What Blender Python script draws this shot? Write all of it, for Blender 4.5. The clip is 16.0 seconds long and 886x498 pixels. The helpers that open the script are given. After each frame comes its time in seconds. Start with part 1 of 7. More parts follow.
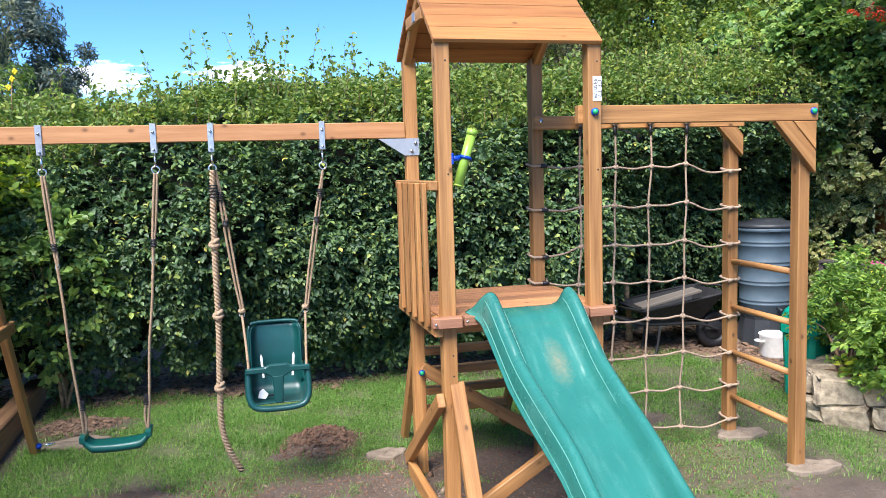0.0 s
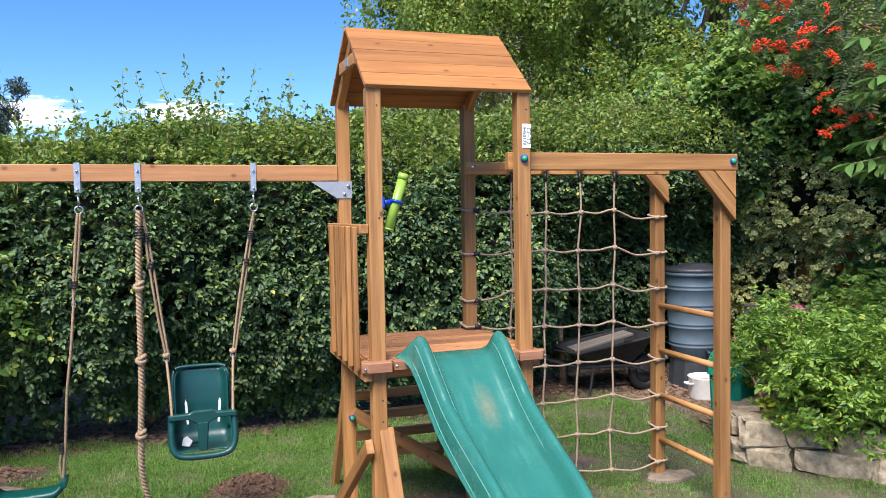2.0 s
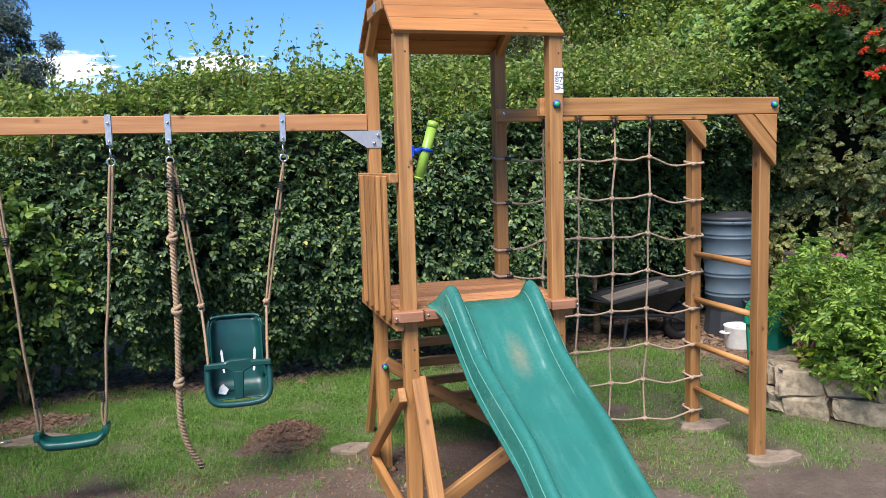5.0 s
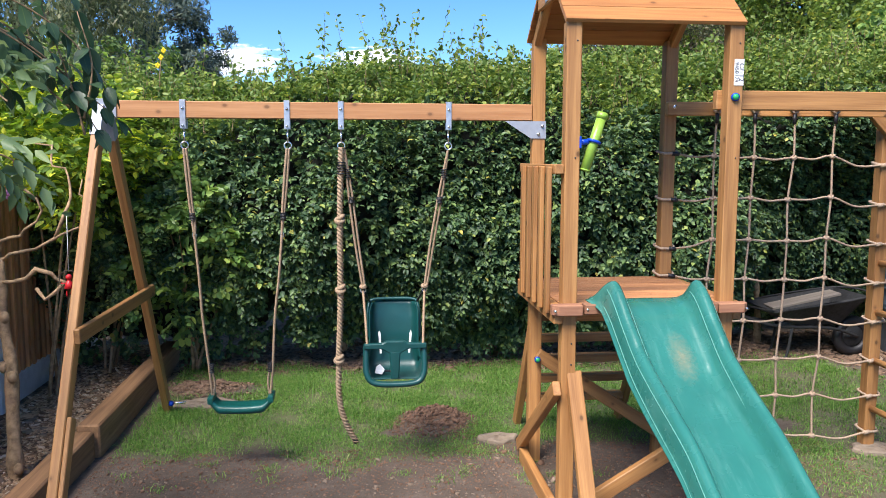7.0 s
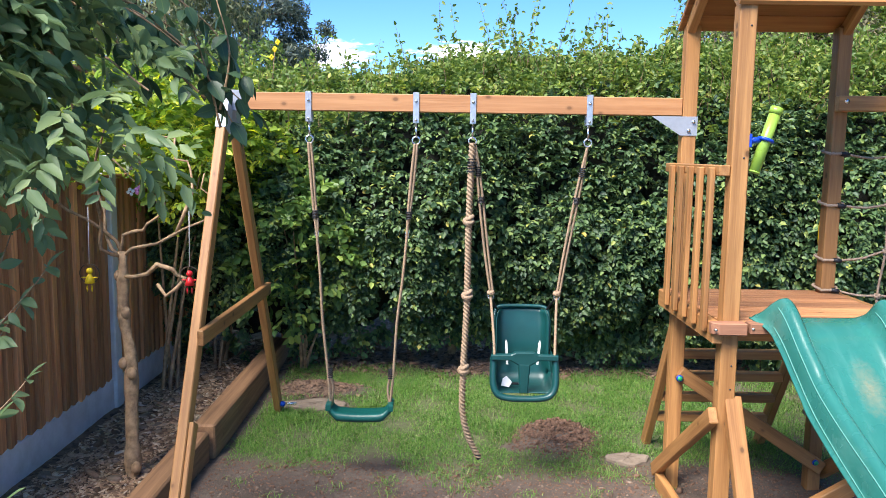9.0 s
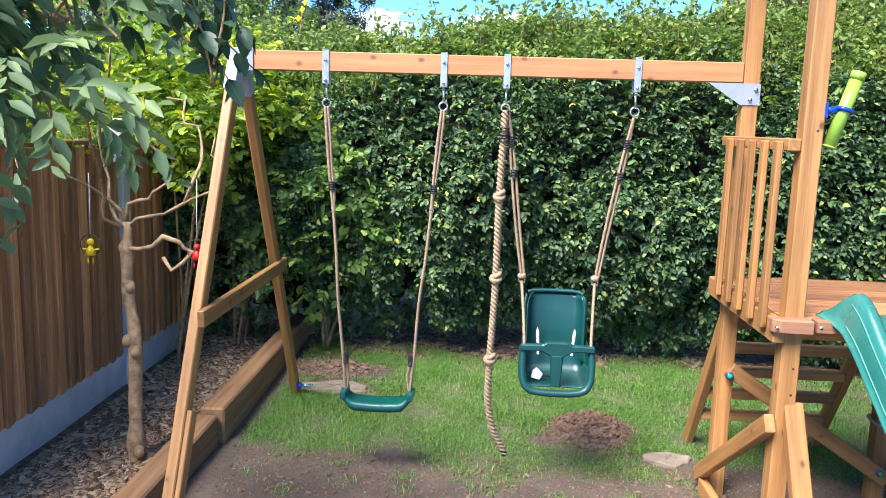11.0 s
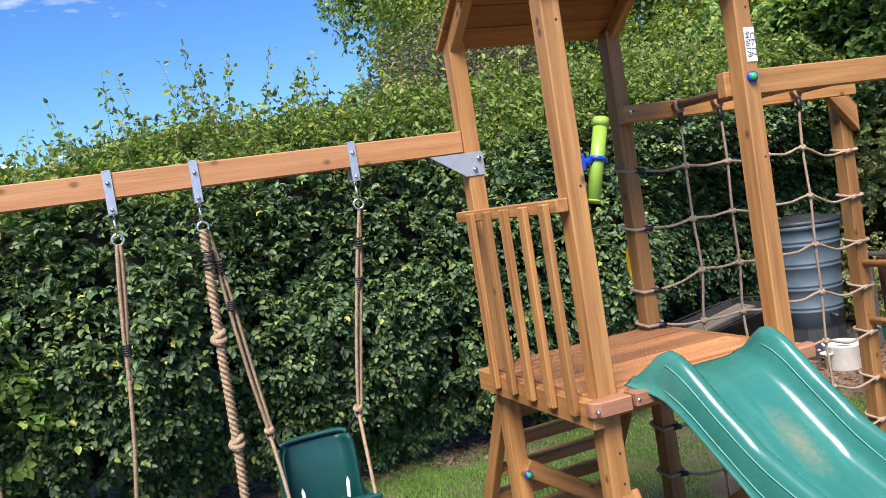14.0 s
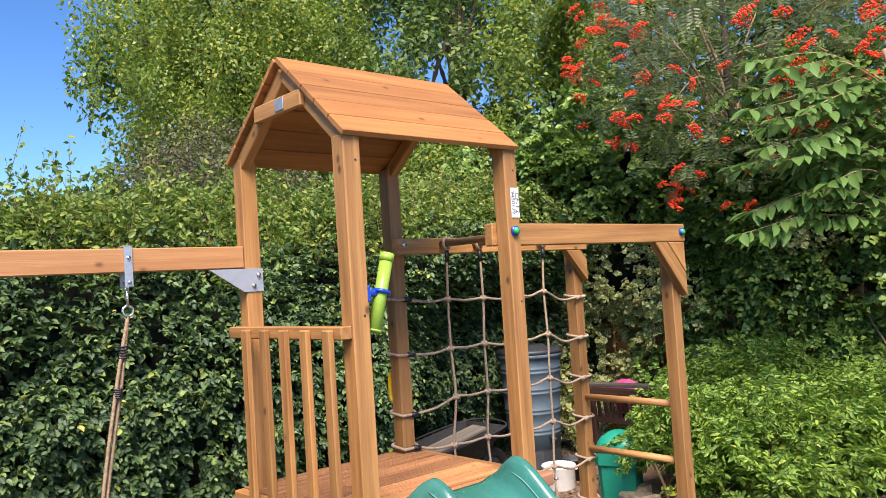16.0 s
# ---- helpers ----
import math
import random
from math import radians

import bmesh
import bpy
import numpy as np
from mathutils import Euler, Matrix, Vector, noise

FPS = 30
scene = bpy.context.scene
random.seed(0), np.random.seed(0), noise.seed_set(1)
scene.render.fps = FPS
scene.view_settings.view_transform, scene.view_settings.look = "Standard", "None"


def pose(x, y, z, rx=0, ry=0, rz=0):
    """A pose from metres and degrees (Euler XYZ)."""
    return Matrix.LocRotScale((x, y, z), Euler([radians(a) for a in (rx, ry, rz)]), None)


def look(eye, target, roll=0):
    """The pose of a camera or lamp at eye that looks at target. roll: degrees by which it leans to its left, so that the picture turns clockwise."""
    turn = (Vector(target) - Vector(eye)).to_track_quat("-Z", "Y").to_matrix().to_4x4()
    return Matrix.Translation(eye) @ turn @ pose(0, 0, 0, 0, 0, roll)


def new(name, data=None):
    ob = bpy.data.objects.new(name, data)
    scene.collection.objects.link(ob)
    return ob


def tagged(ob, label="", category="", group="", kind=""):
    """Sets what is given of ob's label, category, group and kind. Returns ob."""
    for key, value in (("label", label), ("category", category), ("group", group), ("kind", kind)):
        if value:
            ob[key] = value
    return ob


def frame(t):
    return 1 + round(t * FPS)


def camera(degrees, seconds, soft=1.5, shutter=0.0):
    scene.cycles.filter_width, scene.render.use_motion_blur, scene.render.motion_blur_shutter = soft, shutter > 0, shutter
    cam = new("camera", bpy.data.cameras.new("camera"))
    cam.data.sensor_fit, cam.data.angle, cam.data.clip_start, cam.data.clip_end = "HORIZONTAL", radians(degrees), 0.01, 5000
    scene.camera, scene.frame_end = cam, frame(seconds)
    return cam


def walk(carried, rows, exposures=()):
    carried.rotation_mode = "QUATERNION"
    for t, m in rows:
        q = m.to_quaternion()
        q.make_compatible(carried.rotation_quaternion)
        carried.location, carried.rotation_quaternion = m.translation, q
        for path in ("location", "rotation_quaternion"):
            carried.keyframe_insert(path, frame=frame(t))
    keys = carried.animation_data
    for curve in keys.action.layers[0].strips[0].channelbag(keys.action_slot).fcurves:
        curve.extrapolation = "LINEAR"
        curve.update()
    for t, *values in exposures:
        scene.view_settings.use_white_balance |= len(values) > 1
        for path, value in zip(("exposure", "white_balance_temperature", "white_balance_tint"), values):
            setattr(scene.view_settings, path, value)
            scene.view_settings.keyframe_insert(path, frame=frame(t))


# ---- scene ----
cam = camera(58.9, 16.0, soft=0.5)
PATH = [
    (0, (-0.901, 0.784, 1.737), (-0.404, 2.711, 1.538), -1.7),
    (0.5, (-0.922, 0.84, 1.759), (-0.374, 2.762, 1.68), -1.4),
    (1, (-0.931, 0.838, 1.745), (-0.349, 2.75, 1.673), -1.0),
    (1.5, (-0.898, 0.79, 1.752), (-0.294, 2.695, 1.674), -0.9),
    (2, (-0.854, 0.767, 1.747), (-0.209, 2.657, 1.65), -1.0),
    (2.5, (-0.819, 0.752, 1.751), (-0.117, 2.621, 1.637), -1.3),
    (3, (-0.813, 0.767, 1.741), (-0.097, 2.629, 1.604), -1.7),
    (3.2, (-0.816, 0.776, 1.742), (-0.1, 2.637, 1.591), -1.7),
    (5.3, (-0.837, 0.797, 1.731), (-0.322, 2.717, 1.51), -1.3),
    (5.5, (-0.849, 0.798, 1.729), (-0.366, 2.726, 1.509), -1.0),
    (6, (-0.876, 0.797, 1.718), (-0.504, 2.75, 1.501), -0.3),
    (6.5, (-0.9, 0.8, 1.713), (-0.601, 2.765, 1.497), -0.1),
    (7, (-0.915, 0.82, 1.712), (-0.712, 2.797, 1.485), 0.1),
    (7.5, (-0.942, 0.858, 1.711), (-0.84, 2.84, 1.466), 0.3),
    (8, (-1.003, 0.957, 1.705), (-0.953, 2.94, 1.442), 0.6),
    (8.5, (-1.085, 1.066, 1.716), (-1.078, 3.049, 1.457), 0.8),
    (9, (-1.139, 1.13, 1.722), (-1.152, 3.115, 1.48), 0.8),
    (9.5, (-1.135, 1.193, 1.711), (-1.16, 3.178, 1.465), 1.3),
    (9.7, (-1.144, 1.233, 1.702), (-1.169, 3.215, 1.44), 1.3),
    (11.8, (-1.072, 1.711, 1.705), (-1.216, 3.68, 1.388), 1.9),
    (12, (-1.087, 1.781, 1.73), (-1.175, 3.764, 1.485), 1.6),
    (12.5, (-1.149, 1.888, 1.757), (-1.021, 3.881, 1.657), 1.6),
    (13, (-1.168, 1.979, 1.738), (-0.857, 3.953, 1.651), 0.2),
    (13.5, (-1.217, 2.145, 1.694), (-0.712, 4.079, 1.624), -8.4),
    (14, (-1.283, 2.204, 1.719), (-0.546, 4.061, 1.615), -9.0),
    (14.5, (-1.368, 2.205, 1.747), (-0.323, 3.906, 1.628), -6.4),
    (15, (-1.43, 2.195, 1.763), (-0.271, 3.824, 1.695), -5.6),
    (15.5, (-1.453, 2.187, 1.772), (-0.195, 3.742, 1.737), -4.7),
    (16, (-1.467, 2.19, 1.807), (-0.146, 3.689, 1.896), -3.7),
]
EXPOSURE = [(0.0, 1.28, 6030, 15), (0.5, 0.98, 6130, 15), (1.5, 0.98, 6180, 16), (3.0, 0.93, 6280, 17), (5.5, 0.85, 6230, 16), (7.0, 1.05, 6230, 16), (9.0, 1.30, 6180, 16), (11.8, 1.65, 5980, 14), (12.2, 1.60, 5980, 14), (12.6, 1.25, 6030, 13), (13.5, 1.02, 6330, 17), (14.5, 0.98, 6480, 18), (16.0, 1.12, 6830, 20)]
walk(cam, [(t, look(eye, target, roll)) for t, eye, target, roll in PATH], EXPOSURE)

# ---- world, sun and clouds ----
SUN_AZ, SUN_EL = radians(216), radians(53)   # compass-like: 0 is +y, clockwise seen from above
world = bpy.data.worlds.new("sky")
scene.world = world
world.use_nodes = True
wn = world.node_tree
sky = wn.nodes.new("ShaderNodeTexSky")
sky.sky_type = "NISHITA"
sky.sun_disc = False
sky.sun_elevation, sky.sun_rotation = SUN_EL, SUN_AZ
sky.altitude = 3000
sky.air_density, sky.dust_density, sky.ozone_density = 1.0, 0.0, 4.0
deep = wn.nodes.new("ShaderNodeHueSaturation")
deep.inputs["Saturation"].default_value = 1.2
wn.links.new(sky.outputs[0], deep.inputs["Color"])
wn.links.new(deep.outputs[0], wn.nodes["Background"].inputs[0])
wn.nodes["Background"].inputs[1].default_value = 0.115
sun_from = Vector((math.sin(SUN_AZ) * math.cos(SUN_EL), math.cos(SUN_AZ) * math.cos(SUN_EL), math.sin(SUN_EL)))
sun = new("sun", bpy.data.lights.new("sun", "SUN"))
sun.data.energy, sun.data.angle, sun.data.color = 4.4, radians(35.0), (1.0, 0.94, 0.83)
sun.matrix_world = look(sun_from * 50, (0, 0, 0))


# ---- materials ----
def nodes_of(name):
    m = bpy.data.materials.new(name)
    m.use_nodes = True
    t = m.node_tree
    return m, t, t.nodes["Principled BSDF"]


def node(t, kind, **kw):
    n = t.nodes.new("ShaderNode" + kind)
    for k, v in kw.items():
        if k.startswith("i_"):
            key = k[2:].replace("_", " ")
            n.inputs[int(key) if key.isdigit() else key].default_value = v
        elif k == "mode":
            n.blend_type = v
        elif k == "op":
            n.operation = v
        elif k == "dims":
            n.noise_dimensions = v
        elif k == "feature":
            n.feature = v
    return n


def ramp(t, fac, *stops):
    n = t.nodes.new("ShaderNodeValToRGB")
    e = n.color_ramp.elements
    while len(e) < len(stops):
        e.new(0.5)
    for q, (at, c) in zip(e, stops):
        q.position, q.color = at, (*c, 1) if len(c) == 3 else c
    t.links.new(fac, n.inputs[0])
    return n.outputs[0]


def mixed(t, fac, a, b, mode="MIX"):
    n = t.nodes.new("ShaderNodeMix")
    n.data_type, n.blend_type = "RGBA", mode
    for s, v in ((n.inputs[0], fac), (n.inputs[6], a), (n.inputs[7], b)):
        if isinstance(v, (int, float)):
            s.default_value = v
        elif isinstance(v, tuple):
            s.default_value = (*v, 1)
        else:
            t.links.new(v, s)
    return n.outputs[2]


def scaled(t, vec, s, shift=None):
    n = t.nodes.new("ShaderNodeMapping")
    t.links.new(vec, n.inputs[0])
    n.inputs[3].default_value = s if isinstance(s, tuple) else (s, s, s)
    if shift is not None:
        t.links.new(shift, n.inputs[1])
    return n.outputs[0]


def noised(t, vec, scale, detail=4.0, rough=0.6):
    n = t.nodes.new("ShaderNodeTexNoise")
    n.inputs["Scale"].default_value, n.inputs["Detail"].default_value, n.inputs["Roughness"].default_value = scale, detail, rough
    t.links.new(vec, n.inputs["Vector"])
    return n.outputs[0]


def bumped(t, p, height, strength, dist=0.01):
    n = t.nodes.new("ShaderNodeBump")
    n.inputs["Strength"].default_value, n.inputs["Distance"].default_value = strength, dist
    t.links.new(height, n.inputs["Height"])
    t.links.new(n.outputs[0], p.inputs["Normal"])


def coords(t):
    return t.nodes.new("ShaderNodeTexCoord").outputs["Object"]


def timber(name, light, dark, knots=1.0, rough=0.55, vary=(0.78, 1.16)):
    """Stained softwood; the grain runs along the piece's own x."""
    m, t, p = nodes_of(name)
    c = coords(t)
    info = t.nodes.new("ShaderNodeObjectInfo")
    sh = node(t, "VectorMath", op="SCALE")
    sh.inputs[0].default_value = (31.0, 17.0, 23.0)
    t.links.new(info.outputs["Random"], sh.inputs["Scale"])
    g = scaled(t, c, (1.6, 34, 34), sh.outputs[0])
    fine = noised(t, scaled(t, c, (6, 220, 220), sh.outputs[0]), 1.0, 3)
    broad = noised(t, g, 1.0, 3, 0.55)
    col = ramp(t, broad, (0.3, dark), (0.52, tuple((a + b) / 2 for a, b in zip(light, dark))), (0.72, light))
    col = mixed(t, 0.22, col, ramp(t, fine, (0.35, dark), (0.65, light)))
    stain = noised(t, scaled(t, c, (2.2, 5, 5), sh.outputs[0]), 1.0, 3)
    col = mixed(t, ramp(t, stain, (0.5, (0, 0, 0)), (0.75, (0.2, 0.2, 0.2))), col, tuple(0.6 * v for v in dark))
    v = t.nodes.new("ShaderNodeTexVoronoi")
    v.inputs["Scale"].default_value = 1.0
    t.links.new(scaled(t, c, (6.5, 9.5, 9.5), sh.outputs[0]), v.inputs["Vector"])
    kn = ramp(t, v.outputs["Distance"], (0.0, (0.8 * knots,) * 3), (0.07, (0.7 * knots,) * 3), (0.10, (0.25 * knots,) * 3), (0.16, (0, 0, 0)))
    col = mixed(t, kn, col, tuple(0.32 * v for v in dark))
    hue = node(t, "HueSaturation")
    mr = node(t, "MapRange")
    mr.inputs[3].default_value, mr.inputs[4].default_value = vary
    t.links.new(info.outputs["Random"], mr.inputs[0])
    t.links.new(mr.outputs[0], hue.inputs["Value"])
    t.links.new(col, hue.inputs["Color"])
    t.links.new(hue.outputs[0], p.inputs["Base Color"])
    p.inputs["Roughness"].default_value = rough
    bumped(t, p, fine, 0.25, 0.003)
    return m


def plain(name, colour, rough=0.5, metal=0.0, spread=0.12, scale=14.0, bump=0.05, dirt=None, coat=0.0):
    """A painted, plastic or metal surface with slight unevenness and, if given, dirt of its own colour."""
    m, t, p = nodes_of(name)
    c = coords(t)
    n = noised(t, c, scale, 5)
    col = ramp(t, n, (0.3, tuple(v * (1 - spread) for v in colour)), (0.7, tuple(min(1, v * (1 + spread)) for v in colour)))
    if dirt:
        k = noised(t, c, scale * 0.35, 6, 0.7)
        col = mixed(t, ramp(t, k, (0.52, (0, 0, 0)), (0.75, (0.7, 0.7, 0.7))), col, dirt)
    t.links.new(col, p.inputs["Base Color"])
    t.links.new(ramp(t, noised(t, c, scale * 3, 3), (0.3, (rough * 0.85,) * 3), (0.7, (min(1, rough * 1.2),) * 3)), p.inputs["Roughness"])
    p.inputs["Metallic"].default_value = metal
    p.inputs["Coat Weight"].default_value = coat
    if bump:
        bumped(t, p, noised(t, c, scale * 6, 4), bump, 0.004)
    return m


def foliage(name, stops, rough=0.42, through_light=0.28, margin=None, spec=0.35, rim=0.98):
    """Leaves: each leaf has a shade of its own; some daylight passes through."""
    m, t, p = nodes_of(name)
    isl = t.nodes.new("ShaderNodeNewGeometry").outputs["Random Per Island"]
    col = ramp(t, isl, *[(a, (min(0.8, r), g, b)) for a, (r, g, b) in stops])
    uv = t.nodes.new("ShaderNodeUVMap").outputs[0]
    sep = t.nodes.new("ShaderNodeSeparateXYZ")
    t.links.new(uv, sep.inputs[0])
    if margin:
        w = noised(t, coords(t), 60, 2)
        add = node(t, "Math", op="ADD")
        t.links.new(sep.outputs[0], add.inputs[0])
        sc = node(t, "Math", op="MULTIPLY")
        t.links.new(w, sc.inputs[0])
        sc.inputs[1].default_value = 0.5
        t.links.new(sc.outputs[0], add.inputs[1])
        col = mixed(t, ramp(t, add.outputs[0], (rim, (0, 0, 0)), (rim + 0.13, (1, 1, 1))), col, margin)
    vein = ramp(t, sep.outputs[0], (0.0, (0.35, 0.35, 0.35)), (0.1, (0, 0, 0)))
    col = mixed(t, vein, col, (0.16, 0.24, 0.06))
    t.links.new(col, p.inputs["Base Color"])
    p.inputs["Roughness"].default_value = rough
    p.inputs["Specular IOR Level"].default_value = spec
    tr = t.nodes.new("ShaderNodeBsdfTranslucent")
    hs = node(t, "HueSaturation")
    hs.inputs["Value"].default_value, hs.inputs["Saturation"].default_value = 1.7, 1.1
    t.links.new(col, hs.inputs["Color"])
    t.links.new(hs.outputs[0], tr.inputs["Color"])
    mx = t.nodes.new("ShaderNodeMixShader")
    mx.inputs[0].default_value = through_light
    t.links.new(p.outputs[0], mx.inputs[1])
    t.links.new(tr.outputs[0], mx.inputs[2])
    t.links.new(mx.outputs[0], t.nodes["Material Output"].inputs[0])
    return m


WOOD = timber("stained_pine", (0.53, 0.270, 0.092), (0.25, 0.107, 0.032), 1.1, 0.55, (0.74, 1.14))
BEAMWOOD = timber("pale_stained_pine", (0.53, 0.27, 0.115), (0.36, 0.155, 0.055))
BLOCKWOOD = timber("weathered_block_pine", (0.37, 0.18, 0.095), (0.20, 0.088, 0.05), 1.0, 0.75)
DECKWOOD = timber("deck_pine", (0.56, 0.27, 0.105), (0.25, 0.098, 0.036), 0.8, 0.6, (0.7, 1.2))
ROOFWOOD = timber("roof_pine", (0.466, 0.207, 0.058), (0.264, 0.099, 0.027), 1.0)
SLEEPERWOOD = timber("sleeper_oak", (0.37, 0.205, 0.098), (0.17, 0.086, 0.040), 0.5, 0.8)
FENCEWOOD = timber("fence_larch", (0.766, 0.383, 0.161), (0.383, 0.168, 0.070), 0.6, 0.8, (0.5, 1.3))
BARROWGREY = plain("dull_dark_steel", (0.016, 0.017, 0.019), 0.7, 0, 0.3, 12.0, 0.1)
GREYWOOD = timber("weathered_board", (0.15, 0.13, 0.11), (0.075, 0.064, 0.055), 0.4, 0.9)
BENCHWOOD = timber("bench_hardwood", (0.10, 0.045, 0.035), (0.045, 0.02, 0.016), 0.2, 0.7)
SLIDEGREEN = plain("slide_plastic", (0.026, 0.158, 0.128), 0.26, 0, 0.12, 3.0, 0.02, (0.05, 0.215, 0.175), 0.2)
SEAMGREEN = plain("worn_mould_line", (0.09, 0.29, 0.24), 0.55, 0, 0.15, 10.0, 0.02)
SEATGREEN = plain("seat_plastic", (0.006, 0.058, 0.055), 0.35, 0, 0.12, 8.0, 0.02)
SWINGGREEN = plain("swing_plastic", (0.005, 0.088, 0.072), 0.35, 0, 0.1, 8.0, 0.02)
BINGREEN = plain("bin_plastic", (0.004, 0.27, 0.18), 0.4, 0, 0.1, 5.0, 0.03, (0.03, 0.18, 0.13))
ZINC = plain("galvanised_steel", (0.52, 0.55, 0.60), 0.42, 0.75, 0.12, 40.0, 0.03)
ZINCPAINT = plain("grey_coated_steel", (0.34, 0.37, 0.42), 0.5, 0.25, 0.08, 30.0, 0.03)
STEEL = plain("bright_steel", (0.70, 0.71, 0.72), 0.25, 0.95, 0.06, 60.0, 0.0)
ROPE = plain("tan_polyhemp_rope", (0.335, 0.235, 0.145), 0.8, 0, 0.4, 120.0, 0.4)
NETROPE = plain("weathered_net_rope", (0.38, 0.275, 0.19), 0.85, 0, 0.3, 120.0, 0.4)
BLACKTAPE = plain("black_rubber", (0.012, 0.012, 0.015), 0.5, 0, 0.2, 60.0, 0.1)
LIME = plain("lime_plastic", (0.25, 0.41, 0.055), 0.3, 0, 0.05, 20.0, 0.01)
BLUE = plain("blue_plastic", (0.006, 0.05, 0.42), 0.3, 0, 0.05, 20.0, 0.01)
CAPGREEN = plain("green_cap_plastic", (0.02, 0.35, 0.12), 0.3, 0, 0.05, 20.0, 0.01)
YELLOW = plain("yellow_plastic", (0.85, 0.55, 0.01), 0.35, 0, 0.05, 20.0, 0.01)
CONCRETE = plain("concrete", (0.560, 0.582, 0.594), 0.9, 0, 0.14, 9.0, 0.35, (0.426, 0.437, 0.403))
PADCONCRETE = plain("footing_concrete", (0.225, 0.176, 0.128), 0.95, 0, 0.18, 16.0, 0.6, (0.150, 0.112, 0.075))
BUTTBLUE = plain("water_butt_plastic", (0.075, 0.112, 0.145), 0.55, 0, 0.1, 8.0, 0.04, (0.10, 0.13, 0.15))
DARKPLASTIC = plain("dark_plastic", (0.03, 0.034, 0.04), 0.5, 0, 0.2, 12.0, 0.1)
ENAMEL = plain("white_enamel", (0.72, 0.71, 0.68), 0.35, 0, 0.08, 20.0, 0.05, (0.45, 0.42, 0.38))
BARK = plain("grey_brown_bark", (0.34, 0.225, 0.125), 0.9, 0, 0.5, 26.0, 1.0, (0.223, 0.128, 0.082))
DARKBARK = plain("dark_bark", (0.07, 0.05, 0.035), 0.95, 0, 0.4, 14.0, 0.9)
STONE = plain("sandstone", (0.36, 0.29, 0.20), 0.95, 0, 0.5, 22.0, 1.0, (0.17, 0.15, 0.08))


def fragments(name, stops, rough=0.95):
    """Loose bits of bark: each one has a shade of its own, with fine grain."""
    m, t, p = nodes_of(name)
    isl = t.nodes.new("ShaderNodeNewGeometry").outputs["Random Per Island"]
    grain = noised(t, coords(t), 160.0, 4, 0.7)
    col = mixed(t, ramp(t, grain, (0.4, (0, 0, 0)), (0.7, (0.5, 0.5, 0.5))), ramp(t, isl, *stops), (0.10, 0.062, 0.036))
    t.links.new(col, p.inputs["Base Color"])
    p.inputs["Roughness"].default_value = rough
    bumped(t, p, grain, 0.5, 0.003)
    return m


CHIP = fragments("bark_chip", ((0.0, (0.12, 0.072, 0.044)), (0.3, (0.34, 0.215, 0.13)), (0.65, (0.54, 0.365, 0.225)), (0.92, (0.66, 0.50, 0.34)), (1.0, (0.74, 0.64, 0.50))))
LITTER = plain("dry_leaf", (0.19, 0.12, 0.078), 0.95, 0, 0.5, 30.0, 0.4, (0.127, 0.072, 0.042))
PEBBLE = plain("gravel_stone", (0.22, 0.165, 0.12), 0.85, 0, 0.4, 30.0, 0.3, (0.16, 0.10, 0.06))
CLOD = plain("soil_clod", (0.175, 0.100, 0.062), 1.0, 0, 0.5, 40.0, 0.8, (0.085, 0.048, 0.032))
PAPER = plain("white_label", (0.78, 0.78, 0.76), 0.6, 0, 0.04, 40.0, 0.0)
INK = plain("black_print", (0.10, 0.10, 0.115), 0.6, 0, 0.1, 40.0, 0.0)
PINK = plain("pink_fabric", (0.75, 0.10, 0.30), 0.8, 0, 0.15, 30.0, 0.3)
RED = plain("red_paint", (0.55, 0.015, 0.02), 0.4, 0, 0.1, 30.0, 0.0)
BERRY = plain("rowan_berry", (0.92, 0.055, 0.010), 0.35, 0, 0.25, 30.0, 0.0)
PETAL = plain("pink_petal", (0.75, 0.30, 0.52), 0.6, 0, 0.15, 60.0, 0.0)
YPETAL = plain("yellow_petal", (0.85, 0.60, 0.01), 0.6, 0, 0.15, 60.0, 0.0)
# near-black for gaps between leaves: deep shade put into the colour
SHADECORE = plain("inner_shade_black", (0.011, 0.012, 0.007), 1.0, 0, 0.5, 9.0, 1.0)


def cloud_material(name, dense):
    """A far bank of vapour, thick in the middle and fraying out into the sky."""
    m, t, p = nodes_of(name)
    c = coords(t)
    n = noised(t, scaled(t, c, (2.2, 2.2, 3.6)), 1.6, 8 if dense > 0.9 else 3, 0.62 if dense > 0.9 else 0.5)
    sq = node(t, "VectorMath", op="LENGTH")
    t.links.new(scaled(t, c, (1.0, 1.0, 1.0)), sq.inputs[0])
    a = node(t, "Math", op="MULTIPLY_ADD")
    t.links.new(sq.outputs["Value"], a.inputs[0])
    a.inputs[1].default_value = -0.72
    t.links.new(n, a.inputs[2])
    fac = ramp(t, a.outputs[0], (0.04, (0, 0, 0)), (0.26 if dense > 0.9 else 0.5, (dense,) * 3))
    em = t.nodes.new("ShaderNodeEmission")
    t.links.new(ramp(t, n, (0.35, (0.74, 0.80, 0.88)), (0.6, (0.97, 0.98, 1.0))), em.inputs[0])
    em.inputs[1].default_value = 0.9
    tr = t.nodes.new("ShaderNodeBsdfTransparent")
    mx = t.nodes.new("ShaderNodeMixShader")
    t.links.new(fac, mx.inputs[0])
    t.links.new(tr.outputs[0], mx.inputs[1])
    t.links.new(em.outputs[0], mx.inputs[2])
    t.links.new(mx.outputs[0], t.nodes["Material Output"].inputs[0])
    return m


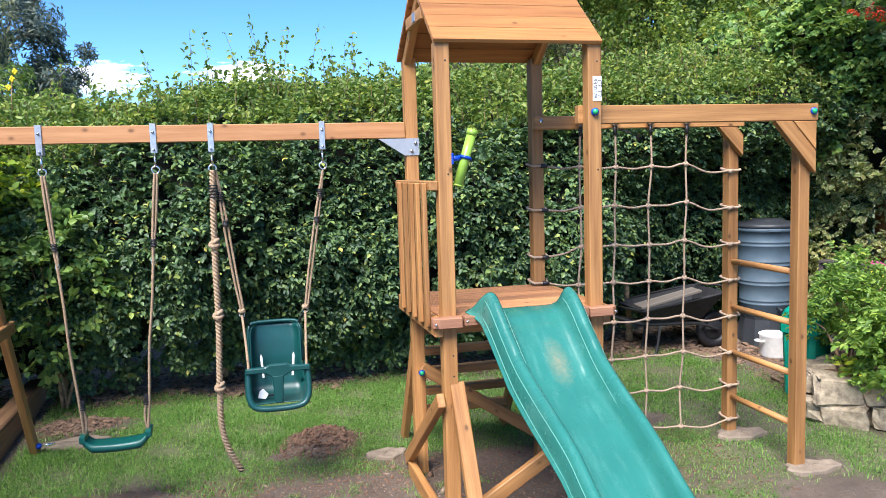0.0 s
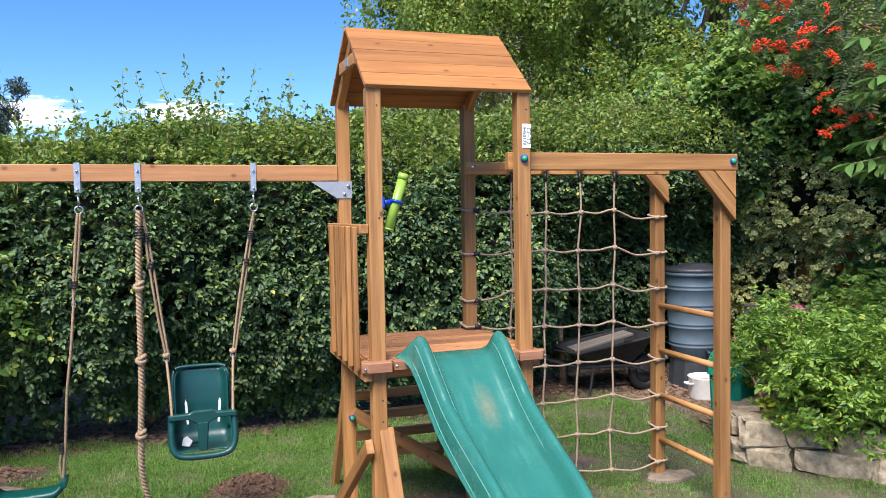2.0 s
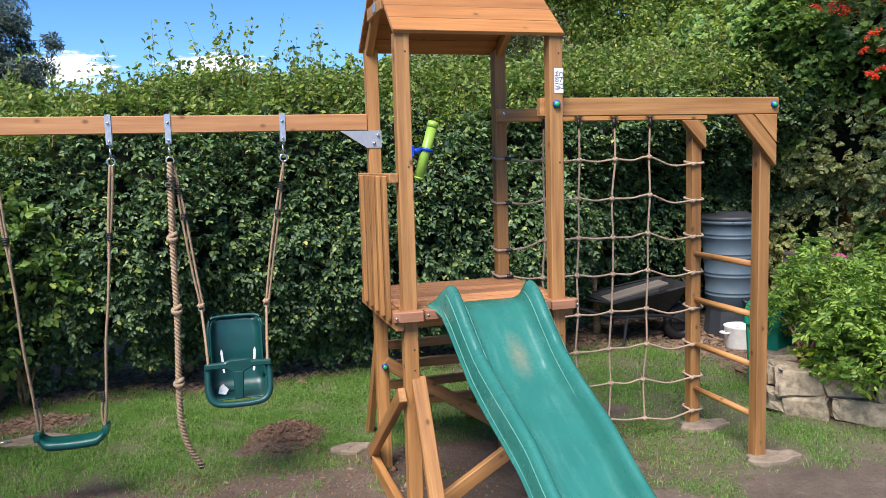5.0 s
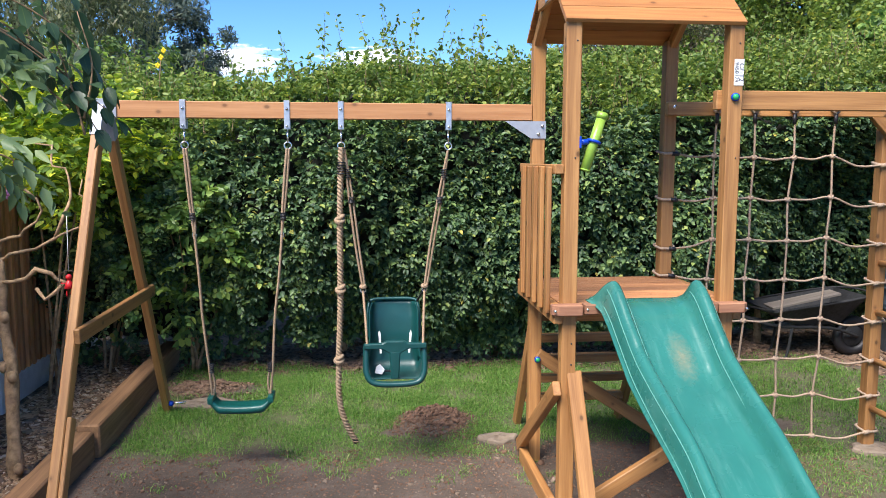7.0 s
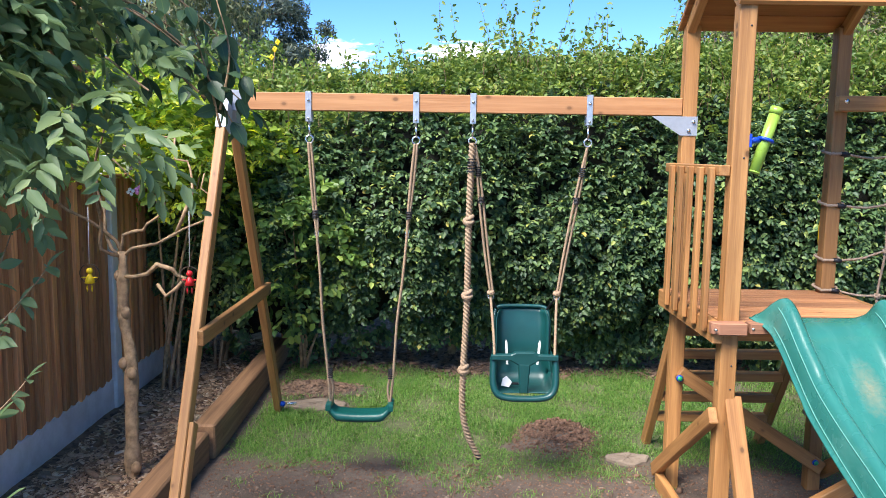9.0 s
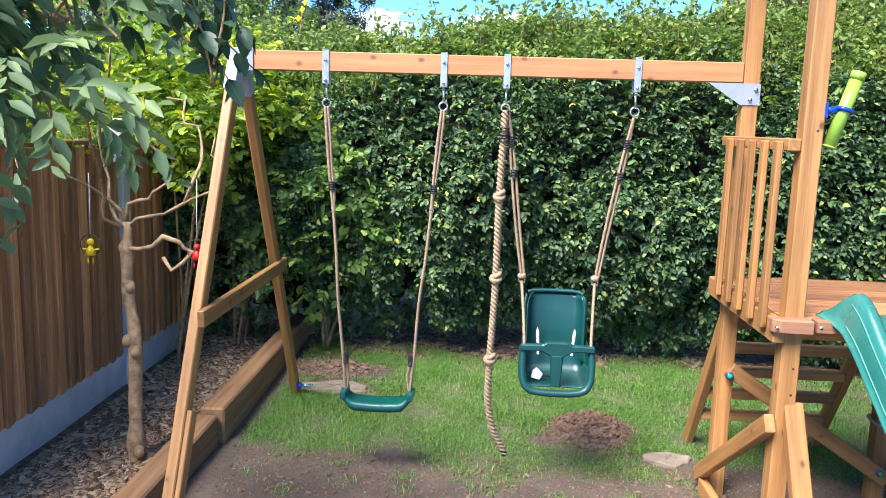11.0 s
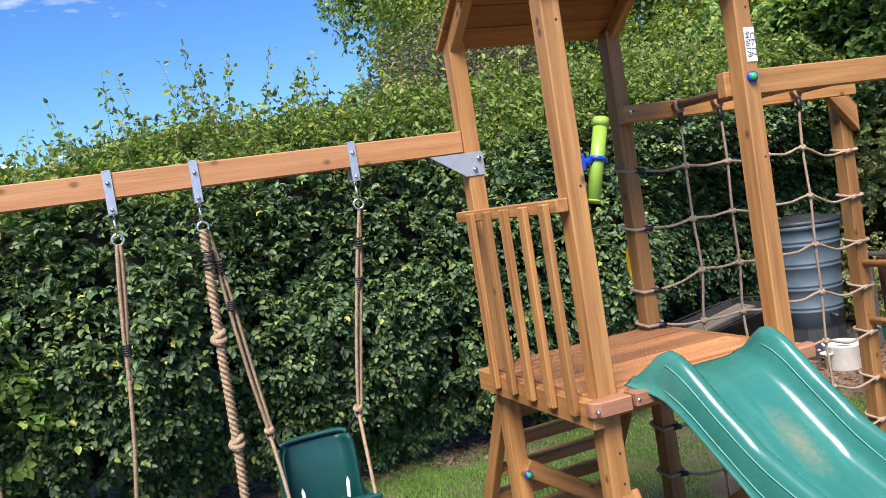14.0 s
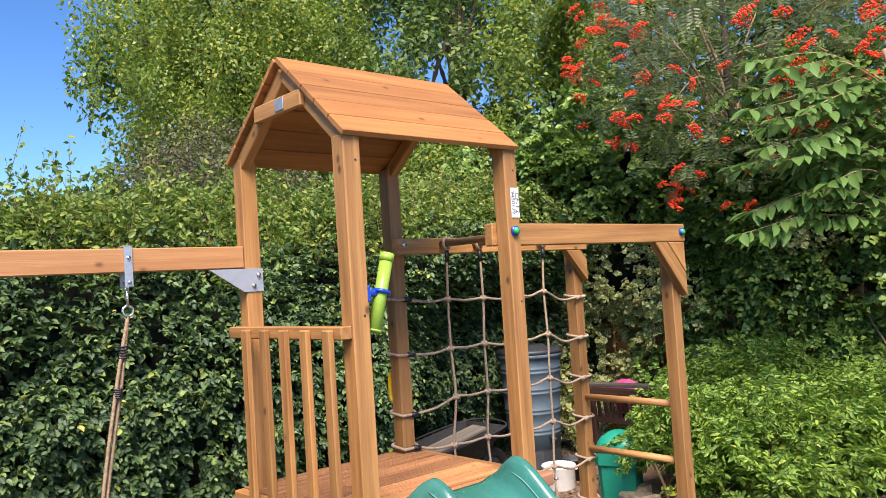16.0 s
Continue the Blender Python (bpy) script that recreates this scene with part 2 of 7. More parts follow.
CLOUD = cloud_material("cumulus_bank", 0.95)
VEIL = cloud_material("thin_high_cloud", 0.75)
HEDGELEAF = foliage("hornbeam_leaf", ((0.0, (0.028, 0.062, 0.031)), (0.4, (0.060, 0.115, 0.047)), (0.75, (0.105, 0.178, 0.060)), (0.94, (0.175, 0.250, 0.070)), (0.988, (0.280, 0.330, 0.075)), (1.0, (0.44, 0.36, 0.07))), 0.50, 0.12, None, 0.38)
# top leaves and young shoots: the hedge top's sunlight is in this paler colour
TOPLEAF = foliage("sunlit_young_hornbeam_leaf", ((0.0, (0.075, 0.135, 0.030)), (0.4, (0.140, 0.215, 0.048)), (0.8, (0.225, 0.295, 0.065)), (0.985, (0.33, 0.37, 0.075)), (1.0, (0.46, 0.42, 0.09))), 0.45, 0.35)
IVYLEAF = foliage("ivy_leaf", ((0.0, (0.075, 0.150, 0.045)), (0.6, (0.165, 0.275, 0.068)), (1.0, (0.330, 0.420, 0.095))), 0.40, 0.25, None, 0.3)
VARIVY = foliage("variegated_ivy_leaf", ((0.0, (0.14, 0.22, 0.065)), (0.55, (0.30, 0.37, 0.115)), (1.0, (0.60, 0.57, 0.21))), 0.45, 0.25, (0.72, 0.66, 0.36), 0.3, 0.8)
BUSHLEAF = foliage("shrub_leaf", ((0.0, (0.075, 0.150, 0.032)), (0.5, (0.175, 0.295, 0.052)), (0.93, (0.275, 0.395, 0.072)), (0.992, (0.36, 0.42, 0.07)), (1.0, (0.60, 0.45, 0.05))), 0.42, 0.3)
GOLDLEAF = foliage("honeysuckle_leaf", ((0.0, (0.087, 0.159, 0.029)), (0.5, (0.205, 0.316, 0.044)), (0.85, (0.391, 0.446, 0.060)), (1.0, (0.688, 0.675, 0.060))), 0.5, 0.38)
VARLEAF = foliage("variegated_shrub_leaf", ((0.0, (0.105, 0.170, 0.085)), (0.6, (0.180, 0.260, 0.120)), (1.0, (0.280, 0.360, 0.150))), 0.45, 0.33, (0.56, 0.53, 0.30), 0.3, 1.0)
DARKLEAF = foliage("dark_shrub_leaf", ((0.0, (0.034, 0.075, 0.042)), (0.8, (0.075, 0.140, 0.066)), (1.0, (0.154, 0.285, 0.042))), 0.4, 0.2)
LAUREL = foliage("laurel_leaf", ((0.0, (0.075, 0.165, 0.044)), (0.6, (0.165, 0.275, 0.072)), (1.0, (0.31, 0.41, 0.12))), 0.38, 0.25, None, 0.4)
TREELEAF = foliage("birch_leaf", ((0.0, (0.090, 0.155, 0.034)), (0.5, (0.165, 0.245, 0.050)), (0.93, (0.29, 0.335, 0.068)), (1.0, (0.52, 0.46, 0.08))), 0.45, 0.35)
DARKTREE = foliage("dark_tree_leaf", ((0.0, (0.058, 0.107, 0.030)), (0.6, (0.114, 0.189, 0.049)), (1.0, (0.228, 0.286, 0.066))), 0.5, 0.3)
ROWANLEAF = foliage("rowan_leaflet", ((0.0, (0.065, 0.100, 0.055)), (0.6, (0.130, 0.175, 0.085)), (1.0, (0.260, 0.290, 0.130))), 0.4, 0.25)
NEEDLE = foliage("pine_needle", ((0.0, (0.044, 0.074, 0.066)), (0.7, (0.093, 0.128, 0.099)), (1.0, (0.174, 0.195, 0.130))), 0.6, 0.15)
OLIVELEAF = foliage("grey_green_leaf", ((0.0, (0.064, 0.075, 0.042)), (0.6, (0.114, 0.120, 0.063)), (1.0, (0.216, 0.180, 0.098))), 0.55, 0.25)
WILLOWLEAF = foliage("willow_leaf", ((0.0, (0.091, 0.120, 0.059)), (0.6, (0.168, 0.192, 0.092)), (1.0, (0.274, 0.264, 0.151))), 0.5, 0.3)
GRASS = foliage("grass_blade", ((0.0, (0.063, 0.147, 0.027)), (0.45, (0.115, 0.244, 0.042)), (0.8, (0.184, 0.321, 0.066)), (0.95, (0.245, 0.335, 0.100)), (1.0, (0.330, 0.325, 0.160))), 0.6, 0.3)


def ground_material():
    """Bare trodden soil; leaf litter under the hedge; turf where the turf attribute says so."""
    m, t, p = nodes_of("garden_soil")
    c = coords(t)
    a = noised(t, c, 2.2, 6, 0.65)
    b = noised(t, c, 26.0, 6, 0.75)
    soil = ramp(t, a, (0.32, (0.08, 0.06, 0.045)), (0.52, (0.13, 0.098, 0.074)), (0.72, (0.20, 0.155, 0.12)))
    soil = mixed(t, ramp(t, b, (0.42, (0, 0, 0)), (0.7, (0.6, 0.6, 0.6))), soil, (0.065, 0.045, 0.032))
    at = t.nodes.new("ShaderNodeAttribute")
    at.attribute_name = "turf"
    turf = ramp(t, b, (0.35, (0.085, 0.105, 0.035)), (0.65, (0.16, 0.18, 0.075)))
    col = mixed(t, at.outputs["Fac"], soil, turf)
    at2 = t.nodes.new("ShaderNodeAttribute")
    at2.attribute_name = "litter"
    v = t.nodes.new("ShaderNodeTexVoronoi")
    v.inputs["Scale"].default_value = 34
    t.links.new(c, v.inputs["Vector"])
    hs = node(t, "HueSaturation")
    t.links.new(v.outputs["Color"], hs.inputs["Color"])
    hs.inputs["Saturation"].default_value = 0.0
    lit = ramp(t, hs.outputs[0], (0.2, (0.035, 0.024, 0.017)), (0.6, (0.085, 0.055, 0.036)), (0.85, (0.19, 0.125, 0.08)))
    col = mixed(t, at2.outputs["Fac"], col, lit)
    t.links.new(col, p.inputs["Base Color"])
    p.inputs["Roughness"].default_value = 0.95
    bumped(t, p, b, 0.9, 0.02)
    return m


SOIL = ground_material()


# ---- mesh helpers ----
def thing(name, at, label, category, group="", kind=""):
    ob = new(name)
    ob.empty_display_size = 0.1
    ob.location = at
    ob.matrix_basis = Matrix.Translation(at)
    return tagged(ob, label, category, group, kind)


def base_of(ob):
    m = ob.matrix_basis.copy()
    while ob.parent:
        ob = ob.parent
        m = ob.matrix_basis @ m
    return m


def part(name, bm, material, parent, label="", m=None, smooth=False):
    """Links a bmesh (or a mesh) as one object under parent; m is its pose in the world."""
    if isinstance(bm, bmesh.types.BMesh):
        me = bpy.data.meshes.new(name)
        bm.to_mesh(me)
        bm.free()
    else:
        me = bm
    if material and not me.materials:
        me.materials.append(material)
    if smooth:
        for f in me.polygons:
            f.use_smooth = True
    ob = new(name, me)
    if parent:
        ob.parent = parent
        ob.matrix_basis = base_of(parent).inverted() @ (m if m is not None else Matrix())
    elif m is not None:
        ob.matrix_basis = m
    if label:
        ob["label"] = label
    return ob


def box(sx, sy, sz, bevel=0.004, seg=1):
    bm = bmesh.new()
    bmesh.ops.create_cube(bm, size=1.0)
    bmesh.ops.scale(bm, vec=(sx, sy, sz), verts=bm.verts)
    if bevel:
        bmesh.ops.bevel(bm, geom=bm.edges[:], offset=bevel, segments=seg, affect="EDGES", profile=0.7)
    return bm


def tube(r0, r1, length, sides=16, caps=True, bevel=0.0):
    """A round bar along x, from 0."""
    bm = bmesh.new()
    bmesh.ops.create_cone(bm, cap_ends=caps, segments=sides, radius1=r0, radius2=r1, depth=length,
                          matrix=Matrix.Translation((length / 2, 0, 0)) @ Matrix.Rotation(math.pi / 2, 4, "Y"))
    if bevel:
        rim = [e for e in bm.edges if abs(e.verts[0].co.x - e.verts[1].co.x) < 1e-6]
        bmesh.ops.bevel(bm, geom=rim, offset=bevel, segments=2, affect="EDGES")
    return bm


def along(p0, p1, up=(0, 0, 1)):
    """A pose with x from p0 to p1."""
    p0, p1 = Vector(p0), Vector(p1)
    x = (p1 - p0).normalized()
    u = Vector(up)
    if abs(x.dot(u)) > 0.98:
        u = Vector((0, 1, 0))
    y = u.cross(x).normalized()
    z = x.cross(y)
    m = Matrix((x, y, z)).transposed().to_4x4()
    m.translation = p0
    return m


def beam(name, p0, p1, w, h, parent, material=None, label="", bevel=0.004, up=(0, 0, 1)):
    """A timber of section w (sideways) by h (up) from p0 to p1 along its middle."""
    n = (Vector(p1) - Vector(p0)).length
    bm = box(n, w, h, bevel)
    bmesh.ops.translate(bm, vec=(n / 2, 0, 0), verts=bm.verts)
    return part(name, bm, material or WOOD, parent, label, along(p0, p1, up))


def rod(name, p0, p1, r, parent, material, label="", sides=14, r1=None, bevel=0.0):
    n = (Vector(p1) - Vector(p0)).length
    return part(name, tube(r, r if r1 is None else r1, n, sides, True, bevel), material, parent, label, along(p0, p1), True)


def prism(points, vec, bevel=0.0):
    """A flat outline swept by vec."""
    bm = bmesh.new()
    f = bm.faces.new([bm.verts.new(p) for p in points])
    out = bmesh.ops.extrude_face_region(bm, geom=[f])
    bmesh.ops.translate(bm, vec=vec, verts=[g for g in out["geom"] if isinstance(g, bmesh.types.BMVert)])
    bmesh.ops.recalc_face_normals(bm, faces=bm.faces[:])
    if bevel:
        bmesh.ops.bevel(bm, geom=bm.edges[:], offset=bevel, segments=1, affect="EDGES")
    return bm


def ball(r, at=(0, 0, 0), sx=1, sy=1, sz=1, sub=2):
    bm = bmesh.new()
    bmesh.ops.create_icosphere(bm, subdivisions=sub, radius=r, matrix=Matrix.Translation(at) @ Matrix.Diagonal((sx, sy, sz, 1)))
    return bm


def ring(R, r, m=None, n=20, k=8):
    bm = bmesh.new()
    vs = []
    for i in range(n):
        a = 2 * math.pi * i / n
        row = []
        for j in range(k):
            b = 2 * math.pi * j / k
            row.append(bm.verts.new(((R + r * math.cos(b)) * math.cos(a), (R + r * math.cos(b)) * math.sin(a), r * math.sin(b))))
        vs.append(row)
    for i in range(n):
        for j in range(k):
            bm.faces.new((vs[i][j], vs[(i + 1) % n][j], vs[(i + 1) % n][(j + 1) % k], vs[i][(j + 1) % k]))
    if m is not None:
        bmesh.ops.transform(bm, matrix=m, verts=bm.verts)
    return bm


def lathe(profile, n=32, cap=True):
    """A turned body from (radius, height) pairs."""
    bm = bmesh.new()
    rows = [[bm.verts.new((r * math.cos(2 * math.pi * i / n), r * math.sin(2 * math.pi * i / n), z)) for i in range(n)] for r, z in profile]
    for a, b in zip(rows, rows[1:]):
        for i in range(n):
            bm.faces.new((a[i], a[(i + 1) % n], b[(i + 1) % n], b[i]))
    if cap:
        bm.faces.new(rows[0][::-1])
        bm.faces.new(rows[-1])
    return bm


def smooth_path(pts, step):
    """Points at even steps along a Catmull-Rom curve."""
    p = [Vector(q) for q in pts]
    p = [p[0] * 2 - p[1], *p, p[-1] * 2 - p[-2]]
    out = []
    for a, b, c, d in zip(p, p[1:], p[2:], p[3:]):
        k = max(1, round((c - b).length / step))
        for i in range(k):
            s = i / k
            out.append(0.5 * (2 * b + (c - a) * s + (2 * a - 5 * b + 4 * c - d) * s * s + (3 * b - a - 3 * c + d) * s ** 3))
    return out + [p[-2]]


def strand(pts, r, pitch=0.05, step=0.012, lobes=3, depth=0.16, sides=12, taper=None):
    """A laid rope: a lobed section that turns along the path. taper(s) scales it."""
    path = smooth_path(pts, step)
    verts, faces = [], []
    ref = Vector((0.31, 0.87, 0.2)).normalized()
    run = 0.0
    for i, q in enumerate(path):
        d = (path[min(i + 1, len(path) - 1)] - path[max(i - 1, 0)]).normalized()
        u = (ref - d * ref.dot(d)).normalized()
        ref = u
        v = d.cross(u)
        if i:
            run += (q - path[i - 1]).length
        ph = 2 * math.pi * run / pitch if pitch else 0
        k = taper(i / max(1, len(path) - 1)) if taper else 1
        for j in range(sides):
            a = 2 * math.pi * j / sides
            rr = r * k * (1 + depth * math.cos(lobes * (a + ph)))
            verts.append(q + (u * math.cos(a) + v * math.sin(a)) * rr)
    n = len(path)
    for i in range(n - 1):
        for j in range(sides):
            faces.append((i * sides + j, i * sides + (j + 1) % sides, (i + 1) * sides + (j + 1) % sides, (i + 1) * sides + j))
    faces += [tuple(range(sides))[::-1], tuple((n - 1) * sides + j for j in range(sides))]
    me = bpy.data.meshes.new("strand")
    me.from_pydata([tuple(v) for v in verts], [], faces)
    for f in me.polygons:
        f.use_smooth = True
    return me


def joined(*bms):
    out = bmesh.new()
    for b in bms:
        me = bpy.data.meshes.new("t")
        b.to_mesh(me)
        b.free()
        out.from_mesh(me)
        bpy.data.meshes.remove(me)
    return out


def quick_mesh(name, co, quads, uv=None):
    """A mesh from arrays of vertices and faces of equal size."""
    me = bpy.data.meshes.new(name)
    k = quads.shape[1]
    me.vertices.add(len(co))
    me.vertices.foreach_set("co", co.astype(np.float32).ravel())
    me.loops.add(quads.size)
    me.loops.foreach_set("vertex_index", quads.astype(np.int32).ravel())
    me.polygons.add(len(quads))
    me.polygons.foreach_set("loop_start", np.arange(0, quads.size, k, dtype=np.int32))
    me.update(calc_edges=True)
    if uv is not None:
        me.uv_layers.new(name="UVMap").data.foreach_set("uv", uv[quads.ravel()].astype(np.float32).ravel())
    return me


def unit(v):
    return v / np.maximum(np.linalg.norm(v, axis=-1, keepdims=True), 1e-9)


def leaf_mesh(name, at, facing, length, rng, width=0.55, droop=0.45, fold=0.22, spread=0.5, vary=0.35):
    """Leaves as small folded ovals at the given places, more or less facing a given way and hanging down."""
    n = len(at)
    nrm = unit(facing + rng.normal(0, spread, (n, 3)))
    down = np.array([0, 0, -1.0]) * droop + rng.normal(0, 0.55, (n, 3))
    ax = unit(down - nrm * np.sum(down * nrm, 1, keepdims=True))
    side = np.cross(nrm, ax)
    L = (length * (1 + vary * rng.uniform(-1, 1, n)))[:, None]
    W = L * width * 0.5
    lift = nrm * L * fold * 0.5
    b = at
    l1, l2 = at + ax * L * 0.3 + side * W + lift, at + ax * L * 0.68 + side * W * 0.82 + lift
    r1, r2 = at + ax * L * 0.3 - side * W + lift, at + ax * L * 0.68 - side * W * 0.82 + lift
    tip = at + ax * L - nrm * L * 0.08
    co = np.stack([b, l1, l2, tip, r2, r1], 1).reshape(-1, 3)
    i = np.arange(n)[:, None] * 6
    quads = np.concatenate([i + np.array([[0, 1, 2, 3]]), i + np.array([[0, 3, 4, 5]])], 0)
    uv = np.tile(np.array([[0, 0], [1, 0.3], [1, 0.68], [0, 1], [1, 0.68], [1, 0.3]]), (n, 1))
    return quick_mesh(name, co, quads, uv)


def far_leaf_mesh(name, at, facing, length, rng, width=0.55, droop=0.45, spread=0.5):
    """Leaves of distant trees: one bent kite each."""
    n = len(at)
    nrm = unit(facing + rng.normal(0, spread, (n, 3)))
    down = np.array([0, 0, -1.0]) * droop + rng.normal(0, 0.55, (n, 3))
    ax = unit(down - nrm * np.sum(down * nrm, 1, keepdims=True))
    side = np.cross(nrm, ax)
    L = (length * (1 + 0.35 * rng.uniform(-1, 1, n)))[:, None]
    lift = nrm * L * 0.1
    co = np.stack([at, at + ax * L * 0.45 + side * L * width * 0.5 + lift, at + ax * L, at + ax * L * 0.45 - side * L * width * 0.5 + lift], 1).reshape(-1, 3)
    q = np.arange(n)[:, None] * 4 + np.array([[0, 1, 2, 3]])
    uv = np.tile(np.array([[0.3, 0], [1, 0.45], [0.3, 1], [1, 0.45]]), (n, 1))
    return quick_mesh(name, co, q, uv)


def lumps(v, f, amp, seed):
    """Soft bumps at points v."""
    rng = np.random.default_rng(seed)
    out = np.zeros(len(v))
    for k in range(7):
        d = unit(rng.normal(0, 1, 3)) * f * (1 + 0.55 * k)
        out += np.sin(v @ d + rng.uniform(0, 6.28)) / (1 + 0.5 * k)
    return out * amp / 2.2


def clump_points(centre, radii, n, rng, clumps=40, tight=0.28, shell=0.75):
    """Places and facings for the leaves of a crown made of many uneven clumps."""
    c = unit(rng.normal(0, 1, (clumps, 3))) * (shell + (1 - shell) * rng.uniform(-1, 1, (clumps, 1)))
    size = rng.uniform(0.6, 1.3, clumps) * tight
    k = rng.integers(0, clumps, n)
    d = unit(rng.normal(0, 1, (n, 3))) * (rng.uniform(0, 1, (n, 1)) ** 0.45)
    p = c[k] + d * size[k][:, None]
    at = np.array(centre) + p * np.array(radii)
    return at, unit(d * 0.6 + p * 0.5 + np.array([0, 0, 0.5])), np.array(centre) + c * np.array(radii)


def branch(name, pts, r0, r1, parent, material, label="", sides=7, step=0.08):
    me = strand(pts, r0, 0.9, step * 0.6, 2, 0.10, sides, lambda s: (1 + (r1 / r0 - 1) * s) * (1 + 0.10 * math.sin(41 * s + 90 * r0) + 0.07 * math.sin(97 * s)))
    return part(name, me, material, parent, label)


# ---- ground ----
def turf_at(x, y):
    """How grassy the ground is, 0 to 1."""
    w = 0.16 * np.sin(3.1 * x + 1) + 0.10 * np.sin(7.3 * x) + 0.05 * np.sin(17 * x + 2)
    edge = np.where(x < 0.9, 5.12 + w * 0.7 - 0.03 * x, 5.12 - 1.09 * np.clip((x - 0.9) / 0.7, 0, 1) + w)
    g = np.clip((y - edge) / 0.22, 0, 1) * np.clip((7.28 + 0.6 * w - y) / 0.2, 0, 1) * np.clip((x + 2.40) / 0.08, 0, 1) * np.clip((3.35 - x - 0.25 * (y - 6)) / 0.3, 0, 1)
    patchy = 0.5 + 0.5 * np.sin(5.1 * x + 2.2 * y) * np.sin(3.7 * y - 2.9 * x + 1)
    g = g * np.where(y < 5.5, 0.55 + 0.45 * patchy, 1.0)
    g = g * np.where(x > 1.0, 0.35 + 0.45 * patchy, 1.0)
    for cx, cy, rx, ry in ((-0.46, 5.76, 0.27, 0.27), (-0.10, 5.42, 0.16, 0.10), (-2.02, 6.30, 0.26, 0.14), (-2.05, 6.62, 0.34, 0.2), (2.13, 5.04, 0.2, 0.12),
                           (2.2, 4.45, 0.2, 0.12), (2.35, 3.9, 0.5, 0.3), (1.62, 5.55, 0.3, 0.16), (0.45, 4.9, 0.7, 0.45), (-0.73, 5.6, 0.1, 0.08)):
        r = np.sqrt(((x - cx) / rx) ** 2 + ((y - cy) / ry) ** 2)
        g = g * np.clip((r - 0.8) / 0.35, 0, 1)
    return g


def height_at(x, y):
    p = np.stack([np.ravel(x), np.ravel(y), np.zeros(np.size(x))], 1)
    near = np.exp(-(np.hypot(p[:, 0], p[:, 1] - 5) / 9) ** 4)
    h = lumps(p, 2.1, 0.012, 3) * near + lumps(p, 15, 0.006, 4) * near
    mound = np.exp(-(((p[:, 0] + 0.46) / 0.20) ** 2 + ((p[:, 1] - 5.77) / 0.22) ** 2) ** 1.3)
    h = h + mound * (0.075 + lumps(p, 45, 0.035, 5))
    heap = np.exp(-(((p[:, 0] + 2.05) / 0.26) ** 2 + ((p[:, 1] - 6.62) / 0.16) ** 2))
    h = h + heap * (0.05 + lumps(p, 50, 0.02, 6))
    h = h + np.clip((p[:, 1] - 7.1) / 0.6, 0, 1) * 0.05 * near
    return h.reshape(np.shape(x))


def spaced(lo, hi, step, far):
    mid = list(np.arange(lo, hi + 1e-6, step))
    out, s, v = [], step, 0
    while v < far:
        s *= 1.35
        v += s
        out.append(v)
    return np.array([lo - v for v in out[::-1]] + mid + [hi + v for v in out])


gx, gy = np.meshgrid(spaced(-3.6, 4.4, 0.035, 900), spaced(2.6, 8.0, 0.035, 900), indexing="ij")
gz = height_at(gx, gy)
nx, ny = gx.shape
gi = np.arange(nx * ny).reshape(nx, ny)
gq = np.stack([gi[:-1, :-1], gi[1:, :-1], gi[1:, 1:], gi[:-1, 1:]], -1).reshape(-1, 4)
gm = quick_mesh("ground", np.stack([gx, gy, gz], -1).reshape(-1, 3), gq)
tv = turf_at(gx, gy).ravel()
far_turf = ((np.hypot(gx, gy - 5).ravel() > 12) | (gx.ravel() < -3.5) | (gx.ravel() > 5.8) | (gy.ravel() > 9.5)) * 1.0
gm.attributes.new("turf", "FLOAT", "POINT").data.foreach_set("value", np.maximum(tv * 0.8, far_turf).astype(np.float32))
lit = np.clip((gy.ravel() - 7.0) / 0.15, 0, 1) + np.clip((-2.42 - gx.ravel()) / 0.05, 0, 1) + np.clip((gx.ravel() - 3.1 - 0.2 * np.sin(gy.ravel() * 5)) / 0.2, 0, 1) * np.clip((gy.ravel() - 2.4) / 0.4, 0, 1)
lit += np.exp(-(((gx.ravel() + 2.05) / 0.3) ** 2 + ((gy.ravel() - 6.62) / 0.2) ** 2)) > 0.5
gm.attributes.new("litter", "FLOAT", "POINT").data.foreach_set("value", (np.clip(lit, 0, 1) * (far_turf < 1)).astype(np.float32))
gm.materials.append(SOIL)
for f in gm.polygons:
    f.use_smooth = True
tagged(new("ground", gm), "trodden brown garden soil and worn turf", "ground", kind="structure")


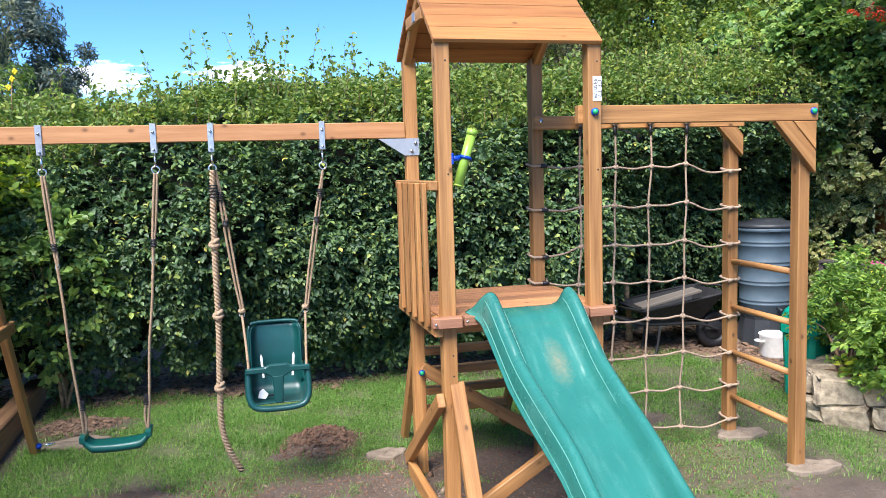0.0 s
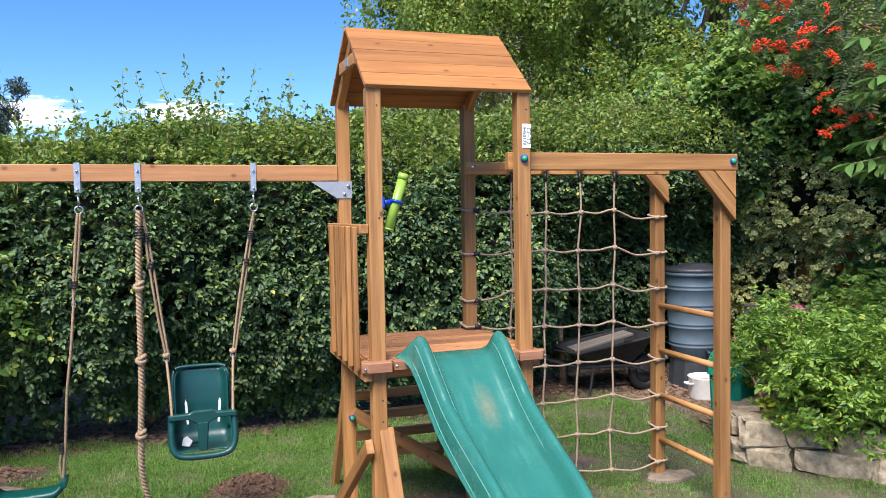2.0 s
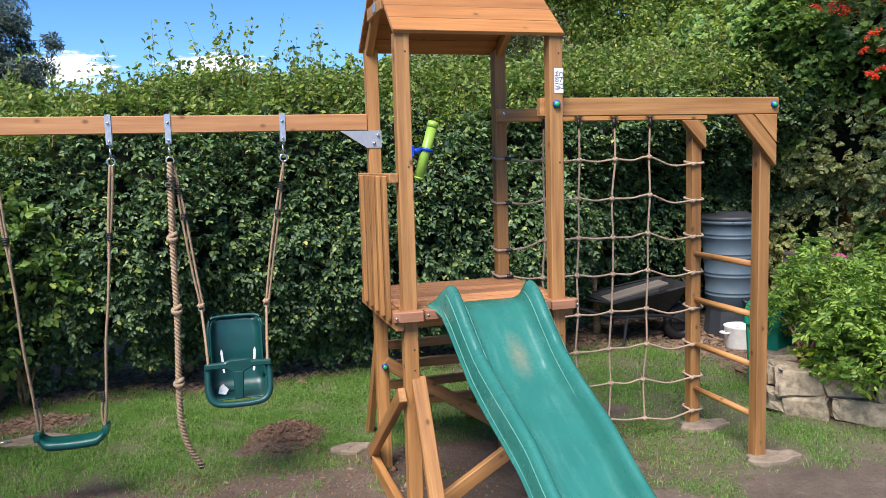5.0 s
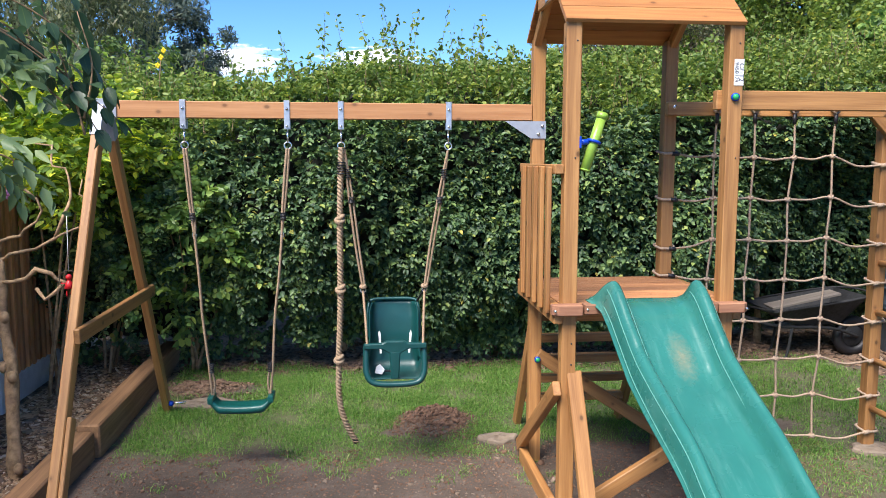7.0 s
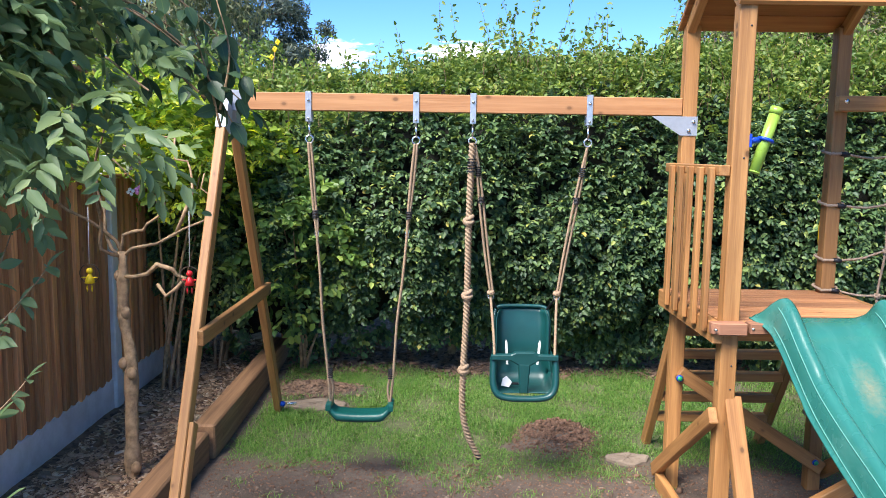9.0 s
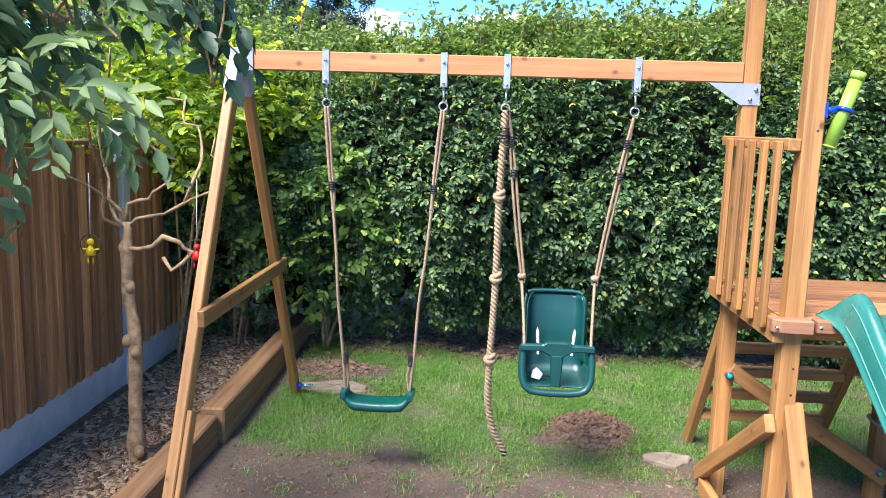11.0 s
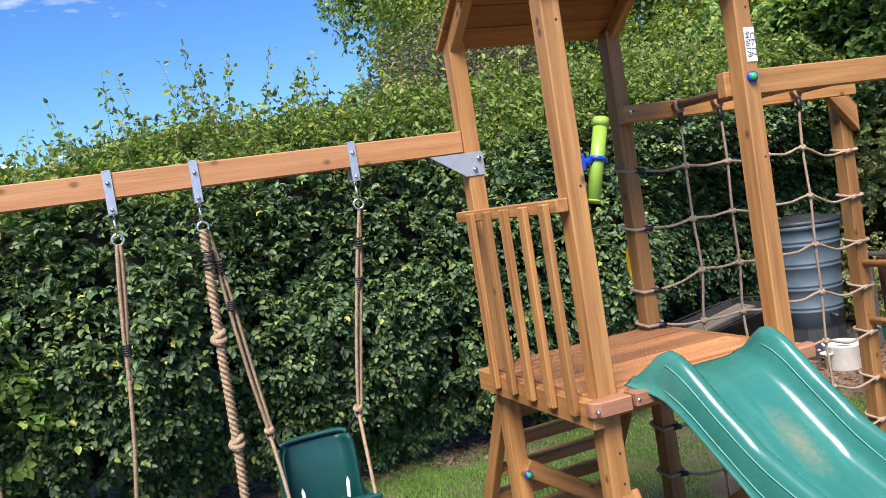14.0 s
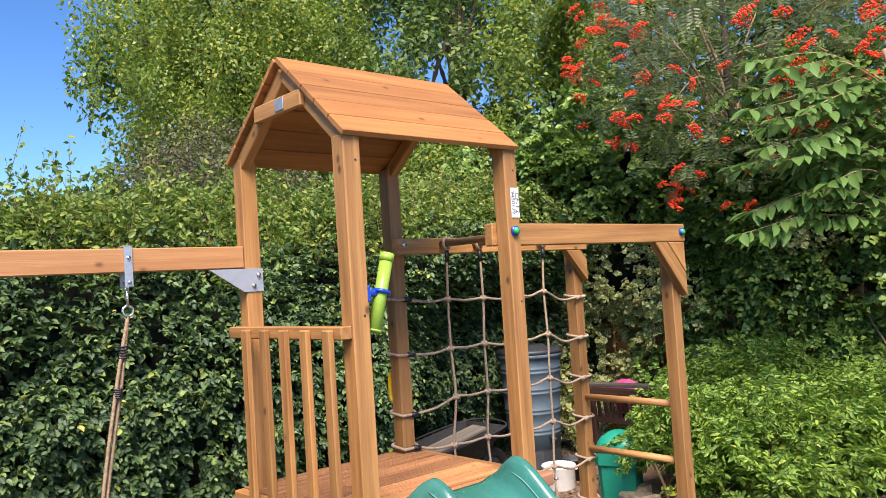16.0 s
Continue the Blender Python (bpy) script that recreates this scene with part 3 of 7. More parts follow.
def grass():
    rng = np.random.default_rng(11)
    n = 420000
    x, y = rng.uniform(-2.45, 3.4, n), rng.uniform(4.0, 7.4, n)
    keep = rng.uniform(0, 1, n) < turf_at(x, y) * (0.55 + 0.45 * np.sin(9 * x + 4 * y) * np.sin(8 * y - 3 * x))
    # stray tufts in the trodden strip
    tx, ty = rng.uniform(-2.3, 0.4, 26), rng.uniform(4.75, 5.3, 26)
    sx = (tx[:, None] + rng.normal(0, 0.035, (26, 45))).ravel()
    sy = (ty[:, None] + rng.normal(0, 0.03, (26, 45))).ravel()
    x, y = np.concatenate([x[keep], sx]), np.concatenate([y[keep], sy])
    z = height_at(x, y)
    n = len(x)
    tall = 0.025 + 0.022 * (0.5 + 0.5 * np.sin(4.3 * x + 1.3) * np.sin(3.9 * y)) * np.clip((y - 5.3) / 0.5, 0.3, 1)
    L = tall * rng.uniform(0.5, 1.35, n)
    a = rng.uniform(0, 6.283, n)
    lean = rng.uniform(0.3, 1.7, n)
    out = np.stack([np.cos(a), np.sin(a), np.zeros(n)], 1)
    side = np.stack([-np.sin(a), np.cos(a), np.zeros(n)], 1) * rng.uniform(0.0011, 0.0023, n)[:, None]
    b = np.stack([x, y, z - 0.004], 1)
    up = np.array([0, 0, 1.0])
    mid = b + up * (L * 0.6)[:, None] + out * (L * lean * 0.3)[:, None]
    tip = b + up * (L * (1 - 0.38 * lean))[:, None] + out * (L * lean)[:, None]
    co = np.stack([b + side, b - side, mid - side * 0.8, mid + side * 0.8, tip - side * 0.1, tip + side * 0.1], 1).reshape(-1, 3)
    i = np.arange(n)[:, None] * 6
    q = np.concatenate([i + np.array([[0, 1, 2, 3]]), i + np.array([[3, 2, 4, 5]])])
    uv = np.tile(np.array([[0.5, 0], [0.5, 0], [0.5, 0.5], [0.5, 0.5], [0.5, 1], [0.5, 1]]), (n, 1))
    tagged(part("grass", quick_mesh("grass", co, q, uv), GRASS, None), "short green lawn grass, thin and worn in places", "grass", kind="stuff")


grass()


def rubble(name, spots, size, material, label, category, seed, flat=0.6, sub=1, long=1.0):
    """Loose lumps strewn on the ground, joined."""
    rng = np.random.default_rng(seed)
    bm = bmesh.new()
    bmesh.ops.create_icosphere(bm, subdivisions=sub, radius=1.0)
    base = np.array([v.co[:] for v in bm.verts])
    tri = np.array([[v.index for v in f.verts] for f in bm.faces])
    bm.free()
    n, k = len(spots), len(base)
    s = size * rng.lognormal(0, 0.45, n)
    sc = np.stack([s * long * rng.uniform(0.7, 1.5, n), s * rng.uniform(0.6, 1.1, n), s * flat * rng.uniform(0.6, 1.2, n)], 1)
    pts = base[None] * (1 + 0.22 * rng.normal(0, 1, (n, k, 1))) * sc[:, None]
    a = rng.uniform(0, 6.283, n)
    ca, sa = np.cos(a)[:, None], np.sin(a)[:, None]
    tilt = rng.normal(0, 0.3, (n, 1))
    px, py = pts[..., 0] * ca - pts[..., 1] * sa, pts[..., 0] * sa + pts[..., 1] * ca
    z = height_at(spots[:, 0], spots[:, 1])[:, None] + (spots[:, 2:3] if spots.shape[1] > 2 else 0)
    co = np.stack([px + spots[:, :1], py + spots[:, 1:2], pts[..., 2] + px * tilt + z + sc[:, 2:] * 0.3], -1).reshape(-1, 3)
    q = (np.arange(n)[:, None, None] * k + tri[None]).reshape(-1, 3)
    return tagged(part(name, quick_mesh(name, co, q), material, None), label, category, kind="stuff")


rg = np.random.default_rng(21)
mo = np.stack([rg.normal(-0.46, 0.12, 5200), rg.normal(5.75, 0.12, 5200)], 1)
rubble("soil_clods", mo, 0.0048, CLOD, "heap of loose crumbly brown soil on the lawn", "soil", 22, 0.8)
st = np.stack([rg.uniform(-2.3, 1.6, 1500), 5.25 - np.abs(rg.normal(0, 0.75, 1500))], 1)
rubble("small_stones", st, 0.0045, PEBBLE, "small stones and grit scattered on the soil", "stones", 23)
cr = np.stack([rg.uniform(-2.4, 1.9, 9000), 5.35 - np.abs(rg.normal(0, 0.6, 9000))], 1)
rubble("soil_crumbs", cr, 0.0042, CLOD, "loose dark crumbs of trodden soil", "soil", 27, 0.7)
ch = np.stack([rg.uniform(-3.28, -2.57, 17000), rg.uniform(3.6, 8.0, 17000)], 1)
rubble("bark_chips", ch, 0.0072, CHIP, "brown bark and gravel mulch between fence and sleepers", "mulch", 24, 0.38, 1, 1.9)
hp = np.stack([rg.normal(-2.12, 0.15, 1900), rg.normal(6.68, 0.11, 1900)], 1)
rubble("mulch_heap", hp, 0.0085, LITTER, "small heap of brown bark mulch on the grass", "mulch", 26, 0.5)
lt = np.stack([rg.uniform(-2.4, 5.0, 2600), rg.uniform(7.05, 7.9, 2600)], 1)
lt = np.concatenate([lt, np.stack([rg.uniform(3.1, 4.6, 800), rg.uniform(5.6, 7.2, 800)], 1)])
rubble("leaf_litter", lt, 0.02, LITTER, "dry brown fallen leaves below the hedge", "leaf litter", 25, 0.25)
for i in range(70):
    x, y, s = rg.uniform(-3.25, -2.6), rg.uniform(3.6, 7.6), rg.uniform(0.018, 0.04)
    bm = ball(s, (0, 0, 0), rg.uniform(0.9, 1.5), 1, 0.55, 1)
    for v in bm.verts:
        v.co *= 1 + 0.12 * rg.normal()
    tagged(part("pebble", bm, PEBBLE, None, "", pose(x, y, s * 0.3, 0, 0, rg.uniform(0, 360)), True), "rounded pale brown garden pebble in the mulch", "pebble", "pebbles in the mulch")


# ---- fence and sleepers ----
fence_posts = [0.74, 2.57, 4.40, 6.23, 8.06]
fence = thing("fence", (-3.37, 4.75, 0), "brown feather-edge wooden fence between grey concrete posts", "fence")
for a in fence_posts:
    f = part("fence_post", box(0.09, 0.10, 1.75, 0.008), CONCRETE, fence, "grey concrete post", pose(-3.37, a, 0.775))
    part("cap", prism([(-0.05, -0.055, 0), (0.05, -0.055, 0), (0.05, 0.055, 0), (-0.05, 0.055, 0)], (0, 0, 0.03), 0.01), CONCRETE, f, "", pose(-3.37, a, 1.651))
bm = prism([(0, -0.0425, 0.0), (0, 0.0425, 0.0), (0, 0.0425, 0.009), (0, -0.0385, 0.027), (0, -0.0425, 0.025)], (1.32, 0, 0))
board_mesh = bpy.data.meshes.new("board")
bm.to_mesh(board_mesh)
bm.free()
board_mesh.materials.append(FENCEWOOD)
for a, b in zip(fence_posts, fence_posts[1:]):
    part("gravel_board", box(0.05, b - a - 0.104, 0.30, 0.006), CONCRETE, fence, "grey concrete gravel board", pose(-3.37, (a + b) / 2, 0.055))
    for k in range(18):
        y = a + 0.10 + (b - a - 0.2) * k / 17
        m = Matrix(((0, 0, 1, -3.362), (0, 1, 0, y), (1, 0, 0, 0.207 + 0.006 * math.sin(k * 2.3)), (0, 0, 0, 1)))
        part("board", board_mesh, None, fence, "", m)
    part("backing_board", box(0.008, b - a - 0.104, 1.30, 0.002), FENCEWOOD, fence, "", pose(-3.376, (a + b) / 2, 0.865))
    for z in (0.35, 1.35):
        beam("rail", (-3.397, a + 0.053, z), (-3.397, b - 0.053, z), 0.03, 0.06, fence, FENCEWOOD)
    beam("top_rail", (-3.36, a + 0.055, 1.545), (-3.36, b - 0.055, 1.545), 0.07, 0.022, fence, FENCEWOOD)
for p0, p1, z, w in (((-2.50, 5.37), (-2.52, 7.50), 0.085, 0.13), ((-2.505, 2.60), (-2.525, 5.355), 0.055, 0.13)):
    s = thing("garden_sleeper", (*p0, 0), "thick brown wooden sleeper edging the mulch bed", "sleeper", "garden sleepers")
    beam("timber", (*p0, z), (*p1, z), w, 0.21, s, SLEEPERWOOD, "", 0.01)

# ---- hedge ----
HP = [(7.42, 0.06), (7.20, 0.22), (6.98, 0.46), (6.76, 0.84), (6.66, 1.25), (6.74, 1.65), (6.92, 2.02), (7.22, 2.30), (7.75, 2.48), (8.5, 2.55), (9.3, 2.4)]


def hedge_point(x, s):
    """A point of the hedge's skin at x and s (0 foot, 1 far edge of the top), without its bumps."""
    hp = np.array(HP)
    d = np.concatenate([[0], np.cumsum(np.hypot(*np.diff(hp, axis=0).T))])
    d = d / d[-1]
    y, z = np.interp(s, d, hp[:, 0]), np.interp(s, d, hp[:, 1])
    y2, z2 = np.interp(s + 0.01, d, hp[:, 0]), np.interp(s + 0.01, d, hp[:, 1])
    grow = 1 + 0.035 * np.clip(x - 0.5, 0, 4) - 0.05 * np.clip(-1.2 - x, 0, 1.5)
    ny_, nz_ = -(z2 - z), (y2 - y)
    k = np.hypot(ny_, nz_) + 1e-9
    hollow = 0.75 * np.clip((x - 1.9) / 0.8, 0, 1) * np.clip((1.85 - z) / 0.5, 0, 1)
    return np.stack([x, y + hollow + 0.1 * np.clip(-1.6 - x, 0, 2), z * grow], -1), np.stack([0 * x, ny_ / k, nz_ / k], -1)


def sprays(at, out, n_leaf, size, rng, rise=0.0, reach=0.11):
    """Side twigs with flat rows of leaves, like the layered growth of a clipped hedge: places, blade and twig directions, lengths."""
    n = len(at)
    d = unit(out + rng.normal(0, 0.42, (n, 3)) + np.array([0, 0, rise]))
    up = unit(np.array([0, 0, 0.75]) + 0.95 * out + rng.normal(0, 0.30, (n, 3)))
    side = unit(np.cross(up, d))
    nrm = unit(np.cross(d, side))
    k = np.arange(n_leaf)
    u = ((k + 0.4) / n_leaf)[None, :] + rng.uniform(-0.06, 0.06, (n, n_leaf))
    long = reach * rng.uniform(0.6, 1.35, (n, 1))
    base = at[:, None] + d[:, None] * (u * long)[..., None] - np.array([0, 0, 1.0]) * (0.35 * (u * long) ** 2 / reach)[..., None]
    sgn = np.where(k % 2 == 0, 1.0, -1.0)[None, :, None]
    ax = unit(d[:, None] * 0.62 + side[:, None] * sgn * rng.uniform(0.55, 1.0, (n, n_leaf, 1)) - np.array([0, 0, 0.40]) + rng.normal(0, 0.16, (n, n_leaf, 3)))
    face = unit(nrm[:, None] + rng.normal(0, 0.36, (n, n_leaf, 3)))
    L = size * rng.uniform(0.62, 1.18, (n, n_leaf)) * (0.7 + 0.45 * np.sin(math.pi * np.clip(u, 0.05, 0.95)))
    return base.reshape(-1, 3), ax.reshape(-1, 3), face.reshape(-1, 3), L.reshape(-1)


def blades(name, at, ax, face, L, width=0.62, fold=0.2):
    """Folded oval leaves along given axes, in upper shade and size as given."""
    nrm = unit(face - ax * np.sum(face * ax, 1, keepdims=True))
    side = np.cross(nrm, ax)
    L = L[:, None]
    W, lift = L * width * 0.5, nrm * L * fold * 0.4
    tip = at + ax * L - nrm * L * 0.10
    co = np.stack([at, at + ax * L * 0.30 + side * W + lift, at + ax * L * 0.70 + side * W * 0.78 + lift, tip, at + ax * L * 0.70 - side * W * 0.78 + lift, at + ax * L * 0.30 - side * W + lift], 1).reshape(-1, 3)
    i = np.arange(len(at))[:, None] * 6
    quads = np.concatenate([i + np.array([[0, 1, 2, 3]]), i + np.array([[0, 3, 4, 5]])], 0)
    uv = np.tile(np.array([[0, 0], [1, 0.3], [1, 0.68], [0, 1], [1, 0.68], [1, 0.3]]), (len(at), 1))
    return quick_mesh(name, co, quads, uv)


def hedge():
    h = thing("hedge", (1.0, 7.6, 0), "tall clipped green hornbeam hedge, dark below, with loose shoots on top", "hedge")
    # sheet behind the leaves, coloured nearly black as the hedge's inner shade
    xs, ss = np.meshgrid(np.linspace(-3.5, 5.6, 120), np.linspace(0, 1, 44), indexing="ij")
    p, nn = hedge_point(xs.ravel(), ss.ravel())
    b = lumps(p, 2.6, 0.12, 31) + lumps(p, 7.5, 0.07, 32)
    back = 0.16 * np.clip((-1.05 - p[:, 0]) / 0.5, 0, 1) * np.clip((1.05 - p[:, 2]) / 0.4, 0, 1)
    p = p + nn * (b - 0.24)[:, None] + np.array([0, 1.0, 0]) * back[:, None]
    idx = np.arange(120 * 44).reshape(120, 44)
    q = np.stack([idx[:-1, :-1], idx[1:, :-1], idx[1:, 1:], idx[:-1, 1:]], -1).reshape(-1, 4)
    part("twig_mass", quick_mesh("twig_mass", p, q), SHADECORE, h, "near-black sheet painted as the shade among the inner twigs")
    rng = np.random.default_rng(33)
    n = 44000
    x, s = rng.uniform(-3.4, 5.5, n), rng.uniform(0.02, 0.97, n)
    p, nn = hedge_point(x, s)
    lump = lumps(p, 2.6, 0.12, 31) + lumps(p, 7.5, 0.07, 32)
    holes = lumps(p, 6.0, 1.0, 35) + lumps(p, 15.0, 0.8, 36)
    hollow = np.clip((-1.15 - x) / 0.5, 0, 1) * np.clip((0.95 - p[:, 2]) / 0.35, 0, 1)
    keep = rng.uniform(-1.3, 1.3, n) < holes + 0.72 - 1.5 * hollow
    p = p + nn * (lump - 0.17 + 0.12 * rng.uniform(0, 1, n) ** 0.8 + 0.05 * np.clip(holes, -1, 1))[:, None]
    p, nn, s = p[keep], nn[keep], s[keep]
    # split by height: darker leaf below, the leaf painted as sunlit above
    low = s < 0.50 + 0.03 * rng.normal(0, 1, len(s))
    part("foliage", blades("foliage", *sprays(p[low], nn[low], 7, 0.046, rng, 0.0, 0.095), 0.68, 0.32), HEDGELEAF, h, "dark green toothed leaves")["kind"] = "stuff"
    part("crown_foliage", blades("crown_foliage", *sprays(p[~low], nn[~low], 6, 0.045, rng, 0.35, 0.12), 0.6, 0.3), TOPLEAF, h, "light green top leaves with sunlight painted into their colour")["kind"] = "stuff"
    # young shoots standing up from the top
    at, fc, stems = [], [], []
    for k in range(950):
        x = rng.uniform(-3.2, 5.3)
        s = rng.uniform(0.46, 0.90)
        o, on = hedge_point(np.array([x]), np.array([s]))
        o = o[0] + on[0] * (lumps(o, 2.6, 0.10, 31)[0] - 0.05)
        L = rng.uniform(0.07, 0.26) * (1.0 + 1.2 * (rng.uniform() < (0.20 if -0.9 < x < 0.7 else 0.08)))
        tip = o + np.array([rng.normal(0, 0.12) * L * 2, rng.normal(-0.05, 0.1) * L * 2, L])
        stems.append((o, tip))
        m = int(5 + L * 34)
        r = rng.uniform(0.1, 1.0, m)
        at.append(o + (tip - o) * r[:, None] + rng.normal(0, 0.018, (m, 3)))
        fc.append(rng.normal(0, 0.8, (m, 3)) + np.array([0, -0.4, 0.5]))
    at, fc = np.concatenate(at), np.concatenate(fc)
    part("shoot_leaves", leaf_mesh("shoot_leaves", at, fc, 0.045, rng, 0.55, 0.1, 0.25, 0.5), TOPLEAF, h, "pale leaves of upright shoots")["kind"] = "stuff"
    vs, fs = [], []
    for o, t in stems:
        i = len(vs)
        for q, r in ((o, 0.003), (t, 0.0012)):
            vs += [(q[0] + r, q[1], q[2]), (q[0] - r * 0.5, q[1] + r * 0.87, q[2]), (q[0] - r * 0.5, q[1] - r * 0.87, q[2])]
        fs += [(i + j, i + (j + 1) % 3, i + 3 + (j + 1) % 3, i + 3 + j) for j in range(3)]
    part("shoot_wood", quick_mesh("shoot_wood", np.array(vs), np.array(fs)), BARK, h, "thin brown shoots")["kind"] = "stuff"
    for k, (x, y, bend) in enumerate(((-2.26, 7.28, 0.1), (-1.1, 7.62, -0.05), (0.2, 7.6, 0.04), (1.4, 7.65, -0.08), (2.7, 7.6, 0.06))):
        branch("stem", [(x, y, -0.03), (x - bend * 0.3, y - 0.02, 0.3), (x - bend, y - 0.04, 0.62), (x - bend * 1.4, y + 0.05, 1.0)], 0.035, 0.02, h, BARK, "", 8)


hedge()


# ---- play tower ----
PZ = 1.045   # top of the deck
tower = thing("play_tower", (0.41, 4.73, 0), "orange-brown stained wooden play tower with a pitched roof and railing", "play tower")
for x, y, top in ((0.034, 4.354, 2.325), (0.792, 4.354, 2.325), (0.046, 5.099, 2.36), (0.786, 5.099, 2.36)):
    beam("post", (x, y, -0.08), (x, y, top), 0.069, 0.069, tower)
outline = [(0.0, -0.0565, 0.0), (0.0, 0.0565, 0.0), (0.0, 0.0565, 0.0255)]
for k in range(7):
    c = 0.045 - 0.015 * k
    outline += [(0.0, c + 0.0055, 0.0262), (0.0, c + 0.0035, 0.0235), (0.0, c - 0.0035, 0.0235), (0.0, c - 0.0055, 0.0262)]
outline.append((0.0, -0.0565, 0.0255))
gb = prism(outline, (0.828, 0, 0))
grooved = bpy.data.meshes.new("deck_board")
gb.to_mesh(grooved)
gb.free()
grooved.materials.append(DECKWOOD)
for k in range(7):
    y = 4.325 + 0.119 * k + 0.059
    part("deck_board", grooved, None, tower, "", pose(0.0, y, PZ - 0.026))
for y in (4.42, 5.03):
    beam("joist", (0.004, y, PZ - 0.062), (0.822, y, PZ - 0.062), 0.038, 0.07, tower)
for x, a, b in ((-0.024, 4.30, 5.15), (0.85, 4.33, 5.15)):
    beam("side_bearer", (x, a, PZ - 0.045), (x, b, PZ - 0.045), 0.042, 0.085, tower)
corner = prism([(-0.058, 4.318, 0), (-0.058, 4.285, 0), (-0.034, 4.262, 0), (0.082, 4.258, 0), (0.082, 4.318, 0)], (0, 0, 0.05), 0.004)
part("corner_block", corner, BLOCKWOOD, tower, "", pose(0, 0, PZ - 0.043))
beam("front_board", (0.09, 4.283, PZ - 0.012), (0.72, 4.283, PZ - 0.012), 0.068, 0.045, tower, BLOCKWOOD)
corner = prism([(0.728, 4.318, 0), (0.728, 4.258, 0), (0.85, 4.258, 0), (0.878, 4.285, 0), (0.878, 4.318, 0)], (0, 0, 0.046), 0.004)
part("corner_block", corner, BLOCKWOOD, tower, "", pose(0, 0, PZ - 0.042))
# railing on the swing side
beam("hand_rail", (-0.024, 4.325, 1.668), (-0.024, 5.125, 1.668), 0.044, 0.045, tower)
for k in range(5):
    y = 4.388 + 0.1425 * k
    beam("baluster", (-0.058, y, 0.995), (-0.058, y, 1.680), 0.022, 0.046, tower)
# roof
AP, FE, BE = (4.712, 2.662), (4.308, 2.315), (5.135, 2.338)
for (y0, z0), (y1, z1), sgn in ((FE, AP, -1), (BE, AP, 1)):
    e, r = Vector((0, y0, z0)), Vector((0, y1, z1))
    n = Vector((0, sgn * abs(z1 - z0), abs(y1 - y0))).normalized()
    for k in range(5):
        a, b = e.lerp(r, k / 5), e.lerp(r, (k + 1) / 5)
        c = (a + b) / 2 + n * (0.012 + 0.0006 * (k % 2))
        w = (b - a).length - 0.003
        mm = Matrix.Translation((-0.012, c.y, c.z)) @ Matrix(((1, 0, 0, 0), (0, (b - a).normalized().y, n.y, 0), (0, (b - a).normalized().z, n.z, 0), (0, 0, 0, 1)))
        bm = box(0.836, w, 0.02, 0.0018)
        bmesh.ops.translate(bm, vec=(0.418, 0, 0), verts=bm.verts)
        part("roof_board", bm, ROOFWOOD, tower, "", mm)
for x in (0.034, 0.79):
    beam("rafter", (x, FE[0] + 0.045, FE[1] - 0.0), (x, AP[0], AP[1] - 0.035), 0.04, 0.06, tower, None, "", 0.004)
    beam("rafter", (x, BE[0] - 0.045, BE[1] - 0.0), (x, AP[0] + 0.001, AP[1] - 0.037), 0.04, 0.06, tower, None, "", 0.004)
beam("roof_tie", (0.004, 4.56, 2.500), (0.004, 4.90, 2.500), 0.022, 0.062, tower)
beam("roof_tie", (0.806, 4.56, 2.500), (0.806, 4.90, 2.500), 0.022, 0.062, tower)
part("maker_plate", box(0.003, 0.06, 0.045, 0.001), ZINC, tower, "small grey metal plate", pose(-0.0095, 4.70, 2.502))
# ladder on the hedge side
for x in (0.075, 0.755):
    beam("stringer", (x, 5.16, 0.96), (x, 5.745, -0.03), 0.04, 0.075, tower, None, "", 0.004, (0, 1, 0))
for k in range(6):
    z = 0.95 - 0.148 * k
    y = 5.155 + (0.96 - z) * 0.59
    beam("rung", (0.096, y, z), (0.734, y, z), 0.07, 0.045, tower)
# braces
beam("brace", (0.05, 5.042, 0.63), (0.81, 5.042, 0.13), 0.038, 0.07, tower)
beam("brace", (0.03, 4.297, 0.03), (0.81, 4.297, 0.50), 0.038, 0.07, tower)
beam("brace", (-0.024, 4.30, 0.655), (-0.024, 5.14, 0.07), 0.038, 0.07, tower)
beam("brace", (0.85, 4.30, 0.655), (0.85, 5.14, 0.07), 0.038, 0.07, tower)
beam("prop", (0.064, 4.345, 0.72), (0.064, 3.93, -0.03), 0.045, 0.07, tower, None, "", 0.004, (1, 0, 0))
beam("ground_board", (-0.02, 4.39, 0.04), (-0.02, 5.07, 0.04), 0.04, 0.09, tower)


def bolt_cap(parent, at, aim, big=0.020):
    """A two-coloured round nut cover: blue base, green dome."""
    m = along(at, Vector(at) + Vector(aim))
    c = part("bolt_cover", tube(big, big * 0.9, 0.014, 18, True, 0.003), BLUE, parent, "blue plastic bolt cover", m, True)
    part("dome", ball(big * 0.72, (0.014, 0, 0), 0.7, 1, 1, 2), CAPGREEN, c, "green dome", m, True)


bolt_cap(tower, (0.79, 4.318, 1.998), (-0.25, -1, 0))
bolt_cap(tower, (0.046, 5.020, 0.605), (0, -1, 0), 0.018)
bolt_cap(tower, (0.765, 5.022, 0.17), (0, -1, 0), 0.016)
for x, z in ((-0.05, PZ - 0.018), (0.1, PZ - 0.012), (0.86, PZ - 0.02)):
    rod("screw_head", (x, 4.262, z), (x, 4.247, z), 0.006, tower, STEEL, "", 10)
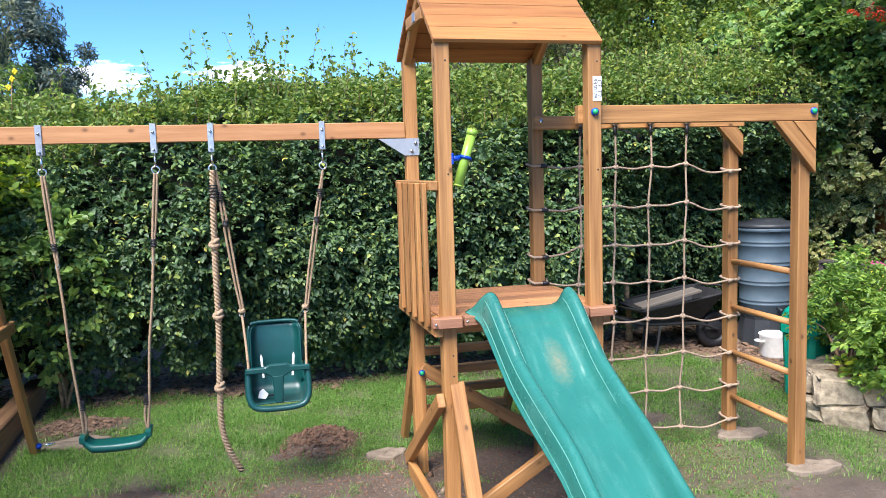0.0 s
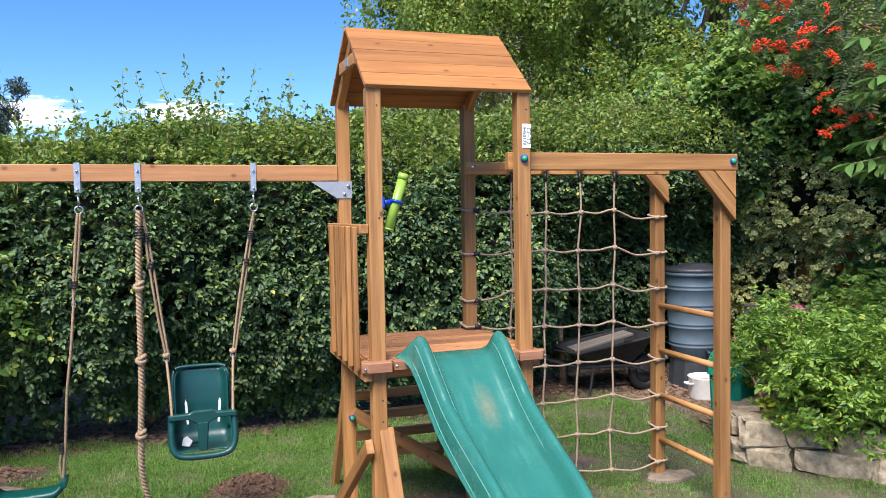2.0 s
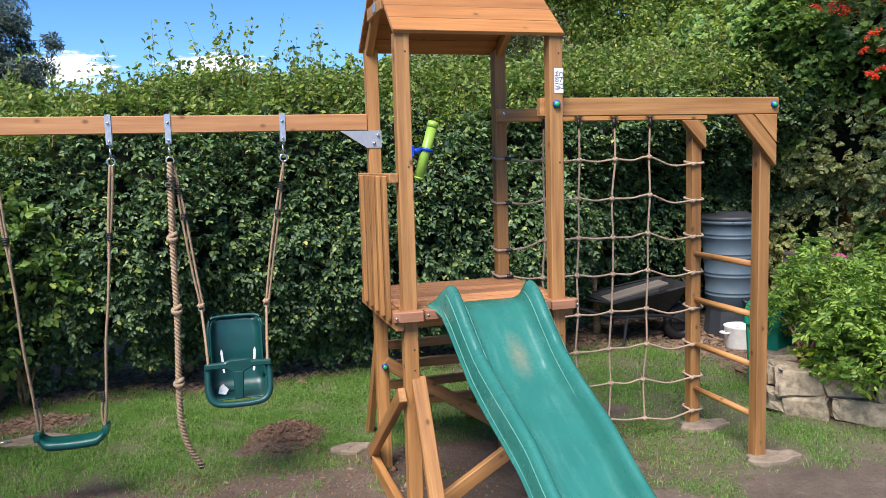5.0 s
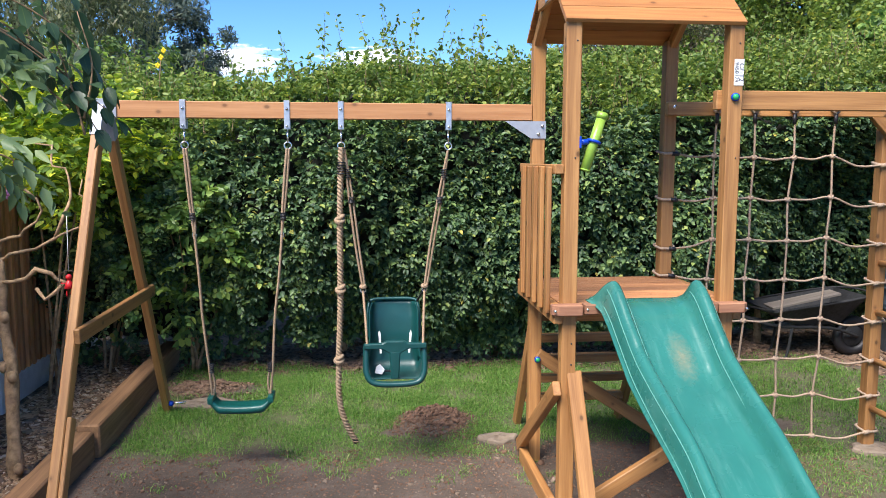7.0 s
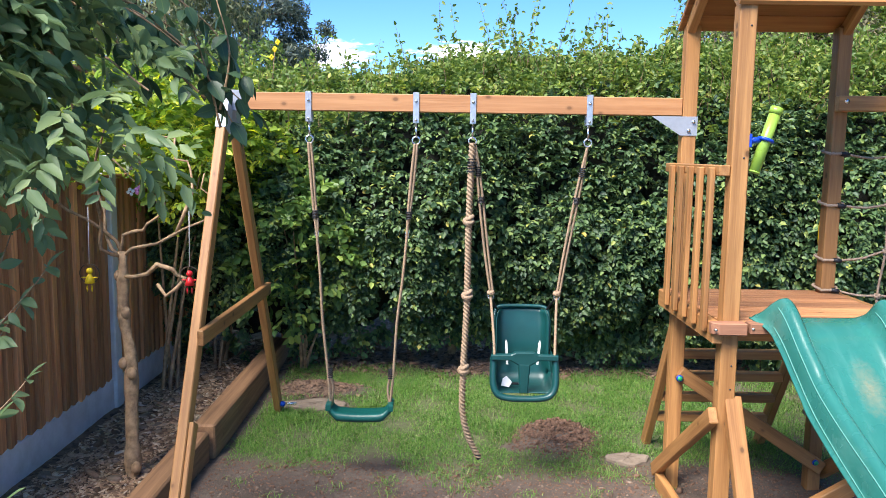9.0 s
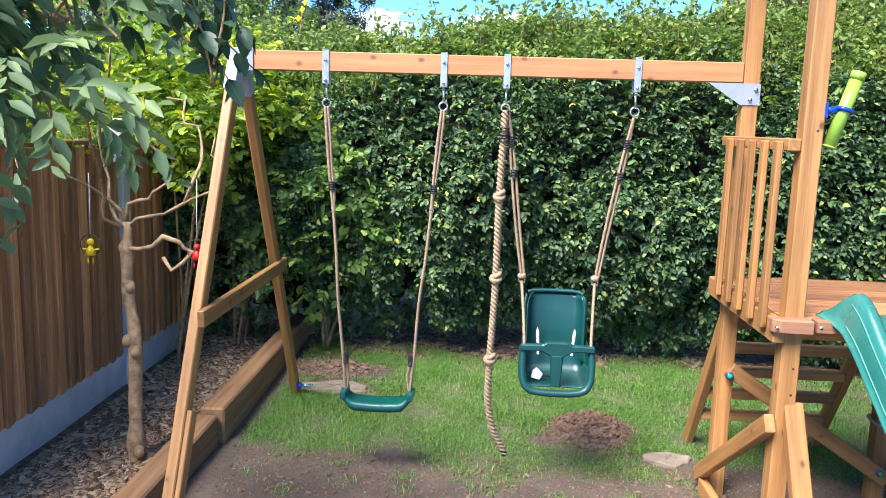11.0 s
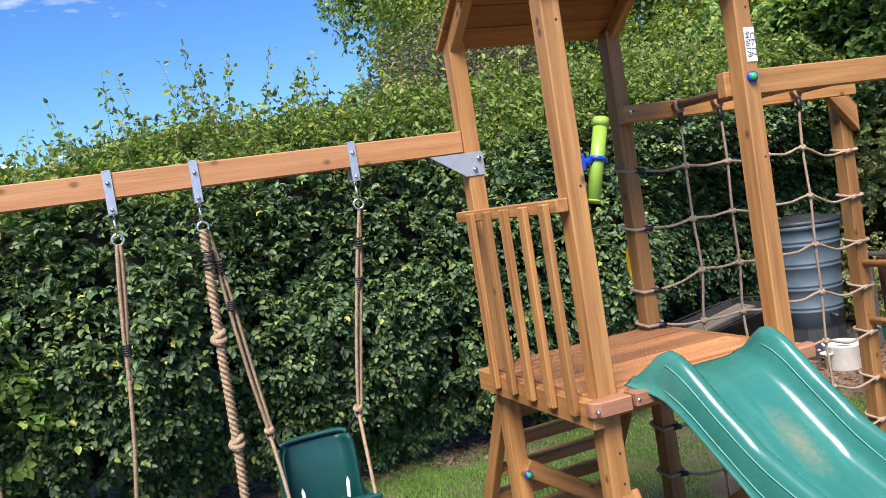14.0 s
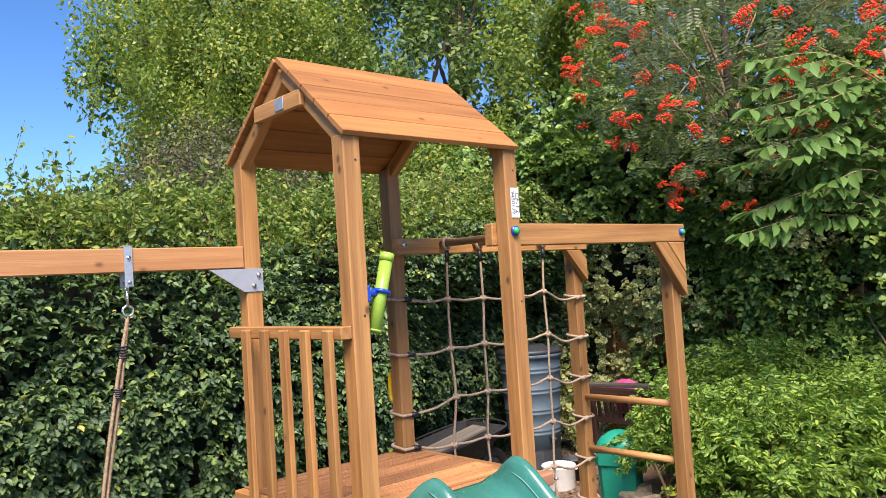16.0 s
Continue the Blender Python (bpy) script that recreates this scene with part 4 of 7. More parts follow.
for px, py in ((0.034, 4.319), (0.792, 4.319)):
    for z in (1.72, 2.24, 0.86, 0.76):
        rod("screw_head", (px + 0.012, py + 0.002, z), (px + 0.012, py - 0.0015, z), 0.004, tower, DARKPLASTIC, "", 8)

# numbered label on the post
lab = thing("paper_label", (0.803, 4.3185, 2.11), "white paper label with black code stuck to the post", "label")
part("sheet", box(0.046, 0.0015, 0.118, 0), PAPER, lab, "", pose(0.803, 4.3175, 2.11))


def words(text, size, at, rot, parent):
    cu = bpy.data.curves.new("words", "FONT")
    cu.body, cu.size, cu.align_x, cu.align_y, cu.extrude = text, size, "CENTER", "CENTER", 0.0004
    tmp = new("words", cu)
    me = bpy.data.meshes.new_from_object(tmp.evaluated_get(bpy.context.evaluated_depsgraph_get()))
    bpy.data.objects.remove(tmp)
    bpy.data.curves.remove(cu)
    me.materials.clear()
    part("print", me, INK, parent, "black printed code", pose(*at, *rot))


words("CF-T2", 0.032, (0.814, 4.3160, 2.11), (90, 90, 0), lab)
words("9450179", 0.026, (0.791, 4.3160, 2.11), (90, 90, 0), lab)

# toy telescope on the front post
tel = thing("toy_telescope", (0.07, 4.335, 1.79), "lime green toy telescope in a blue mount on the post", "toy telescope")
tc, td = Vector((0.138, 4.345, 1.793)), Vector((0.32, 0.05, 1)).normalized()
rod("barrel", tc - td * 0.138, tc + td * 0.12, 0.023, tel, LIME, "", 20, None, 0.003)
rod("eyepiece", tc + td * 0.108, tc + td * 0.138, 0.0255, tel, LIME, "wider end cap", 20, None, 0.0015)
rod("lens_rim", tc - td * 0.1395, tc - td * 0.132, 0.0242, tel, LIME, "", 20, None, 0.001)
part("mount_plate", box(0.010, 0.045, 0.055, 0.003), BLUE, tel, "blue plate", pose(0.069, 4.335, 1.79))
rod("swivel", (0.066, 4.335, 1.79), (0.118, 4.345, 1.793), 0.013, tel, BLUE, "", 14)
part("collar", ring(0.0275, 0.0075, None, 24, 8), BLUE, tel, "blue ring", Matrix.Translation(tc) @ Vector((0, 0, 1)).rotation_difference(td).to_matrix().to_4x4(), True)
hg = thing("grab_handle", (0.786, 5.15, 1.34), "small yellow plastic grab handle on the rear post", "grab handle")
part("grip", strand([(0.784, 5.136, 1.265), (0.784, 5.172, 1.28), (0.784, 5.182, 1.34), (0.784, 5.172, 1.40), (0.784, 5.136, 1.415)], 0.012, 0, 0.01, 2, 0.05, 10), YELLOW, hg)
part("foot", box(0.022, 0.006, 0.175, 0.002), YELLOW, hg, "", pose(0.784, 5.138, 1.34))


# ---- slide ----
def slide():
    s = thing("slide", (0.395, 3.2, 0), "green wavy plastic slide with raised rims, scuffed and sandy", "slide")
    ys = [4.345, 4.30, 4.25, 4.20, 4.14, 4.08, 4.0, 3.9, 3.8, 3.6, 3.36, 3.15, 2.8, 2.5, 2.2, 2.05]
    fz = [1.066, 1.066, 1.062, 1.052, 1.024, 0.98, 0.915, 0.845, 0.782, 0.665, 0.535, 0.435, 0.29, 0.20, 0.155, 0.15]
    wl = [0.012, 0.04, 0.092, 0.128, 0.132, 0.125, 0.12, 0.12, 0.12, 0.12, 0.12, 0.118, 0.11, 0.10, 0.08, 0.03]
    fl = [1.12, 1.10, 1.05, 1.0, 1.0, 1.0, 1, 1, 1, 1, 1, 1, 1, 1, 1, 1]
    y = np.concatenate([np.linspace(4.345, 3.9, 30), np.linspace(3.88, 2.05, 60)])
    f = np.interp(-y, [-v for v in ys], fz)
    f = np.convolve(np.pad(f, 3, mode="edge"), np.ones(7) / 7, "valid")
    f = f + 0.022 * np.exp(-((y - 3.42) / 0.2) ** 2) - 0.014 * np.exp(-((y - 3.84) / 0.17) ** 2)
    w = np.interp(-y, [-v for v in ys], wl)
    w = np.convolve(np.pad(w, 1, mode="edge"), np.ones(3) / 3, "valid")
    k = np.interp(-y, [-v for v in ys], fl)
    # half section: across, and height as a share of the rim
    half = [(0.0, 0.0), (0.07, 0.0), (0.115, 0.02), (0.135, 0.10), (0.150, 0.32), (0.162, 0.68), (0.174, 0.92), (0.188, 1.0), (0.204, 0.98), (0.218, 0.86), (0.230, 0.55), (0.236, 0.2), (0.240, -0.05), (0.246, -0.10), (0.250, -0.14)]
    sec = [(-a, b) for a, b in half[:0:-1]] + half
    bm = bmesh.new()
    # the chute narrows a little on the swing side below the head
    tp = 0.06 * np.clip((4.15 - y) / 0.75, 0, 1)
    mid, k = 0.395 + tp / 2, k * (1 - tp / 0.5)
    rows = [[bm.verts.new((xx + a * kk, yy, ff + b * ww)) for a, b in sec] for xx, yy, ff, ww, kk in zip(mid, y, f, w, k)]
    for r0, r1 in zip(rows, rows[1:]):
        for j in range(len(sec) - 1):
            bm.faces.new((r0[j], r0[j + 1], r1[j + 1], r1[j]))
    bmesh.ops.recalc_face_normals(bm, faces=bm.faces[:])
    up = sum(q.normal.z for q in bm.faces)
    if up < 0:
        bmesh.ops.reverse_faces(bm, faces=bm.faces[:])
    me = bpy.data.meshes.new("chute")
    bm.to_mesh(me)
    bm.free()
    ob = part("chute", me, SLIDEGREEN, s, "", None, True)
    so = ob.modifiers.new("wall", "SOLIDIFY")
    so.thickness, so.offset = 0.006, -1
    # pale lines left by the mould, along the rims and down the outer walls
    for a, b, c in ((-0.226, 0.70, 0.0), (0.226, 0.70, 0.0), (-0.2385, 0.05, 0.01), (0.2385, 0.05, 0.01), (-0.158, 0.52, 0.02), (0.158, 0.52, 0.02)):
        line = [(xx + a * kk, yy, ff + (b + c * 6 * math.sin(yy * 5.1)) * ww + 0.0005) for xx, yy, ff, ww, kk in list(zip(mid, y, f, w, k))[10:-4:3]]
        part("mould_line", strand(line, 0.0022, 0, 0.03, 2, 0.02, 6), SEAMGREEN, s, "pale moulding line")
    for x in (0.2, 0.59):
        beam("foot", (x, 2.45, -0.01), (x, 2.45, 0.15), 0.03, 0.03, s, SLIDEGREEN, "", 0.006)


def sand_dusted():
    """The chute's plastic: scuffs along the run, and a sandy patch where feet land."""
    t = SLIDEGREEN.node_tree
    p = t.nodes["Principled BSDF"]
    old = p.inputs["Base Color"].links[0].from_socket
    c = coords(t)
    scuff = noised(t, scaled(t, c, (26, 2.2, 6)), 1.0, 5, 0.7)
    col = mixed(t, ramp(t, scuff, (0.5, (0, 0, 0)), (0.8, (0.2, 0.2, 0.2))), old, (0.20, 0.42, 0.36))
    gr = t.nodes.new("ShaderNodeTexGradient")
    gr.gradient_type = "SPHERICAL"
    mp = t.nodes.new("ShaderNodeMapping")
    t.links.new(c, mp.inputs[0])
    mp.inputs[3].default_value = (9.0, 4.2, 3.0)
    mp.inputs[1].default_value = (-0.43 * 9.0, -3.96 * 4.2, -0.88 * 3.0)
    t.links.new(mp.outputs[0], gr.inputs[0])
    sp = node(t, "Math", op="MULTIPLY")
    t.links.new(gr.outputs["Fac"], sp.inputs[0])
    t.links.new(noised(t, c, 55, 6, 0.9), sp.inputs[1])
    col = mixed(t, ramp(t, sp.outputs[0], (0.22, (0, 0, 0)), (0.56, (0.45, 0.45, 0.45))), col, (0.36, 0.24, 0.12))
    t.links.new(col, p.inputs["Base Color"])


sand_dusted()
slide()

# ---- monkey bars with climbing net ----
bars = thing("monkey_bars", (2.09, 4.75, 0), "stained wooden climbing frame with round rungs and overhead bars", "climbing frame")
beam("top_rail", (0.735, 4.411, 1.99), (2.128, 4.411, 1.99), 0.045, 0.09, bars)
beam("top_rail", (0.752, 5.042, 1.99), (2.125, 5.042, 1.99), 0.045, 0.075, bars)
beam("post", (2.083, 4.468, -0.05), (2.083, 4.468, 1.945), 0.069, 0.069, bars)
beam("post", (2.083, 5.100, -0.05), (2.083, 5.100, 1.953), 0.069, 0.069, bars)
FY, RY = (4.389, 1.943), (5.020, 1.951)
for (y, z), pts in ((FY, [(1.862, 0), (1.968, 0), (2.118, -0.160), (2.118, -0.278)]), (FY, [(1.975, 0), (2.118, 0), (2.118, -0.153)]), (RY, [(1.945, 0), (2.072, 0), (2.118, -0.05), (2.118, -0.178)])):
    ex, ez = Vector((1, 0, -1)).normalized(), Vector((0, -1, 0))
    mm = Matrix((ex, ez.cross(ex), ez)).transposed().to_4x4()
    mm.translation = Vector((pts[0][0], y, z))
    inv = mm.inverted()
    part("corner_brace", prism([inv @ Vector((px, y, z + pz)) for px, pz in pts], (0, 0, -0.042), 0.003), WOOD, bars, "", mm)
for k in range(4):
    z = 1.115 - 0.290 * k
    rod("rung", (2.083, 4.49, z), (2.083, 5.08, z), 0.0185, bars, WOOD)
ROPES = (1.018, 1.235, 1.464, 1.705)
for x in ROPES:
    rod("overhead_bar", (x, 4.42, 2.0), (x, 5.03, 2.0), 0.0175, bars, WOOD)
bolt_cap(bars, (2.095, 4.388, 1.995), (-0.25, -1, 0))
rod("bolt_head", (0.79, 5.022, 2.0), (0.79, 5.014, 2.0), 0.012, bars, STEEL, "", 12)


def climbing_net():
    n = thing("climbing_net", (1.4, 5.0, 0.1), "knotted tan rope climbing net tied to the posts", "climbing net")
    rng = np.random.default_rng(41)
    rows = [1.733, 1.505, 1.278, 1.05, 0.82, 0.588, 0.375, 0.125]
    cols = {}
    for i, x in enumerate(ROPES):
        pts, xx = [(x, 4.985, 1.975)], x
        for j, z in enumerate(rows):
            xx = x + rng.normal(0, 0.006) - 0.006 * j * (0.5 if i < 2 else 1)
            sag = -0.012 * math.sin(math.pi * i / 3) + rng.normal(0, 0.004)
            cols[i, j] = (xx, 4.99 + rng.normal(0, 0.008), z + sag + (0.03 if j == 7 and i == 2 else 0))
            pts.append(cols[i, j])
        if i < 3:
            pts = pts[:-1] + [(pts[-1][0], pts[-1][1], pts[-1][2] + 0.1)] if i == 0 else pts
        part("vertical_rope", strand(pts, 0.0060, 0.034, 0.006, 3, 0.28, 9), NETROPE, n)
        part("rope_loop", ring(0.027, 0.0075, Matrix.Rotation(math.pi / 2, 4, "X") @ Matrix.Rotation(0.3, 4, "Y"), 16, 7), NETROPE, n, "", pose(x, 4.985, 1.997), True)
        rod("rope_tape", (x, 4.985, 1.965), (x, 4.985, 1.91), 0.011, n, BLACKTAPE, "black tape", 10)
    for j, z in enumerate(rows):
        zl, zr = (z + 0.012, z - 0.05) if j < 7 else (None, z - 0.02)
        zl = {1: 1.49, 2: 1.215}.get(j, zl)
        pts = [cols[i, j] for i in range(4)]
        if zl:
            pts = [(0.826, 5.055, zl)] + pts
        pts.append((2.045, 5.055, zr))
        mids = []
        for a, b in zip(pts, pts[1:]):
            mids += [a, tuple((u + v) / 2 for u, v in zip(a, b))[:2] + ((a[2] + b[2]) / 2 - (0.030 if b is pts[-1] else rng.uniform(0.004, 0.014)),)]
        mids.append(pts[-1])
        part("cross_rope", strand(mids, 0.0058, 0.034, 0.006, 3, 0.28, 9), NETROPE, n)
        for i in range(4):
            kn = joined(ring(0.011, 0.0075, Matrix.Rotation(0.7, 4, "X"), 10, 6), ring(0.011, 0.0075, Matrix.Rotation(-0.7, 4, "Y"), 10, 6))
            part("knot", kn, NETROPE, n, "", Matrix.Translation(cols[i, j]), True)
        for px, zz, ok in ((0.786, zl, zl), (2.083, zr, True)):
            if ok:
                e = 0.041
                loop = [(px - e, 5.10 - e, zz), (px + e, 5.10 - e, zz + 0.004), (px + e, 5.10 + e, zz + 0.02), (px - e, 5.10 + e, zz + 0.015), (px - e, 5.10 - e, zz + 0.003)]
                part("post_lashing", strand(loop, 0.0072, 0.03, 0.012, 3, 0.14, 8), NETROPE, n)
                sx = 1 if px < 1 else -1
                rod("rope_sleeve", (px + sx * 0.012, 5.056, zz + 0.002), (px + sx * 0.05, 5.052, zz - 0.004), 0.012, n, BLACKTAPE if px < 1 else NETROPE, "", 10)


climbing_net()

# ---- swing frame ----
sw = thing("swing_set", (-2.2, 5.09, 0), "wooden swing beam on a splayed leg pair with grey metal brackets", "swing frame")
beam("top_beam", (-2.285, 5.092, 1.968), (0.009, 5.092, 1.965), 0.045, 0.088, sw, BEAMWOOD)
part("beam_bracket", prism([(-0.145, 5.060, 1.919), (0.083, 5.060, 1.919), (0.083, 5.060, 1.826), (0.0, 5.060, 1.826)], (0, 0.004, 0), 0), ZINCPAINT, sw, "grey metal corner plate")
for x, z in ((0.062, 1.893), (0.040, 1.850)):
    rod("bolt", (x, 5.061, z), (x, 5.052, z), 0.008, sw, STEEL, "", 10)
FF, RF = Vector((-2.262, 4.10, -0.04)), Vector((-2.25, 6.20, -0.03))
FT, RT = Vector((-2.245, 5.045, 1.95)), Vector((-2.245, 5.15, 1.95))
beam("leg", FF, FT, 0.045, 0.069, sw, None, "", 0.005)
beam("leg", RF, RT, 0.045, 0.069, sw, None, "", 0.005)
beam("leg_splice", FF + (FT - FF) * 0.02 + Vector((0.035, 0, 0)), FF + (FT - FF) * 0.30 + Vector((0.035, 0, 0)), 0.022, 0.060, sw)
zc = 0.905
beam("cross_bar", (-2.215, FF.y + (FT.y - FF.y) * (zc / 1.97) - 0.06, zc), (-2.215, RF.y + (RT.y - RF.y) * (zc / 1.97) + 0.06, zc), 0.03, 0.07, sw)
saddle = part("leg_bracket", box(0.12, 0.006, 0.10, 0.001), ZINCPAINT, sw, "folded grey steel beam bracket", pose(-2.232, 5.065, 1.968))
part("flange", box(0.12, 0.054, 0.005, 0.001), ZINCPAINT, saddle, "", pose(-2.232, 5.092, 2.017))
for top, foot in ((FT, FF), (RT, RF)):
    d = (foot - top).normalized()
    bm = box(0.17, 0.052, 0.076, 0.001)
    part("socket", bm, ZINCPAINT, sw, "grey metal leg socket", along(top + d * 0.06, top + d * 0.3))
rod("ground_pin", (-2.23, 6.13, 0.07), (-2.12, 6.13, 0.075), 0.008, sw, STEEL, "", 10)
part("pin_cover", ball(0.02, (0, 0, 0), 1, 1, 1, 2), BLUE, sw, "blue plastic cap", pose(-2.215, 6.13, 0.07), True)


def hanger(x, name, label):
    h = thing(name, (x, 5.09, 1.92), label, "swing hanger", "swing hangers")
    part("strap", box(0.030, 0.004, 0.145, 0.001), ZINC, h, "", pose(x, 5.0655, 1.942))
    part("strap", box(0.030, 0.004, 0.145, 0.001), ZINC, h, "", pose(x, 5.1185, 1.942))
    part("strap_top", box(0.030, 0.057, 0.004, 0.001), ZINC, h, "", pose(x, 5.092, 2.0165))
    rod("pivot_bolt", (x, 5.055, 1.885), (x, 5.13, 1.885), 0.006, h, STEEL, "", 10)
    rod("bolt_head", (x, 5.064, 1.975), (x, 5.057, 1.975), 0.007, h, STEEL, "", 8)
    part("eye", ring(0.012, 0.0045, Matrix.Rotation(math.pi / 2, 4, "Y"), 14, 7), STEEL, h, "", pose(x, 5.092, 1.868), True)
    rod("shackle", (x, 5.092, 1.858), (x, 5.092, 1.800), 0.0055, h, STEEL, "", 10)
    part("hook_ring", ring(0.019, 0.0048, Matrix.Rotation(math.pi / 2, 4, "X"), 18, 7), STEEL, h, "bright steel ring", pose(x, 5.092, 1.783), True)


C1, C2, C3, C4 = -1.841, -1.307, -1.025, -0.449
for x in (C1, C2, C3, C4):
    hanger(x, "swing_hanger", "galvanised strap hanger with steel ring clamped round the beam")


def rope_tape(parent, at, r, h=0.04):
    part("tape", joined(*[ring(r, 0.0035, Matrix.Translation((0, 0, (k - 2) * h / 5)), 12, 6) for k in range(5)]), BLACKTAPE, parent, "black rubber grip", Matrix.Translation(at), True)


def rope_swing(parent, top, low, knot_s, r=0.0068):
    """Doubled upper rope, eye splice, then a single rope down to the seat."""
    t, b = Vector(top), Vector(low)
    k = t.lerp(b, knot_s)
    s = Vector((0.0075, 0.003, 0))
    part("upper_rope", strand([t + Vector((-0.006, 0, 0)), t.lerp(k, 0.3) - s, t.lerp(k, 0.7) - s * 0.8, k], r, 0.034, 0.004, 3, 0.32, 12), ROPE, parent)
    part("upper_rope", strand([t + Vector((0.006, 0, 0)), t.lerp(k, 0.25) + s, t.lerp(k, 0.6) + s * 0.7, k + Vector((0.004, 0, 0.05)), k], r, 0.034, 0.004, 3, 0.32, 12), ROPE, parent)
    rope_tape(parent, t.lerp(k, 0.78), 0.0135)
    part("thimble", ring(0.013, 0.004, Matrix.Rotation(math.pi / 2, 4, "X") @ Matrix.Diagonal((0.7, 1.3, 1, 1)), 14, 6), STEEL, parent, "steel thimble", Matrix.Translation(k), True)
    w = k.lerp(b, 0.5) + Vector((-0.007, 0.006, 0))
    part("lower_rope", strand([k, k.lerp(b, 0.25), w, k.lerp(b, 0.8), b], r, 0.034, 0.004, 3, 0.32, 12), ROPE, parent)


def flat_swing():
    s = thing("swing", (-1.588, 5.12, 0.37), "green plastic swing seat hanging on tan ropes", "swing", "swings")
    bm = bmesh.new()
    n, rows = 24, []
    for i in range(n + 1):
        u = -1 + 2 * i / n
        x = -1.588 + 0.170 * u
        z = 0.355 + 0.012 * u * u + 0.045 * max(0.0, abs(u) - 0.72) / 0.28
        hw = 0.068 * (1 - 0.28 * max(0, abs(u) - 0.7) / 0.3)
        th = 0.026
        sec = [(-hw, -0.010), (-hw * 0.92, 0.012), (-hw * 0.6, 0.016), (0, 0.012), (hw * 0.6, 0.016), (hw * 0.92, 0.012), (hw, -0.010), (hw * 0.85, -th), (0, -th * 0.9), (-hw * 0.85, -th)]
        rows.append([bm.verts.new((x, 5.12 + a, z + b)) for a, b in sec])
    for a, b in zip(rows, rows[1:]):
        for j in range(len(a)):
            bm.faces.new((a[j], a[(j + 1) % len(a)], b[(j + 1) % len(a)], b[j]))
    bm.faces.new(rows[0])
    bm.faces.new(rows[-1][::-1])
    bmesh.ops.recalc_face_normals(bm, faces=bm.faces[:])
    part("seat", bm, SWINGGREEN, s, "", None, True)
    for sx, top in ((-1, C1), (1, C2)):
        x = -1.588 + sx * 0.161
        part("end_lug", box(0.03, 0.12, 0.038, 0.008, 2), SWINGGREEN, s, "", pose(x, 5.12, 0.405))
        rope_swing(s, (top, 5.092, 1.768), (x - 0.004 * sx, 5.118, 0.41), 0.34)
        rope_tape(s, (x - 0.004 * sx, 5.117, 0.575), 0.0115, 0.055)
        part("rope_tail", strand([(x - 0.004 * sx, 5.117, 0.565), (x - 0.017 * sx, 5.125, 0.49), (x - 0.008 * sx, 5.12, 0.415)], 0.0066, 0.034, 0.004, 3, 0.32, 10), ROPE, s)


flat_swing()


def climbing_rope():
    r = thing("climbing_rope", (C3, 5.08, 0.15), "thick knotted tan climbing rope hanging from the beam", "climbing rope")
    pts = [(C3, 5.088, 1.775), (C3 - 0.006, 5.075, 1.6), (C3 - 0.012, 5.07, 1.35), (C3 - 0.014, 5.07, 0.95), (C3 - 0.027, 5.07, 0.6), (C3 - 0.027, 5.075, 0.4), (C3 + 0.005, 5.08, 0.26), (C3 + 0.063, 5.09, 0.14)]
    part("rope", strand(pts, 0.0145, 0.062, 0.0045, 3, 0.36, 18), ROPE, r)
    for z, x in ((1.385, C3 - 0.013), (1.005, C3 - 0.014), (0.615, C3 - 0.027)):
        k = joined(ring(0.019, 0.0125, Matrix.Rotation(0.45, 4, "X"), 16, 8), ring(0.017, 0.012, Matrix.Translation((0.004, 0, 0.015)) @ Matrix.Rotation(-0.6, 4, "Y"), 16, 8),
                   ring(0.016, 0.011, Matrix.Translation((-0.006, 0, -0.014)) @ Matrix.Rotation(0.6, 4, "Y"), 16, 8))
        part("knot", k, ROPE, r, "", Matrix.Translation((x, 5.07, z)), True)
    rope_tape(r, (C3 - 0.002, 5.078, 1.665), 0.021, 0.075)
    part("end_whipping", tube(0.0145, 0.0145, 0.03, 12), BLACKTAPE, r, "black end cap", along((C3 + 0.051, 5.088, 0.162), (C3 + 0.075, 5.092, 0.115)), True)


climbing_rope()


